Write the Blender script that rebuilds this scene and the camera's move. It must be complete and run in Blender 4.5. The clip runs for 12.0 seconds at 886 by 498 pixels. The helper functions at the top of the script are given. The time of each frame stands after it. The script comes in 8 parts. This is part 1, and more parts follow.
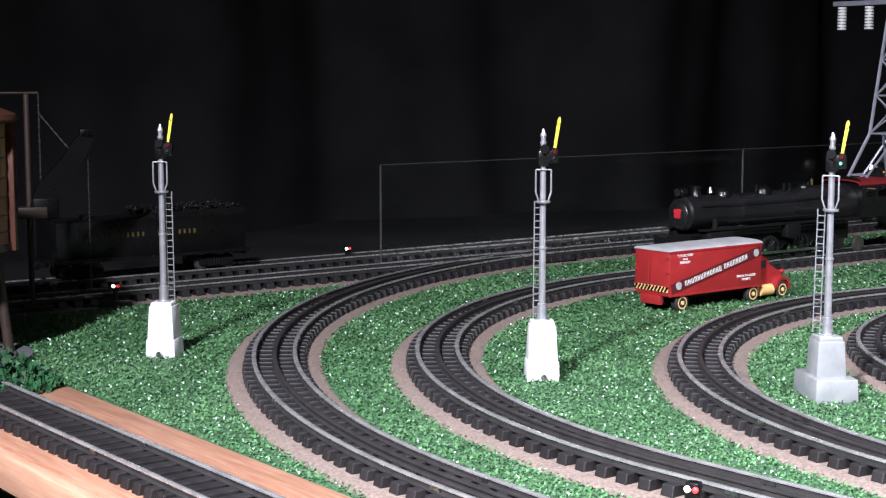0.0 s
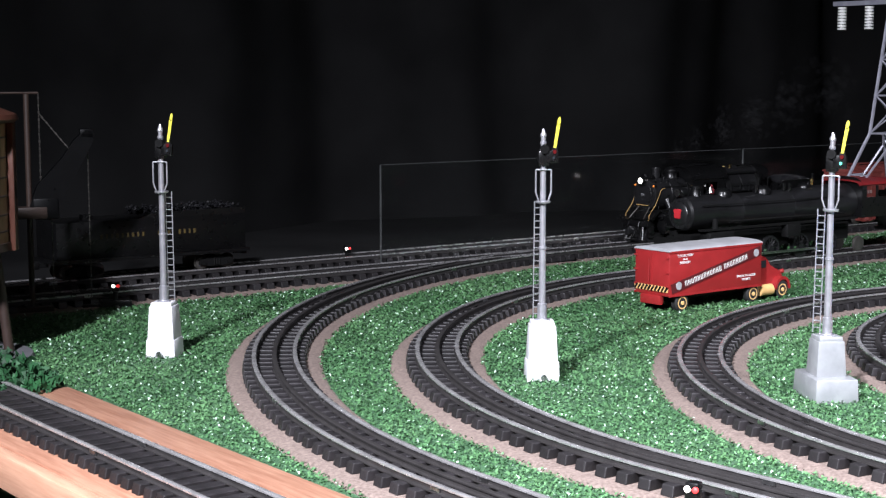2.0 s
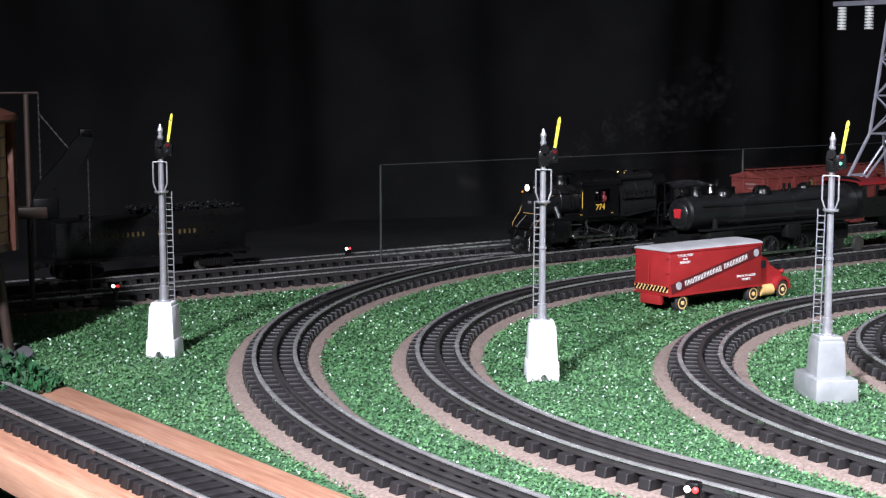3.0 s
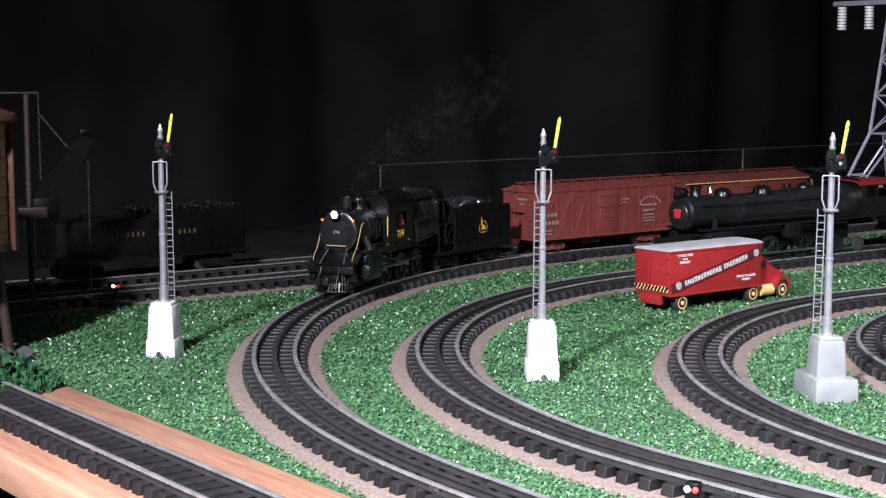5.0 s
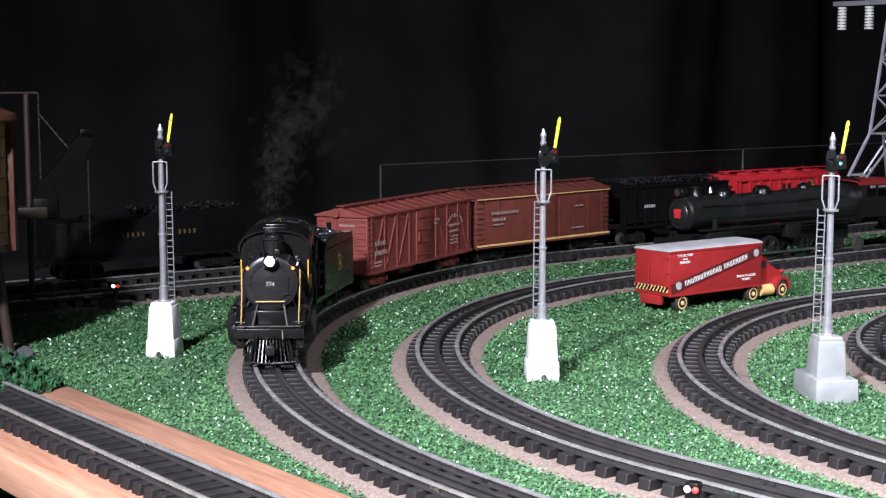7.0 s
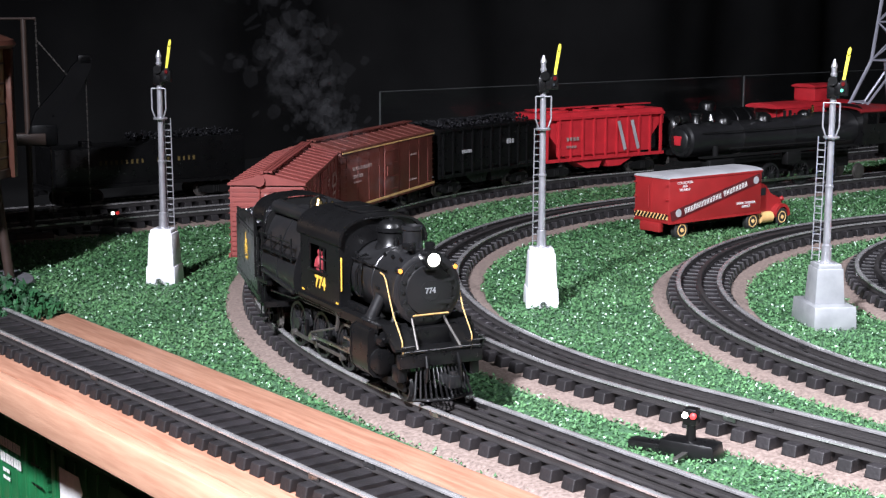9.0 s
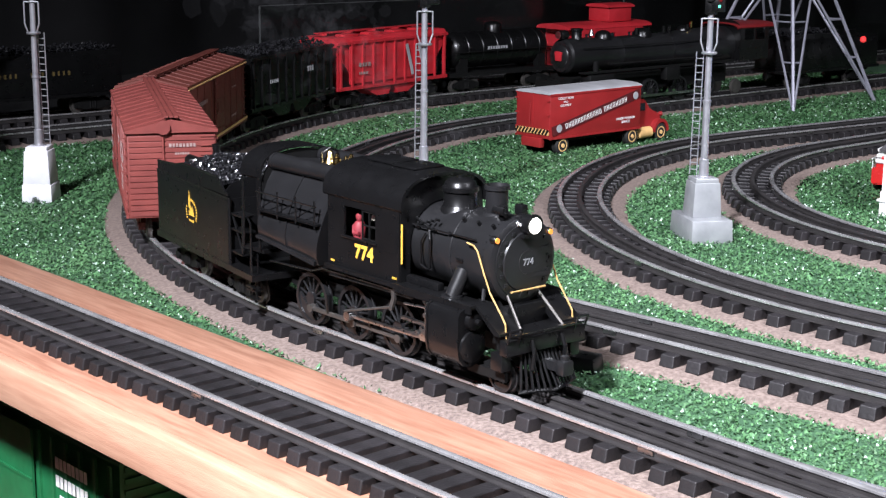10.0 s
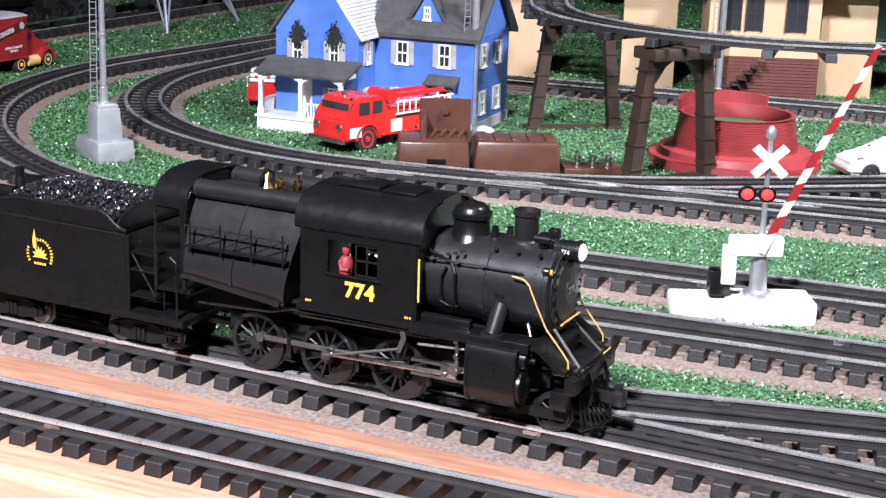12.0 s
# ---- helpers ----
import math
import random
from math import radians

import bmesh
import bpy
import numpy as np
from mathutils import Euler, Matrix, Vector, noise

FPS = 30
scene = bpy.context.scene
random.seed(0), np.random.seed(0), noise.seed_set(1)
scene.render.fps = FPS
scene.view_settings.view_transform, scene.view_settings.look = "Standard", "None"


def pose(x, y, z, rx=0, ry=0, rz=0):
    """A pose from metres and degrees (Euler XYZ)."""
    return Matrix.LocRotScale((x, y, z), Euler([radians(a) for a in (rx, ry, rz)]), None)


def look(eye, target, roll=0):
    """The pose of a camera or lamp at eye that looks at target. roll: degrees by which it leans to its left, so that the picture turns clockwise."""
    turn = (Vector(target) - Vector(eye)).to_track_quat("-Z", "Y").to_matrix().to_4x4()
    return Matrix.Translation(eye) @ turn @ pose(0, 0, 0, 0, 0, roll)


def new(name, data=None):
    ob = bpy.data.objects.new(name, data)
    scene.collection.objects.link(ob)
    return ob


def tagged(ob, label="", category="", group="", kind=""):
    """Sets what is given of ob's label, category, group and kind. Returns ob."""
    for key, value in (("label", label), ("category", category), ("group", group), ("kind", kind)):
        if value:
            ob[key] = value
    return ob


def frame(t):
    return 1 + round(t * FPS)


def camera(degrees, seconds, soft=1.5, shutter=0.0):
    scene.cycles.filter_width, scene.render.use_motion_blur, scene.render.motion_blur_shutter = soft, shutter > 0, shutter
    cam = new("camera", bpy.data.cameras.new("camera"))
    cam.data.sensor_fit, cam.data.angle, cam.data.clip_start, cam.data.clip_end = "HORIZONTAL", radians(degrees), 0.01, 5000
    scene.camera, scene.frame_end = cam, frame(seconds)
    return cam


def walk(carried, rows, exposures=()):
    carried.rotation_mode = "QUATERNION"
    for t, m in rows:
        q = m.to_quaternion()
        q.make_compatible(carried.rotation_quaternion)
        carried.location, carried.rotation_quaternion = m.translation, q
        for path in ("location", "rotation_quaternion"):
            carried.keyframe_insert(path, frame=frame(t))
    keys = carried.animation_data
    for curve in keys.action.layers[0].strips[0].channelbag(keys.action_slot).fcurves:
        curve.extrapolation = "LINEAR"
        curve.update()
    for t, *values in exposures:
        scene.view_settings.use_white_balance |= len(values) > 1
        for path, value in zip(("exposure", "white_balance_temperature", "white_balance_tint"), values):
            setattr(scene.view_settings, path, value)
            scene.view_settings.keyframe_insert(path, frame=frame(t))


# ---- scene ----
cam = camera(32.38, 12.0, soft=1.3)
STILL = pose(0, 0, 0.2518, 83.21, 0, 0)


def aim(yaw, pitch):
    """A point two metres off in that direction, seen from the tripod."""
    c = 2 * math.cos(radians(pitch))
    return (-c * math.sin(radians(yaw)), c * math.cos(radians(yaw)), 0.2518 + 2 * math.sin(radians(pitch)))


PATH = [
    (0.0, STILL),
    (4.0, STILL),
    (8.0, STILL),
    (8.15, STILL),
    (8.3, pose(0, 0, 0.2518, 83.04, 0, 0)),
    (8.5, look((0, 0, 0.2518), aim(-0.045, -7.911), -0.04)),
    (9.0, look((0, 0, 0.2518), aim(-0.016, -9.526), 0.05)),
    (9.5, look((0, 0, 0.2518), aim(-0.414, -10.585), 0.10)),
    (10.0, look((0, 0, 0.2518), aim(-4.523, -12.652), 0.52)),
    (10.5, look((0, 0, 0.2518), aim(-9.358, -13.532), 0.70)),
    (11.0, look((-0.0090, -0.0417, 0.2608), (0.4349, 1.8457, -0.2296), 0.93)),
    (11.5, look((-0.0392, -0.1086, 0.2762), (0.6471, 1.7050, -0.2133), 1.34)),
    (12.0, look((-0.0695, -0.1293, 0.2859), (0.8560, 1.5618, -0.2458), 1.9)),
]
walk(cam, PATH, exposures=[(0.0, 0.0), (8.3, 0.0), (9.0, -0.12), (9.5, -0.24), (10.5, -0.48), (11.0, -0.46), (12.0, -0.50)])

# ---- light: two lamps added above the table, both out of view ----
world = bpy.data.worlds.new("room_air")
scene.world = world
world.use_nodes = True
world.node_tree.nodes["Background"].inputs[0].default_value = (0.85, 0.92, 1.0, 1)
world.node_tree.nodes["Background"].inputs[1].default_value = 0.006


def area_lamp(name, eye, target, size, watts, colour, spread):
    data = bpy.data.lights.new(name, "AREA")
    data.shape, data.size, data.energy, data.color, data.spread = "DISK", size, watts, colour, radians(spread)
    ob = new(name, data)
    ob.matrix_world = look(eye, target)
    return ob


LAMP_A, LAMP_B = (-0.55, -0.15, 1.15), (1.05, 0.10, 1.30)
# near lamp placed from the shadows' direction; far one added as fill for the right
area_lamp("ceiling_light_near", LAMP_A, (0.14, 0.72, 0), 0.12, 34, (0.95, 0.965, 1.08), 90)
area_lamp("ceiling_light_far", LAMP_B, (0.92, 0.84, 0), 0.26, 16.5, (0.95, 0.965, 1.08), 72)

# ---- materials ----
def lin(c):
    return tuple((v / 12.92 if v <= 0.04045 else ((v + 0.055) / 1.055) ** 2.4) for v in c)


def mat(name, colour, rough=0.5, metal=0.0, colour2=None, scale=60.0, bump=0.0, bump_scale=None, spec=0.5, island=0.0, random_ob=0.0, stretch=None, detail=4.0, coat=0.0):
    """A surface with a base colour that drifts to colour2 in a noise, with fine relief."""
    m = bpy.data.materials.new(name)
    m.use_nodes = True
    nt = m.node_tree
    n, l = nt.nodes, nt.links
    b = n["Principled BSDF"]
    b.inputs["Roughness"].default_value, b.inputs["Metallic"].default_value = rough, metal
    b.inputs["Specular IOR Level"].default_value = spec
    b.inputs["Coat Weight"].default_value = coat
    tc = n.new("ShaderNodeTexCoord")
    mp = n.new("ShaderNodeMapping")
    l.new(tc.outputs["Object"], mp.inputs[0])
    if stretch:
        mp.inputs["Scale"].default_value = stretch
    nz = n.new("ShaderNodeTexNoise")
    nz.inputs["Scale"].default_value, nz.inputs["Detail"].default_value = scale, detail
    l.new(mp.outputs[0], nz.inputs["Vector"])
    ramp = n.new("ShaderNodeValToRGB")
    c2 = colour2 or tuple(v * 0.72 for v in colour)
    ramp.color_ramp.elements[0].position, ramp.color_ramp.elements[1].position = 0.32, 0.68
    ramp.color_ramp.elements[0].color = (*c2, 1)
    ramp.color_ramp.elements[1].color = (*colour, 1)
    l.new(nz.outputs["Fac"], ramp.inputs[0])
    out = ramp.outputs[0]
    src = None
    if island:
        g = n.new("ShaderNodeNewGeometry")
        src, amount = g.outputs["Random Per Island"], island
    elif random_ob:
        g = n.new("ShaderNodeObjectInfo")
        src, amount = g.outputs["Random"], random_ob
    if src is not None:
        hv = n.new("ShaderNodeHueSaturation")
        mr = n.new("ShaderNodeMapRange")
        mr.inputs["To Min"].default_value, mr.inputs["To Max"].default_value = 1 - amount, 1 + amount
        l.new(src, mr.inputs["Value"])
        l.new(mr.outputs[0], hv.inputs["Value"])
        l.new(out, hv.inputs["Color"])
        out = hv.outputs[0]
    l.new(out, b.inputs["Base Color"])
    rr = n.new("ShaderNodeMapRange")
    rr.inputs["To Min"].default_value, rr.inputs["To Max"].default_value = max(0.03, rough - 0.1), min(1, rough + 0.1)
    n2 = n.new("ShaderNodeTexNoise")
    n2.inputs["Scale"].default_value, n2.inputs["Detail"].default_value = scale * 3.1, 3
    l.new(mp.outputs[0], n2.inputs["Vector"])
    l.new(n2.outputs["Fac"], rr.inputs["Value"])
    l.new(rr.outputs[0], b.inputs["Roughness"])
    if bump:
        n3 = n.new("ShaderNodeTexNoise")
        n3.inputs["Scale"].default_value, n3.inputs["Detail"].default_value = bump_scale or scale * 6, 5
        l.new(mp.outputs[0], n3.inputs["Vector"])
        bp = n.new("ShaderNodeBump")
        bp.inputs["Strength"].default_value, bp.inputs["Distance"].default_value = bump, 0.001
        l.new(n3.outputs["Fac"], bp.inputs["Height"])
        l.new(bp.outputs[0], b.inputs["Normal"])
    return m


def glow(name, colour, strength):
    m = bpy.data.materials.new(name)
    m.use_nodes = True
    b = m.node_tree.nodes["Principled BSDF"]
    b.inputs["Base Color"].default_value = (*colour, 1)
    b.inputs["Emission Color"].default_value = (*colour, 1)
    b.inputs["Emission Strength"].default_value = strength
    return m


def clear(name, tint, rough=0.03, alpha=1.0):
    m = bpy.data.materials.new(name)
    m.use_nodes = True
    b = m.node_tree.nodes["Principled BSDF"]
    b.inputs["Base Color"].default_value = (*tint, 1)
    b.inputs["Roughness"].default_value = rough
    b.inputs["Transmission Weight"].default_value = 1.0
    b.inputs["IOR"].default_value = 1.2
    return m


M_TABLE = mat("painted_board", (0.050, 0.125, 0.058), 0.9, colour2=(0.034, 0.090, 0.042), scale=40)
M_GRASS = mat("grass_flakes", (0.095, 0.205, 0.088), 0.40, colour2=(0.050, 0.130, 0.052), scale=9, island=0.42, spec=0.5)
M_CORK = mat("cork_roadbed", (0.23, 0.175, 0.15), 0.9, colour2=(0.11, 0.08, 0.068), scale=420, bump=0.7, bump_scale=700)
M_TIE = mat("black_plastic_tie", (0.015, 0.013, 0.0145), 0.55, colour2=(0.008, 0.007, 0.0078), scale=90, random_ob=0.3, bump=0.3)
M_RAIL = mat("nickel_rail", (0.66, 0.65, 0.65), 0.28, 0.72, colour2=(0.42, 0.41, 0.41), scale=55, bump=0.15)
# blackened centre rail, and the shade painted on the running rails' sides
M_RAIL_DARK = mat("blackened_and_shaded_rail", (0.07, 0.065, 0.065), 0.45, 0.6, scale=80)
M_BRASS_RAIL = mat("bare_bronze_rail", (0.42, 0.32, 0.17), 0.4, 1.0, scale=70)
M_WOOD = mat("oak_plank", (0.45, 0.240, 0.160), 0.5, colour2=(0.30, 0.135, 0.084), scale=26, stretch=(1.0, 14.0, 8.0), bump=0.25, bump_scale=120, detail=8)
M_WOOD_EDGE = mat("oak_edge", (0.58, 0.33, 0.22), 0.5, colour2=(0.46, 0.24, 0.155), scale=26, stretch=(1.0, 14.0, 14.0), bump=0.2, detail=8)
M_CLOTH = mat("black_cloth", (0.0165, 0.0165, 0.017), 0.95, colour2=(0.0080, 0.0080, 0.0084), scale=6, bump=0.2, bump_scale=900, spec=0.15)
M_WALL = mat("dark_room_paint", (0.10, 0.10, 0.105), 0.9, scale=4)
M_FLOOR = mat("dark_carpet", (0.04, 0.036, 0.033), 0.95, scale=120, bump=0.5)
M_SILVER = mat("silver_paint", (0.62, 0.62, 0.66), 0.33, 0.75, colour2=(0.48, 0.48, 0.52), scale=120)
M_BASE_WHITE = mat("pale_grey_plastic", (0.72, 0.72, 0.74), 0.45, colour2=(0.60, 0.60, 0.63), scale=70, bump=0.1)
M_BASE_GREY = mat("silver_grey_plastic", (0.33, 0.34, 0.35), 0.40, 0.25, colour2=(0.25, 0.26, 0.27), scale=70, bump=0.1)
M_BLACK = mat("satin_black", (0.0050, 0.0050, 0.0054), 0.30, colour2=(0.0038, 0.0038, 0.004), scale=60, spec=0.45)
M_BLACK_MATT = mat("flat_black", (0.006, 0.006, 0.006), 0.6, colour2=(0.0045, 0.0045, 0.0045), scale=90, spec=0.2)
M_GREYBLACK = mat("graphite_black", (0.012, 0.012, 0.013), 0.33, colour2=(0.009, 0.009, 0.0095), scale=60)
M_YELLOW = mat("signal_yellow", (0.78, 0.70, 0.06), 0.5, scale=90)
# gold with the dark corner's shade put into its colour
M_GOLD_SHADED = mat("shaded_gold", (0.10, 0.070, 0.020), 0.6, scale=200)
M_GOLD_RAIL = mat("brass_wire", (0.50, 0.31, 0.11), 0.5, scale=200)
M_GOLD = mat("gold_paint", (0.75, 0.45, 0.06), 0.5, scale=200)
M_BRASS = mat("polished_brass", (0.90, 0.66, 0.28), 0.2, 1.0, scale=200)
M_STEEL = mat("bright_steel", (0.55, 0.55, 0.55), 0.3, 1.0, scale=150)
M_DULL = mat("weathered_steel", (0.16, 0.15, 0.14), 0.45, 0.8, scale=150)
M_WHITE = mat("white_lettering", (0.80, 0.80, 0.78), 0.6, scale=200, colour2=(0.7, 0.7, 0.68))
M_FADED = mat("faded_lettering", (0.36, 0.26, 0.24), 0.7, colour2=(0.24, 0.15, 0.14), scale=300)
M_WHITE_PLASTIC = mat("white_plastic", (0.80, 0.80, 0.78), 0.45, colour2=(0.70, 0.70, 0.69), scale=60, bump=0.1)
M_RED_TRUCK = mat("signal_red_paint", (0.31, 0.019, 0.021), 0.42, colour2=(0.25, 0.015, 0.016), scale=50, bump=0.05)
M_RED_BAND = mat("dark_red_band", (0.10, 0.013, 0.016), 0.45, scale=60)
M_RED = mat("glossy_red", (0.58, 0.022, 0.020), 0.25, colour2=(0.48, 0.016, 0.016), scale=60, coat=0.3)
M_TRUCK_ROOF = mat("aluminium_roof", (0.50, 0.50, 0.52), 0.5, 0.2, scale=50)
M_RUBBER = mat("black_rubber", (0.016, 0.016, 0.016), 0.7, scale=200)
M_CREAM = mat("cream_wheel", (0.80, 0.50, 0.20), 0.5, scale=90)
M_BOX_RED = mat("freight_car_red", (0.205, 0.042, 0.034), 0.6, colour2=(0.155, 0.030, 0.025), scale=70, bump=0.1)
M_BOX_BROWN = mat("tuscan_brown", (0.150, 0.036, 0.026), 0.55, colour2=(0.11, 0.026, 0.019), scale=70, bump=0.1)
M_HOPPER_RED = mat("bright_hopper_red", (0.55, 0.024, 0.035), 0.5, colour2=(0.44, 0.018, 0.026), scale=60)
M_COAL = mat("coal", (0.014, 0.014, 0.016), 0.22, colour2=(0.006, 0.006, 0.007), scale=300, island=0.6, spec=0.8)
M_HEADLIGHT = glow("headlight_glow", (1.0, 0.97, 0.90), 4.0)
M_GREEN_LAMP = glow("green_lamp", (0.10, 1.0, 0.55), 0.9)
M_RED_LAMP = glow("red_lamp", (1.0, 0.05, 0.05), 0.5)
M_AMBER = glow("amber_lamp", (1.0, 0.30, 0.05), 0.45)
M_ACRYLIC = clear("clear_acrylic", (0.93, 0.95, 0.95), 0.04)
M_WINDOW = mat("dark_window_glass", (0.03, 0.035, 0.04), 0.1, scale=40)

# ---- shape helpers ----
def box(bm, cx, cy, cz, sx, sy, sz, m=None, taper=1.0, bevel=0.0):
    """A box by centre and size; taper shrinks its top; bevel rounds its edges."""
    b = bmesh.new()
    vs = [b.verts.new((x * sx / 2 * (taper if z > 0 else 1), y * sy / 2 * (taper if z > 0 else 1), z * sz / 2)) for x in (-1, 1) for y in (-1, 1) for z in (-1, 1)]
    for f in ((0, 1, 3, 2), (4, 6, 7, 5), (0, 4, 5, 1), (2, 3, 7, 6), (0, 2, 6, 4), (1, 5, 7, 3)):
        b.faces.new([vs[i] for i in f])
    if bevel:
        bmesh.ops.bevel(b, geom=b.edges[:], offset=bevel, segments=2, affect="EDGES", profile=0.5)
    mm = Matrix.Translation((cx, cy, cz))
    b.transform(m @ mm if m else mm)
    add(bm, b)


def add(bm, b):
    me = bpy.data.meshes.new("t")
    b.to_mesh(me)
    bm.from_mesh(me)
    b.free()
    bpy.data.meshes.remove(me)


def cyl(bm, p0, p1, r, r2=None, seg=16, caps=True):
    """A cylinder or cone from p0 to p1."""
    p0, p1 = Vector(p0), Vector(p1)
    r2 = r if r2 is None else r2
    q = (p1 - p0).to_track_quat("Z", "Y").to_matrix()
    rings = []
    for p, rad in ((p0, r), (p1, r2)):
        rings.append([bm.verts.new(p + q @ Vector((rad * math.cos(a), rad * math.sin(a), 0))) for a in (2 * math.pi * i / seg for i in range(seg))])
    for i in range(seg):
        f = bm.faces.new((rings[0][i], rings[0][(i + 1) % seg], rings[1][(i + 1) % seg], rings[1][i]))
        f.smooth = seg > 8
    if caps:
        bm.faces.new(rings[0][::-1])
        bm.faces.new(rings[1])


def lathe(bm, origin, axis, profile, seg=24):
    """A turned body: profile of (height along axis, radius)."""
    o, q = Vector(origin), Vector(axis).to_track_quat("Z", "Y").to_matrix()
    rings = []
    for h, r in profile:
        rings.append([bm.verts.new(o + q @ Vector((r * math.cos(a), r * math.sin(a), h))) for a in (2 * math.pi * i / seg for i in range(seg))])
    for a, b in zip(rings, rings[1:]):
        for i in range(seg):
            bm.faces.new((a[i], a[(i + 1) % seg], b[(i + 1) % seg], b[i])).smooth = True
    bm.faces.new(rings[0][::-1])
    bm.faces.new(rings[-1])


def tube(bm, pts, r, seg=8):
    for a, b in zip(pts, pts[1:]):
        cyl(bm, a, b, r, seg=seg)


def prism(bm, poly, x0, x1, axis="x"):
    """A closed outline swept along an axis: (y, z) along x, (x, z) along y or (x, y) along z."""
    def at(u, w, s):
        return {"x": (s, u, w), "y": (u, s, w), "z": (u, w, s)}[axis]
    a = [bm.verts.new(at(u, w, x0)) for u, w in poly]
    b = [bm.verts.new(at(u, w, x1)) for u, w in poly]
    n = len(poly)
    for i in range(n):
        bm.faces.new((a[i], a[(i + 1) % n], b[(i + 1) % n], b[i]))
    bm.faces.new(a[::-1])
    bm.faces.new(b)


def finish(bm, smooth=False):
    bmesh.ops.recalc_face_normals(bm, faces=bm.faces[:])
    if smooth:
        for f in bm.faces:
            f.smooth = True


def part(name, bm, material, parent=None, label=""):
    finish(bm)
    me = bpy.data.meshes.new(name)
    bm.to_mesh(me)
    bm.free()
    me.set_sharp_from_angle(angle=radians(38))
    me.materials.append(material)
    ob = new(name, me)
    if parent is not None:
        ob.parent = parent
    if label:
        tagged(ob, label=label)
    return ob


def made(fn, *a, **k):
    bm = bmesh.new()
    fn(bm, *a, **k)
    return bm


def thing(name, m, label, category, group="", kind=""):
    ob = new(name)
    ob.empty_display_size = 0.02
    ob.matrix_world = m
    return tagged(ob, label, category, group, kind)


def boxes(*rows, **k):
    bm = bmesh.new()
    for r in rows:
        box(bm, *r, **k)
    return bm


def writing(name, text, size, m, material, parent, label="", bold=0.0, spacing=1.0):
    """Flat lettering in the built-in font, its centre at m, read along m's x with y up."""
    cu = bpy.data.curves.new(name, "FONT")
    cu.body, cu.size, cu.align_x, cu.align_y = text, size, "CENTER", "CENTER"
    cu.extrude, cu.offset, cu.space_character = 0.00015, bold, spacing
    tmp = bpy.data.objects.new("tmp", cu)
    me = bpy.data.meshes.new_from_object(tmp)
    bpy.data.objects.remove(tmp)
    me.materials.clear()
    me.materials.append(material)
    ob = new(name, me)
    ob.parent = parent
    ob.matrix_local = m
    return tagged(ob, label) if label else ob


def bars(name, rows, m, material, parent, label=""):
    """Unreadable lettering as small plates: (x, y, width, height) on m's plane."""
    bm = bmesh.new()
    for x, y, w, h in rows:
        box(bm, x, y, 0, w, h, 0.0003)
    ob = part(name, bm, material, parent, label)
    ob.matrix_local = m
    return ob


def word(x, y, count, w, h, gap=0.35):
    """A run of letter-sized bars from x on."""
    step = w * (1 + gap)
    return [(x + i * step + w / 2, y, w * (0.8 if i % 3 else 1.0), h) for i in range(count)]

# ---- the plan ----
# U: the way of the back straights, V: of the front straights; both in the table's grid
U, V = Vector((0.812, 0.583)), Vector((0.583, -0.812))
ZC, ZT, ZR = 0.003, 0.0095, 0.0148   # cork top, tie top, rail top


class Line:
    """A track's centre line: a back straight, an arc and a front straight, by length along it."""

    def __init__(self, c, r, a0, a1, back, front):
        self.c, self.r, self.a0, self.a1, self.back, self.front = Vector(c), r, radians(a0), radians(a1), back, front
        self.arc = r * abs(self.a1 - self.a0)
        self.sign = 1 if a1 > a0 else -1
        self.start, self.end = -back, self.arc + front

    def at(self, s):
        a = self.a0 if s < 0 else self.a1 if s > self.arc else self.a0 + self.sign * s / self.r
        p = self.c + self.r * Vector((math.cos(a), math.sin(a)))
        t = Vector((-math.sin(a), math.cos(a))) * self.sign
        extra = s if s < 0 else s - self.arc if s > self.arc else 0
        return p + t * extra, t


class Straight:
    def __init__(self, p, q):
        self.p, self.d = Vector(p), (Vector(q) - Vector(p))
        self.start, self.end = 0.0, self.d.length
        self.d.normalize()

    def at(self, s):
        return self.p + self.d * s, self.d


T1 = Line((0.688, 1.348), 0.834, 125.7, 215.7, 1.9, 1.1)
T2 = Line((0.598, 1.289), 0.603, 125.7, 221.0, 1.6, 1.0)
T3 = Line((0.711, 1.177), 0.5025, 120.0, 221.0, 0.40, 1.0)
T4 = Line((0.735, 1.240), 0.362, 126.0, 224.0, 0.30, 0.75)
SHELF = Straight((-0.404, 1.206), (0.32, 0.272))
BACK = Straight((-1.06, 1.119), (0.16, 1.995))
FAR_BACK = Straight((-1.12, 1.21), (0.90, 2.66))
# sidings that leave the loops: beside the outer loop, and two from the inner one, and one at the far right
BRANCHES = (Line((0.894, 1.176), 0.900, 215.7, 230.0, 0.0, 0.55), Line((0.906, 1.405), 0.600, 224.0, 252.0, 0.0, 0.45), Line((1.192, 1.541), 0.900, 224.0, 236.0, 0.0, 0.42), Straight((0.70, 1.50), (1.30, 0.86)))


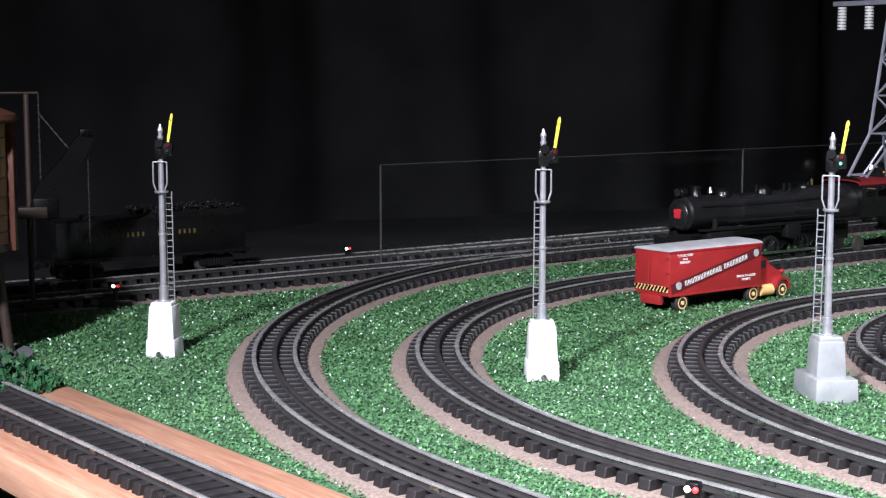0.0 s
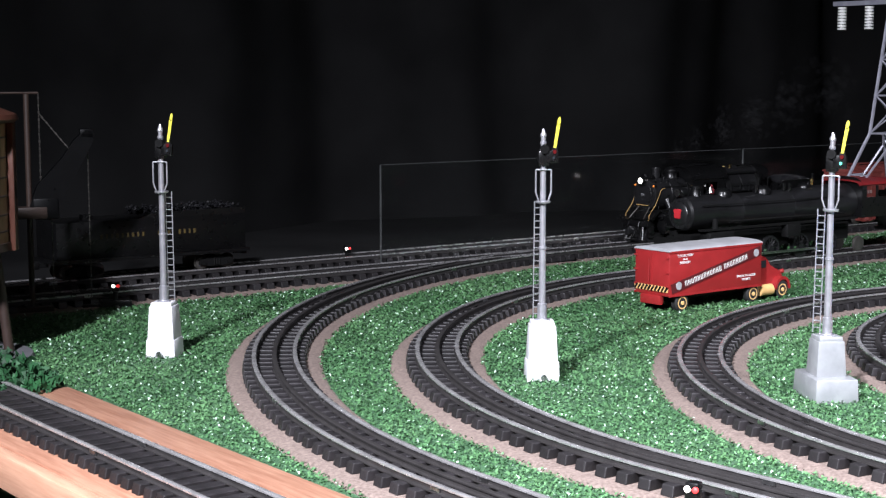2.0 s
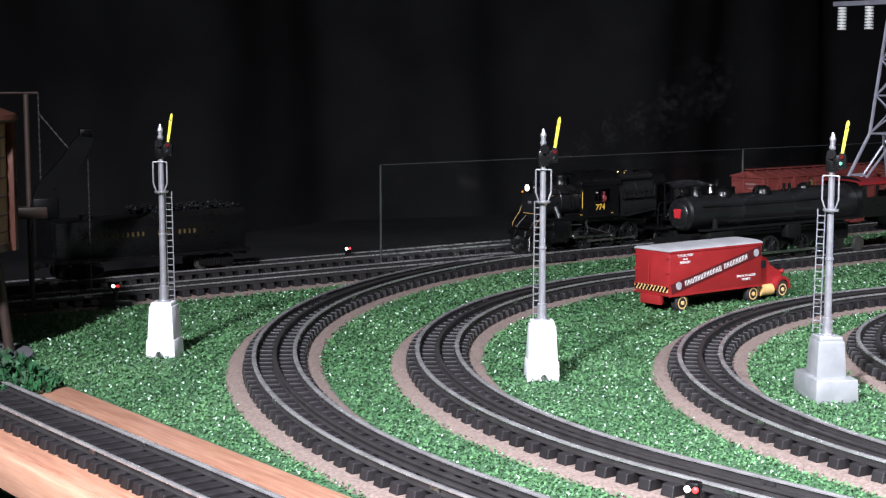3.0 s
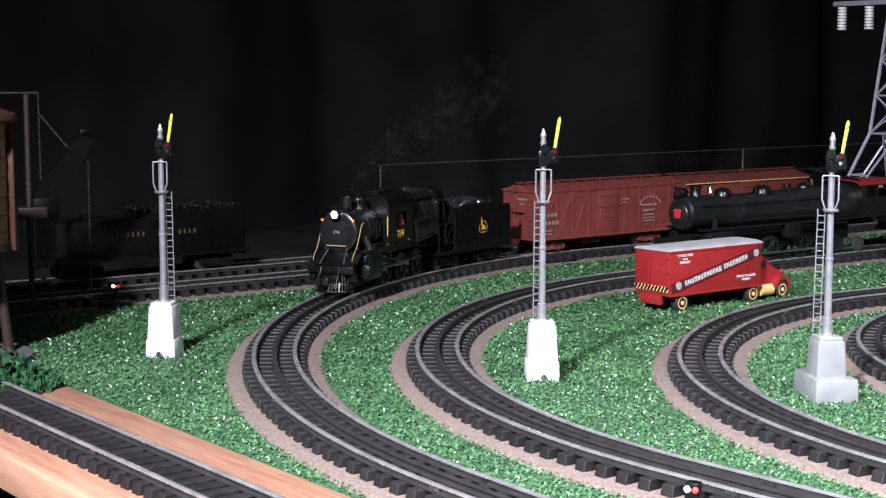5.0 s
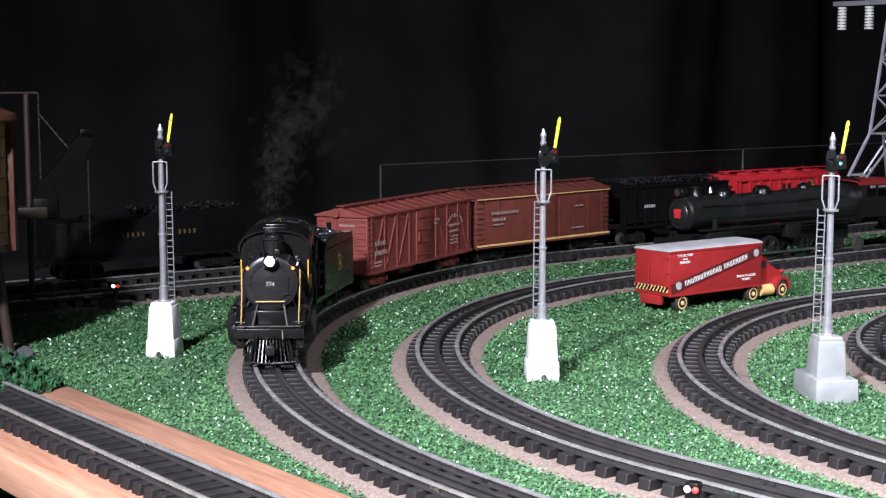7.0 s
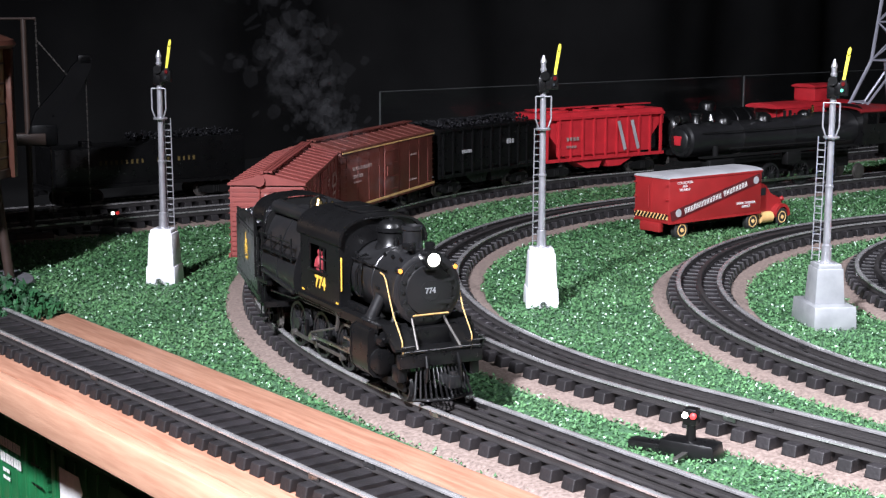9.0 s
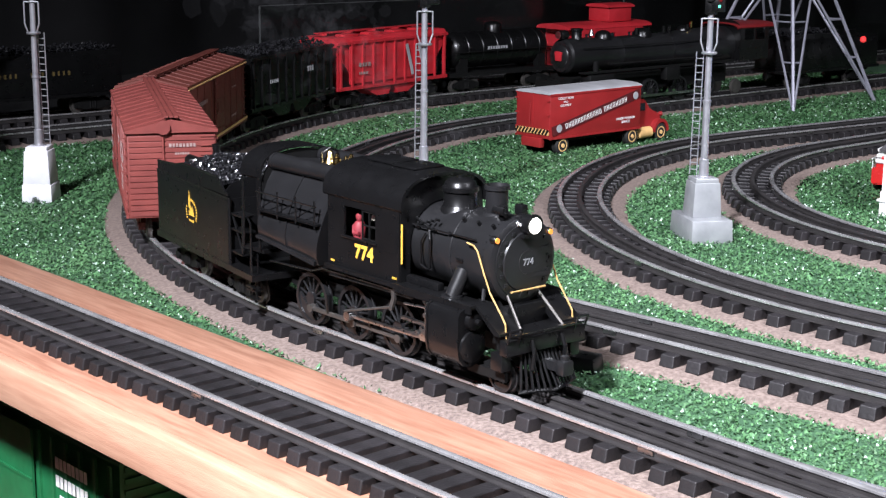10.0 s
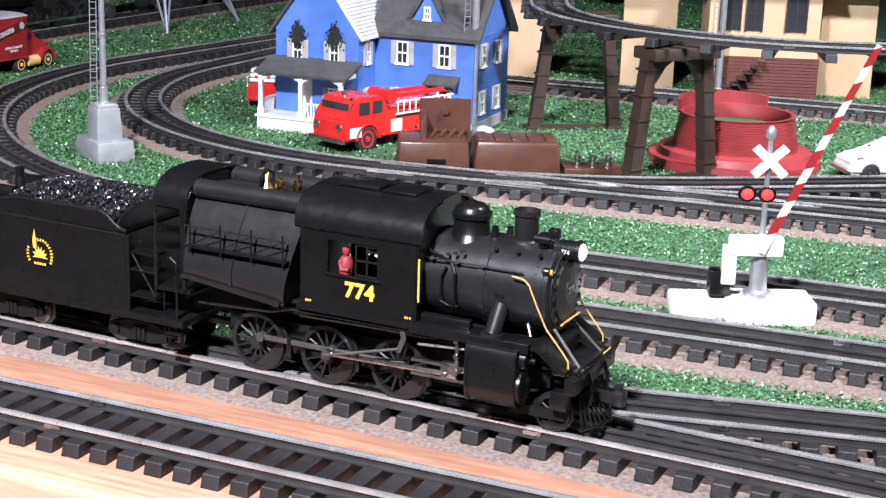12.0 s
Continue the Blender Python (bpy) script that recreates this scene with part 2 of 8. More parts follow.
def sweep(bm, line, profile, z, s0=None, s1=None, step=0.02, side=0.0):
    """Sweeps an outline (across, up) along a line."""
    s0, s1 = line.start if s0 is None else s0, line.end if s1 is None else s1
    n = max(2, int((s1 - s0) / step))
    rings = []
    for i in range(n + 1):
        p, t = line.at(s0 + (s1 - s0) * i / n)
        w = Vector((t.y, -t.x))
        rings.append([bm.verts.new((*(p + w * (u + side)), z + h)) for u, h in profile])
    k = len(profile)
    for a, b in zip(rings, rings[1:]):
        for i in range(k):
            bm.faces.new((a[i], a[(i + 1) % k], b[(i + 1) % k], b[i]))
    bm.faces.new(rings[0])
    bm.faces.new(rings[-1][::-1])


RAIL = [(-0.0024, 0), (0.0024, 0), (0.0024, 0.0008), (0.0008, 0.0014), (0.0008, 0.0034), (0.0018, 0.0040), (0.0018, 0.0051), (0.0013, 0.0054),
        (-0.0013, 0.0054), (-0.0018, 0.0051), (-0.0018, 0.0040), (-0.0008, 0.0034), (-0.0008, 0.0014), (-0.0024, 0.0008)]
CORK = [(-0.041, 0.0), (-0.036, 0.0032), (0.036, 0.0032), (0.041, 0.0)]
TIE_MESH = None


def tie_mesh():
    global TIE_MESH
    if TIE_MESH is None:
        bm = bmesh.new()
        box(bm, 0, 0, 0, 0.0096, 0.054, 0.0068, taper=0.94, bevel=0.0006)
        finish(bm)
        TIE_MESH = bpy.data.meshes.new("tie")
        bm.to_mesh(TIE_MESH)
        bm.free()
        TIE_MESH.materials.append(M_TIE)
    return TIE_MESH


def track(line, label, s0=None, s1=None, cork=True, bare=0.0, centre=True, joints=0.254, pitch=0.0176, zbase=0.0, group="tracks", rail_mat=None, rails=(-0.017, 0.017)):
    s0, s1 = line.start if s0 is None else s0, line.end if s1 is None else s1
    t = thing("railway_track", Matrix.Identity(4), label, "track", group, "structure")
    if cork:
        part("roadbed", made(sweep, line, CORK, zbase - 0.0002, s0, s1), M_CORK, t, "grainy brown cork roadbed")
    zt = zbase + (ZC if cork else 0.0)
    for side in rails:
        r = part("rail", made(sweep, line, RAIL, zt + 0.0066, s0, s1, 0.015, side), M_RAIL, t)
        r.data.materials.append(M_RAIL_DARK)
        k = len(RAIL)
        for p in r.data.polygons:
            # overhead sheen painted on the heads, shade on the web and foot
            p.material_index = 0 if 5 <= p.index % k <= 9 else 1
    if centre:
        part("centre_rail", made(sweep, line, RAIL, zt + 0.0062, s0, s1, 0.015, 0.0), M_RAIL_DARK, t, "blackened centre rail")
    bm = bmesh.new()
    s = s0 + 0.07
    while s < s1:
        p, d = line.at(s)
        m = Matrix.Translation((*p, 0)) @ Matrix.Rotation(math.atan2(d.y, d.x), 4, "Z")
        for side in rails:
            box(bm, 0, side + 0.0018, zt + 0.0092, 0.009, 0.0008, 0.0022, m)
            box(bm, 0, side - 0.0018, zt + 0.0092, 0.009, 0.0008, 0.0022, m)
        s += joints
    part("rail_joiner", bm, M_STEEL, t)
    rnd = random.Random(int(line.at(s0)[0].x * 1000) + 7)
    me = tie_mesh()
    s = s0 + pitch / 2 + bare
    while s < s1:
        p, d = line.at(s)
        o = new("tie", me)
        o.parent = t
        o.matrix_local = Matrix.Translation((*p, zt + 0.0034 + rnd.uniform(-0.0002, 0.0002))) @ Matrix.Rotation(math.atan2(d.y, d.x) + rnd.uniform(-0.012, 0.012), 4, "Z")
        s += pitch
    return t


# ---- structure: table, plank, floor, cloth and room ----
def slab(name, poly, z0, z1, material, label, cat):
    bm = bmesh.new()
    prism(bm, poly, z0, z1, "z")
    return tagged(part(name, bm, material), label, cat, kind="structure")


def grid_xy(d, n):
    """A place from the distance d along the plank and n across it."""
    return (0.613 * d + 0.79 * n, -0.79 * d + 0.613 * n)


def turf_surface():
    """The table's turf-green top: gently uneven, bounded by the plank."""
    bm = bmesh.new()
    edge = Vector((0.2137, 2.009))
    n = Vector((-U.y, U.x))
    prism(bm, [edge - U * 0.911, grid_xy(0.75, 0.4905), grid_xy(0.75, 2.6), edge + U * 2.2], -0.03, 0.0, "z")
    tagged(part("table_top", bm, M_TABLE), "green-painted table top under the turf", "table top", kind="structure")
    # the top behind the back track is plain black, without turf
    bm = bmesh.new()
    prism(bm, [edge - U * 1.9, edge + U * 2.2, edge + U * 2.2 + n * 0.9, edge - U * 1.9 + n * 0.9], -0.03, 0.0, "z")
    tagged(part("table_top_back", bm, M_CLOTH), "black rear part of the table top behind the tracks", "table top", kind="structure")


turf_surface()
ground = slab("floor", [(-4, -3), (4.5, -3), (4.5, 5.2), (-4, 5.2)], -1.02, -1.0, M_FLOOR, "dark carpeted floor of the room", "floor")
for nm, poly in (("wall_south", [(-4, -3.1), (4.5, -3.1), (4.5, -3.0), (-4, -3.0)]), ("wall_west", [(-4.1, -3.1), (-4.0, -3.1), (-4.0, 5.3), (-4.1, 5.3)]),
                 ("wall_east", [(4.5, -3.1), (4.6, -3.1), (4.6, 5.3), (4.5, 5.3)]), ("wall_north", [(-4, 5.2), (4.5, 5.2), (4.5, 5.3), (-4, 5.3)])):
    slab(nm, poly, -1.0, 2.0, M_WALL, "dark-painted wall of the train room", "wall")
slab("ceiling", [(-4, -3), (4.5, -3), (4.5, 5.2), (-4, 5.2)], 2.0, 2.08, M_WALL, "dark-painted ceiling", "ceiling")


def plank():
    t = thing("shelf_plank", Matrix.Identity(4), "oiled oak plank along the table's front edge carrying a track", "plank", kind="structure")
    ang = math.atan2(-0.79, 0.613)
    m = Matrix.Translation((*grid_xy(0, 0.4325), 0)) @ Matrix.Rotation(ang, 4, "Z")
    bm = bmesh.new()
    box(bm, -0.35, 0.002, -0.008, 1.53, 0.114, 0.020, bevel=0.0015)
    o = part("board", bm, M_WOOD, t, "oiled oak board with straight grain")
    o.matrix_local = m
    bm = bmesh.new()
    box(bm, -0.35, -0.0600, -0.0105, 1.53, 0.010, 0.024, bevel=0.002)
    o = part("edge_strip", bm, M_WOOD_EDGE, t, "paler oak edge strip")
    o.matrix_local = m


plank()


def cloth():
    """Black cloth hung in soft folds behind the table."""
    o, n = Vector((-0.18, 2.42)), Vector((-0.583, 0.812))
    bm = bmesh.new()
    cols, rows = 360, 14
    rnd = random.Random(3)
    grid = []
    for i in range(cols + 1):
        s = -2.1 + 5.6 * i / cols
        d = 0.055 * math.sin(s * 6.1 + 0.8) + 0.030 * math.sin(s * 15.1 + 1.3) + 0.008 * math.sin(s * 37 + 0.4) + 0.03 * math.sin(s * 3.1 + 2)
        grid.append([bm.verts.new((*(o + U * (s + 0.02 * math.sin(j * 0.7 + s * 5)) + n * d * (0.6 + 0.06 * j)), -0.25 + 2.2 * j / rows)) for j in range(rows + 1)])
    for a, b in zip(grid, grid[1:]):
        for j in range(rows):
            bm.faces.new((a[j], b[j], b[j + 1], a[j + 1])).smooth = True
    ob = part("backdrop", bm, M_CLOTH)
    so = ob.modifiers.new("thick", "SOLIDIFY")
    so.thickness = 0.003
    return tagged(ob, "black cloth backdrop hanging in soft vertical folds", "backdrop", kind="structure")


cloth()


# an unseen shade, rod and cord, added around each light
def ceiling_lamp(eye, target, r):
    t = thing("ceiling_lamp", look(eye, target), "white round lamp shade added out of view above the table", "lamp", "ceiling lamps")
    bm = bmesh.new()
    lathe(bm, (0, 0, 0.03), (0, 0, 1), [(0.0, r * 1.15), (0.02, r * 1.15), (0.10, r * 0.5), (0.12, 0.03)], 32)
    part("shade", bm, M_WHITE_PLASTIC, t)
    part("rod", made(cyl, (0, 0, 0.13), (0, 0, 0.20), 0.008), M_STEEL, t)
    inv = look(eye, target).inverted()
    part("hanging_cord", made(cyl, inv @ Vector(eye) + Vector((0, 0, 0.19)), inv @ Vector((eye[0], eye[1], 2.0)), 0.004), M_BLACK, t)


ceiling_lamp(LAMP_A, (0.12, 0.75, 0), 0.11)
ceiling_lamp(LAMP_B, (0.85, 0.85, 0), 0.14)


def acrylic():
    n = Vector((-0.583, 0.812))
    p0 = Vector((0.202, 2.025)) + n * 0.066
    for s0, s1 in ((-0.297, 0.345), (0.352, 1.05)):
        a, b = p0 + U * s0, p0 + U * s1
        m = Matrix.Translation((*((a + b) / 2), 0.0)) @ Matrix.Rotation(math.atan2(U.y, U.x), 4, "Z")
        t = thing("acrylic_guard", m, "clear acrylic guard panel standing behind the back track", "panel", "guard panels")
        part("sheet", boxes((0, 0, 0.065, s1 - s0, 0.003, 0.130)), M_ACRYLIC, t).visible_shadow = False
        part("polished_edge", boxes((0, 0, 0.1306, s1 - s0, 0.003, 0.0007), (-(s1 - s0) / 2 - 0.0005, 0, 0.065, 0.0008, 0.003, 0.130)), mat("acrylic_edge", (0.075, 0.08, 0.08), 0.3), t)


acrylic()

M_RED_LENS = mat("red_lens", (0.10, 0.008, 0.009), 0.2)
# ---- signals ----
def signal(x, y, turn, label, grey=False, ladder=1, tilt=0.0, lamp_turn=0.0):
    """A semaphore signal: stepped base, mast with ladder, platform hoop, lamp case and raised arm."""
    t = thing("semaphore_signal", pose(x, y, 0, tilt, 0, turn), label, "signal", "semaphore signals")
    mb = M_BASE_GREY if grey else M_BASE_WHITE
    bm = bmesh.new()
    if grey:
        box(bm, 0, 0, 0.009, 0.034, 0.050, 0.018, taper=0.96, bevel=0.001)
    else:
        box(bm, 0, 0, 0.008, 0.0265, 0.0265, 0.016, taper=0.96, bevel=0.0008)
    box(bm, 0, 0, 0.030, 0.0240, 0.0240, 0.030, taper=0.86, bevel=0.0008)
    box(bm, 0, 0, 0.0465, 0.0190, 0.0190, 0.0035, taper=0.95, bevel=0.0005)
    base = part("base", bm, mb, t)
    base.matrix_local = pose(0, 0, 0, 0, 0, 34 if grey else 0)
    bm = bmesh.new()
    cyl(bm, (0, -0.0155 if not grey else -0.022, 0.004), (0, -0.018 if not grey else -0.026, 0.004), 0.0026)
    part("terminal_screw", bm, M_STEEL, t)
    bm = bmesh.new()
    lathe(bm, (0, 0, 0.048), (0, 0, 1), [(0, 0.0062), (0.0012, 0.0062), (0.0014, 0.0040), (0.014, 0.0038), (0.0145, 0.0029), (0.058, 0.0028), (0.0585, 0.0034), (0.060, 0.0034), (0.0605, 0.0026), (0.126, 0.0024)], 16)
    part("mast", bm, M_SILVER, t)
    bm = bmesh.new()
    lathe(bm, (0, 0, 0.1435), (0, 0, 1), [(0, 0.0056), (0.0012, 0.0062), (0.0018, 0.0056)], 20)
    for sx in (-1, 1):
        tube(bm, [(sx * 0.0038, -0.003, 0.1455), (sx * 0.0062, -0.003, 0.1525), (sx * 0.0062, -0.003, 0.1705)], 0.00065, 6)
    tube(bm, [(-0.0062, -0.003, 0.1705), (0.0062, -0.003, 0.1705)], 0.00055, 6)
    part("platform", bm, M_SILVER, t)
    bm = bmesh.new()
    lx = 0.0058 * ladder
    for dx in (-0.0028, 0.0028):
        tube(bm, [(lx + dx, 0.004, 0.049), (lx * 0.85 + dx, 0.004, 0.1445)], 0.0005, 5)
    for i in range(17):
        z = 0.053 + i * 0.0054
        k = 1 - 0.15 * (z - 0.049) / 0.0955
        tube(bm, [(lx * k - 0.0028, 0.004, z), (lx * k + 0.0028, 0.004, z)], 0.00045, 5)
    part("ladder", bm, M_SILVER, t)
    bm = bmesh.new()
    box(bm, 0, 0, 0.1795, 0.0085, 0.008, 0.012, bevel=0.001)
    box(bm, 0.0065, -0.003, 0.181, 0.010, 0.004, 0.010, bevel=0.0008)
    cyl(bm, (0.0005, -0.004, 0.187), (0.0005, -0.0065, 0.187), 0.0036, seg=14)
    part("lamp_case", bm, M_BLACK, t)
    bm = bmesh.new()
    lathe(bm, (0, 0, 0.184), (0, 0, 1), [(0, 0.0026), (0.003, 0.0028), (0.0036, 0.0020), (0.0065, 0.0020), (0.0070, 0.0026), (0.0085, 0.0026), (0.009, 0.0020), (0.0125, 0.0020), (0.013, 0.0025), (0.0145, 0.0025), (0.016, 0.0018), (0.0175, 0.0012), (0.019, 0.0008)], 14)
    part("finial", bm, M_SILVER, t)
    arm = part("arm", made(prism, [(-0.0015, 0.0), (0.0015, 0.0), (0.0019, 0.0235), (0.0, 0.0210), (-0.0019, 0.0235)], -0.0006, 0.0006, "y"), M_YELLOW, t, "yellow raised semaphore blade")
    arm.matrix_local = pose(0.0085, -0.0052, 0.1880, 0, 9, 0) @ Matrix.Diagonal((0.70, 0.86, 0.83, 1))
    tip = part("arm_tip", made(prism, [(-0.0019, 0.0248), (0.0, 0.0224), (0.0019, 0.0248), (0.0014, 0.0285), (0.0, 0.0300), (-0.0014, 0.0285)], -0.0006, 0.0006, "y"), M_YELLOW, arm, "yellow pointed tip")
    spec = part("spectacle", made(prism, [(-0.003, -0.013), (0.0035, -0.013), (0.0045, -0.004), (0.003, 0.001), (-0.003, 0.001)], -0.0005, 0.0005, "y"), M_BLACK, arm)
    for i, mm in enumerate((M_RED_LENS, M_GREEN_LAMP if grey else M_WINDOW)):
        part("lens", made(cyl, (0.0005, -0.0006, -0.0035 - i * 0.006), (0.0005, -0.0016, -0.0035 - i * 0.006), 0.0020 - 0.0006 * i, seg=14), mm, arm)


signal(-0.2445, 1.322, -8, "silver semaphore signal with a white stepped base on the turf", ladder=1)
signal(0.0803, 1.222, 3, "silver semaphore signal with a white base between two curved tracks", ladder=-0.7)
signal(0.2940, 1.152, -27, "silver semaphore signal with a grey plinth base and ladder", grey=True, ladder=-1.6)

# ---- rolling stock: x forward, y to the left, z up from the rail head ----
def wheel(bm, x, y, z, r, w=0.004, flange=0.0012, seg=20):
    s = 1 if y > 0 else -1
    lathe(bm, (x, y + s * w / 2, z), (0, -s, 0), [(0, r * 0.55), (0.0002, r * 0.8), (0.0005, r * 0.98), (w * 0.75, r), (w * 0.8, r + flange), (w, r + flange)], seg)


def spoked(name, parent, x, y, z, r, spokes=12, label=""):
    """A driving wheel, turning about its own axle: tyre, spokes, hub and counterweight."""
    s = 1 if y > 0 else -1
    bm = bmesh.new()
    for i in range(28):
        a, b = 2 * math.pi * i / 28, 2 * math.pi * (i + 1) / 28
        q = []
        for ang in (a, b):
            q.append([bm.verts.new((rr * math.cos(ang), s * yy, rr * math.sin(ang))) for rr, yy in ((r, 0.002), (r * 0.86, 0.002), (r * 0.86, -0.002), (r + 0.0011, -0.002), (r + 0.0011, -0.0012), (r, -0.0011))])
        for j in range(6):
            bm.faces.new((q[0][j], q[0][(j + 1) % 6], q[1][(j + 1) % 6], q[1][j]))
    for i in range(spokes):
        a = 2 * math.pi * i / spokes
        cyl(bm, (0.15 * r * math.cos(a), s * 0.0005, 0.15 * r * math.sin(a)), (0.88 * r * math.cos(a), s * 0.0005, 0.88 * r * math.sin(a)), 0.0009, 0.0006, 6)
    cyl(bm, (0, -s * 0.002, 0), (0, s * 0.003, 0), r * 0.26, seg=14)
    prism(bm, [(r * 0.87 * math.cos(a), r * 0.87 * math.sin(a)) for a in [radians(215 + 11 * i) for i in range(11)]], s * -0.001, s * 0.0012, "y")
    ob = part(name, bm, M_GREYBLACK, parent, label)
    ob.matrix_local = pose(x, y, z)
    return ob


def bogie(parent, x, gauge=0.0335, base=0.034, r=0.0082, material=None):
    bm = bmesh.new()
    for y in (-gauge / 2 - 0.004, gauge / 2 + 0.004):
        prism(bm, [(x - base / 2 - 0.005, 0.006), (x - base / 2 - 0.005, 0.0115), (x - 0.008, 0.0155), (x + 0.008, 0.0155), (x + base / 2 + 0.005, 0.0115), (x + base / 2 + 0.005, 0.006), (x + 0.008, 0.0035), (x - 0.008, 0.0035)], y - 0.0016, y + 0.0016, "y")
        for dx in (-base / 2, base / 2):
            cyl(bm, (x + dx, y * 1.02, r), (x + dx, y * 1.16, r), 0.003, seg=10)
        for dx in (-0.003, 0, 0.003):
            cyl(bm, (x + dx, y * 1.1, 0.005), (x + dx, y * 1.1, 0.0125), 0.0013, seg=8)
    box(bm, x, 0, 0.0115, 0.010, gauge + 0.006, 0.006)
    b = part("bogie", bm, material or M_BLACK_MATT, parent)
    for dx in (-base / 2, base / 2):
        for s in (-1, 1):
            part("wheel", made(wheel, x + dx, s * gauge / 2, r, r), M_DULL, b)


def coupler(bm, x, d):
    box(bm, x + d * 0.006, 0, 0.0165, 0.014, 0.004, 0.005)
    box(bm, x + d * 0.013, 0.001, 0.0165, 0.006, 0.008, 0.008, bevel=0.001)


def rivets(bm, x0, x1, y, z, step=0.003, r=0.0004):
    n = int(abs(x1 - x0) / step)
    for i in range(n + 1):
        box(bm, x0 + (x1 - x0) * i / max(1, n), y, z, r * 2, r * 1.2, r * 2)


def arch(hw, z0, z1, n=16):
    """A roof outline from side to side, nearly flat at the middle and round at the eaves."""
    out = []
    for i in range(n + 1):
        a = math.pi * i / n
        c, s = math.cos(a), math.sin(a)
        out.append((hw * math.copysign(abs(c) ** 0.75, c), z0 + (z1 - z0) * s ** 0.8))
    return out


def shell(bm, outline, thick, x0, x1):
    """An open curved roof of some thickness."""
    inner = [(y * (1 - thick / 0.03), z - thick) for y, z in outline]
    prism(bm, outline + inner[::-1], x0, x1, "x")


def logo_gold(parent, x, y, z, side):
    """A gold emblem without letters: a small statue-like upright, a half sun and a ring of marks."""
    bm = bmesh.new()
    prism(bm, [(-0.0046, 0.0010), (-0.0022, 0.0010), (-0.0024, 0.0070), (-0.0030, 0.0085), (-0.0034, 0.0125), (-0.0042, 0.0085), (-0.0048, 0.0070)], -0.00015, 0.00015, "z")
    prism(bm, [(0.0056 * math.cos(a) * (0.62 if i % 2 else 1) + 0.0002, 0.0070 * math.sin(a) * (0.62 if i % 2 else 1) - 0.0045) for i, a in enumerate([math.pi * k / 14 for k in range(15)])], -0.00015, 0.00015, "z")
    for k in range(12):
        a = radians(-28 + 12.5 * k)
        m = Matrix.Translation((0.0, -0.0025, 0)) @ Matrix.Rotation(a, 4, "Z")
        box(bm, 0.0088, 0, 0, 0.0016, 0.0009, 0.0003, m)
    for k in range(5):
        m = Matrix.Translation((0.0, -0.0025, 0)) @ Matrix.Rotation(radians(158 + 12.5 * k), 4, "Z")
        box(bm, 0.0088, 0, 0, 0.0016, 0.0009, 0.0003, m)
    for k in range(5):
        box(bm, -0.0036 + 0.0018 * k, -0.0080, 0, 0.0012, 0.0014, 0.0003)
    ob = part("emblem", bm, M_GOLD, parent, "gold round emblem")
    ob.matrix_local = pose(x, y, z, 90, 0, 0 if side < 0 else 180)


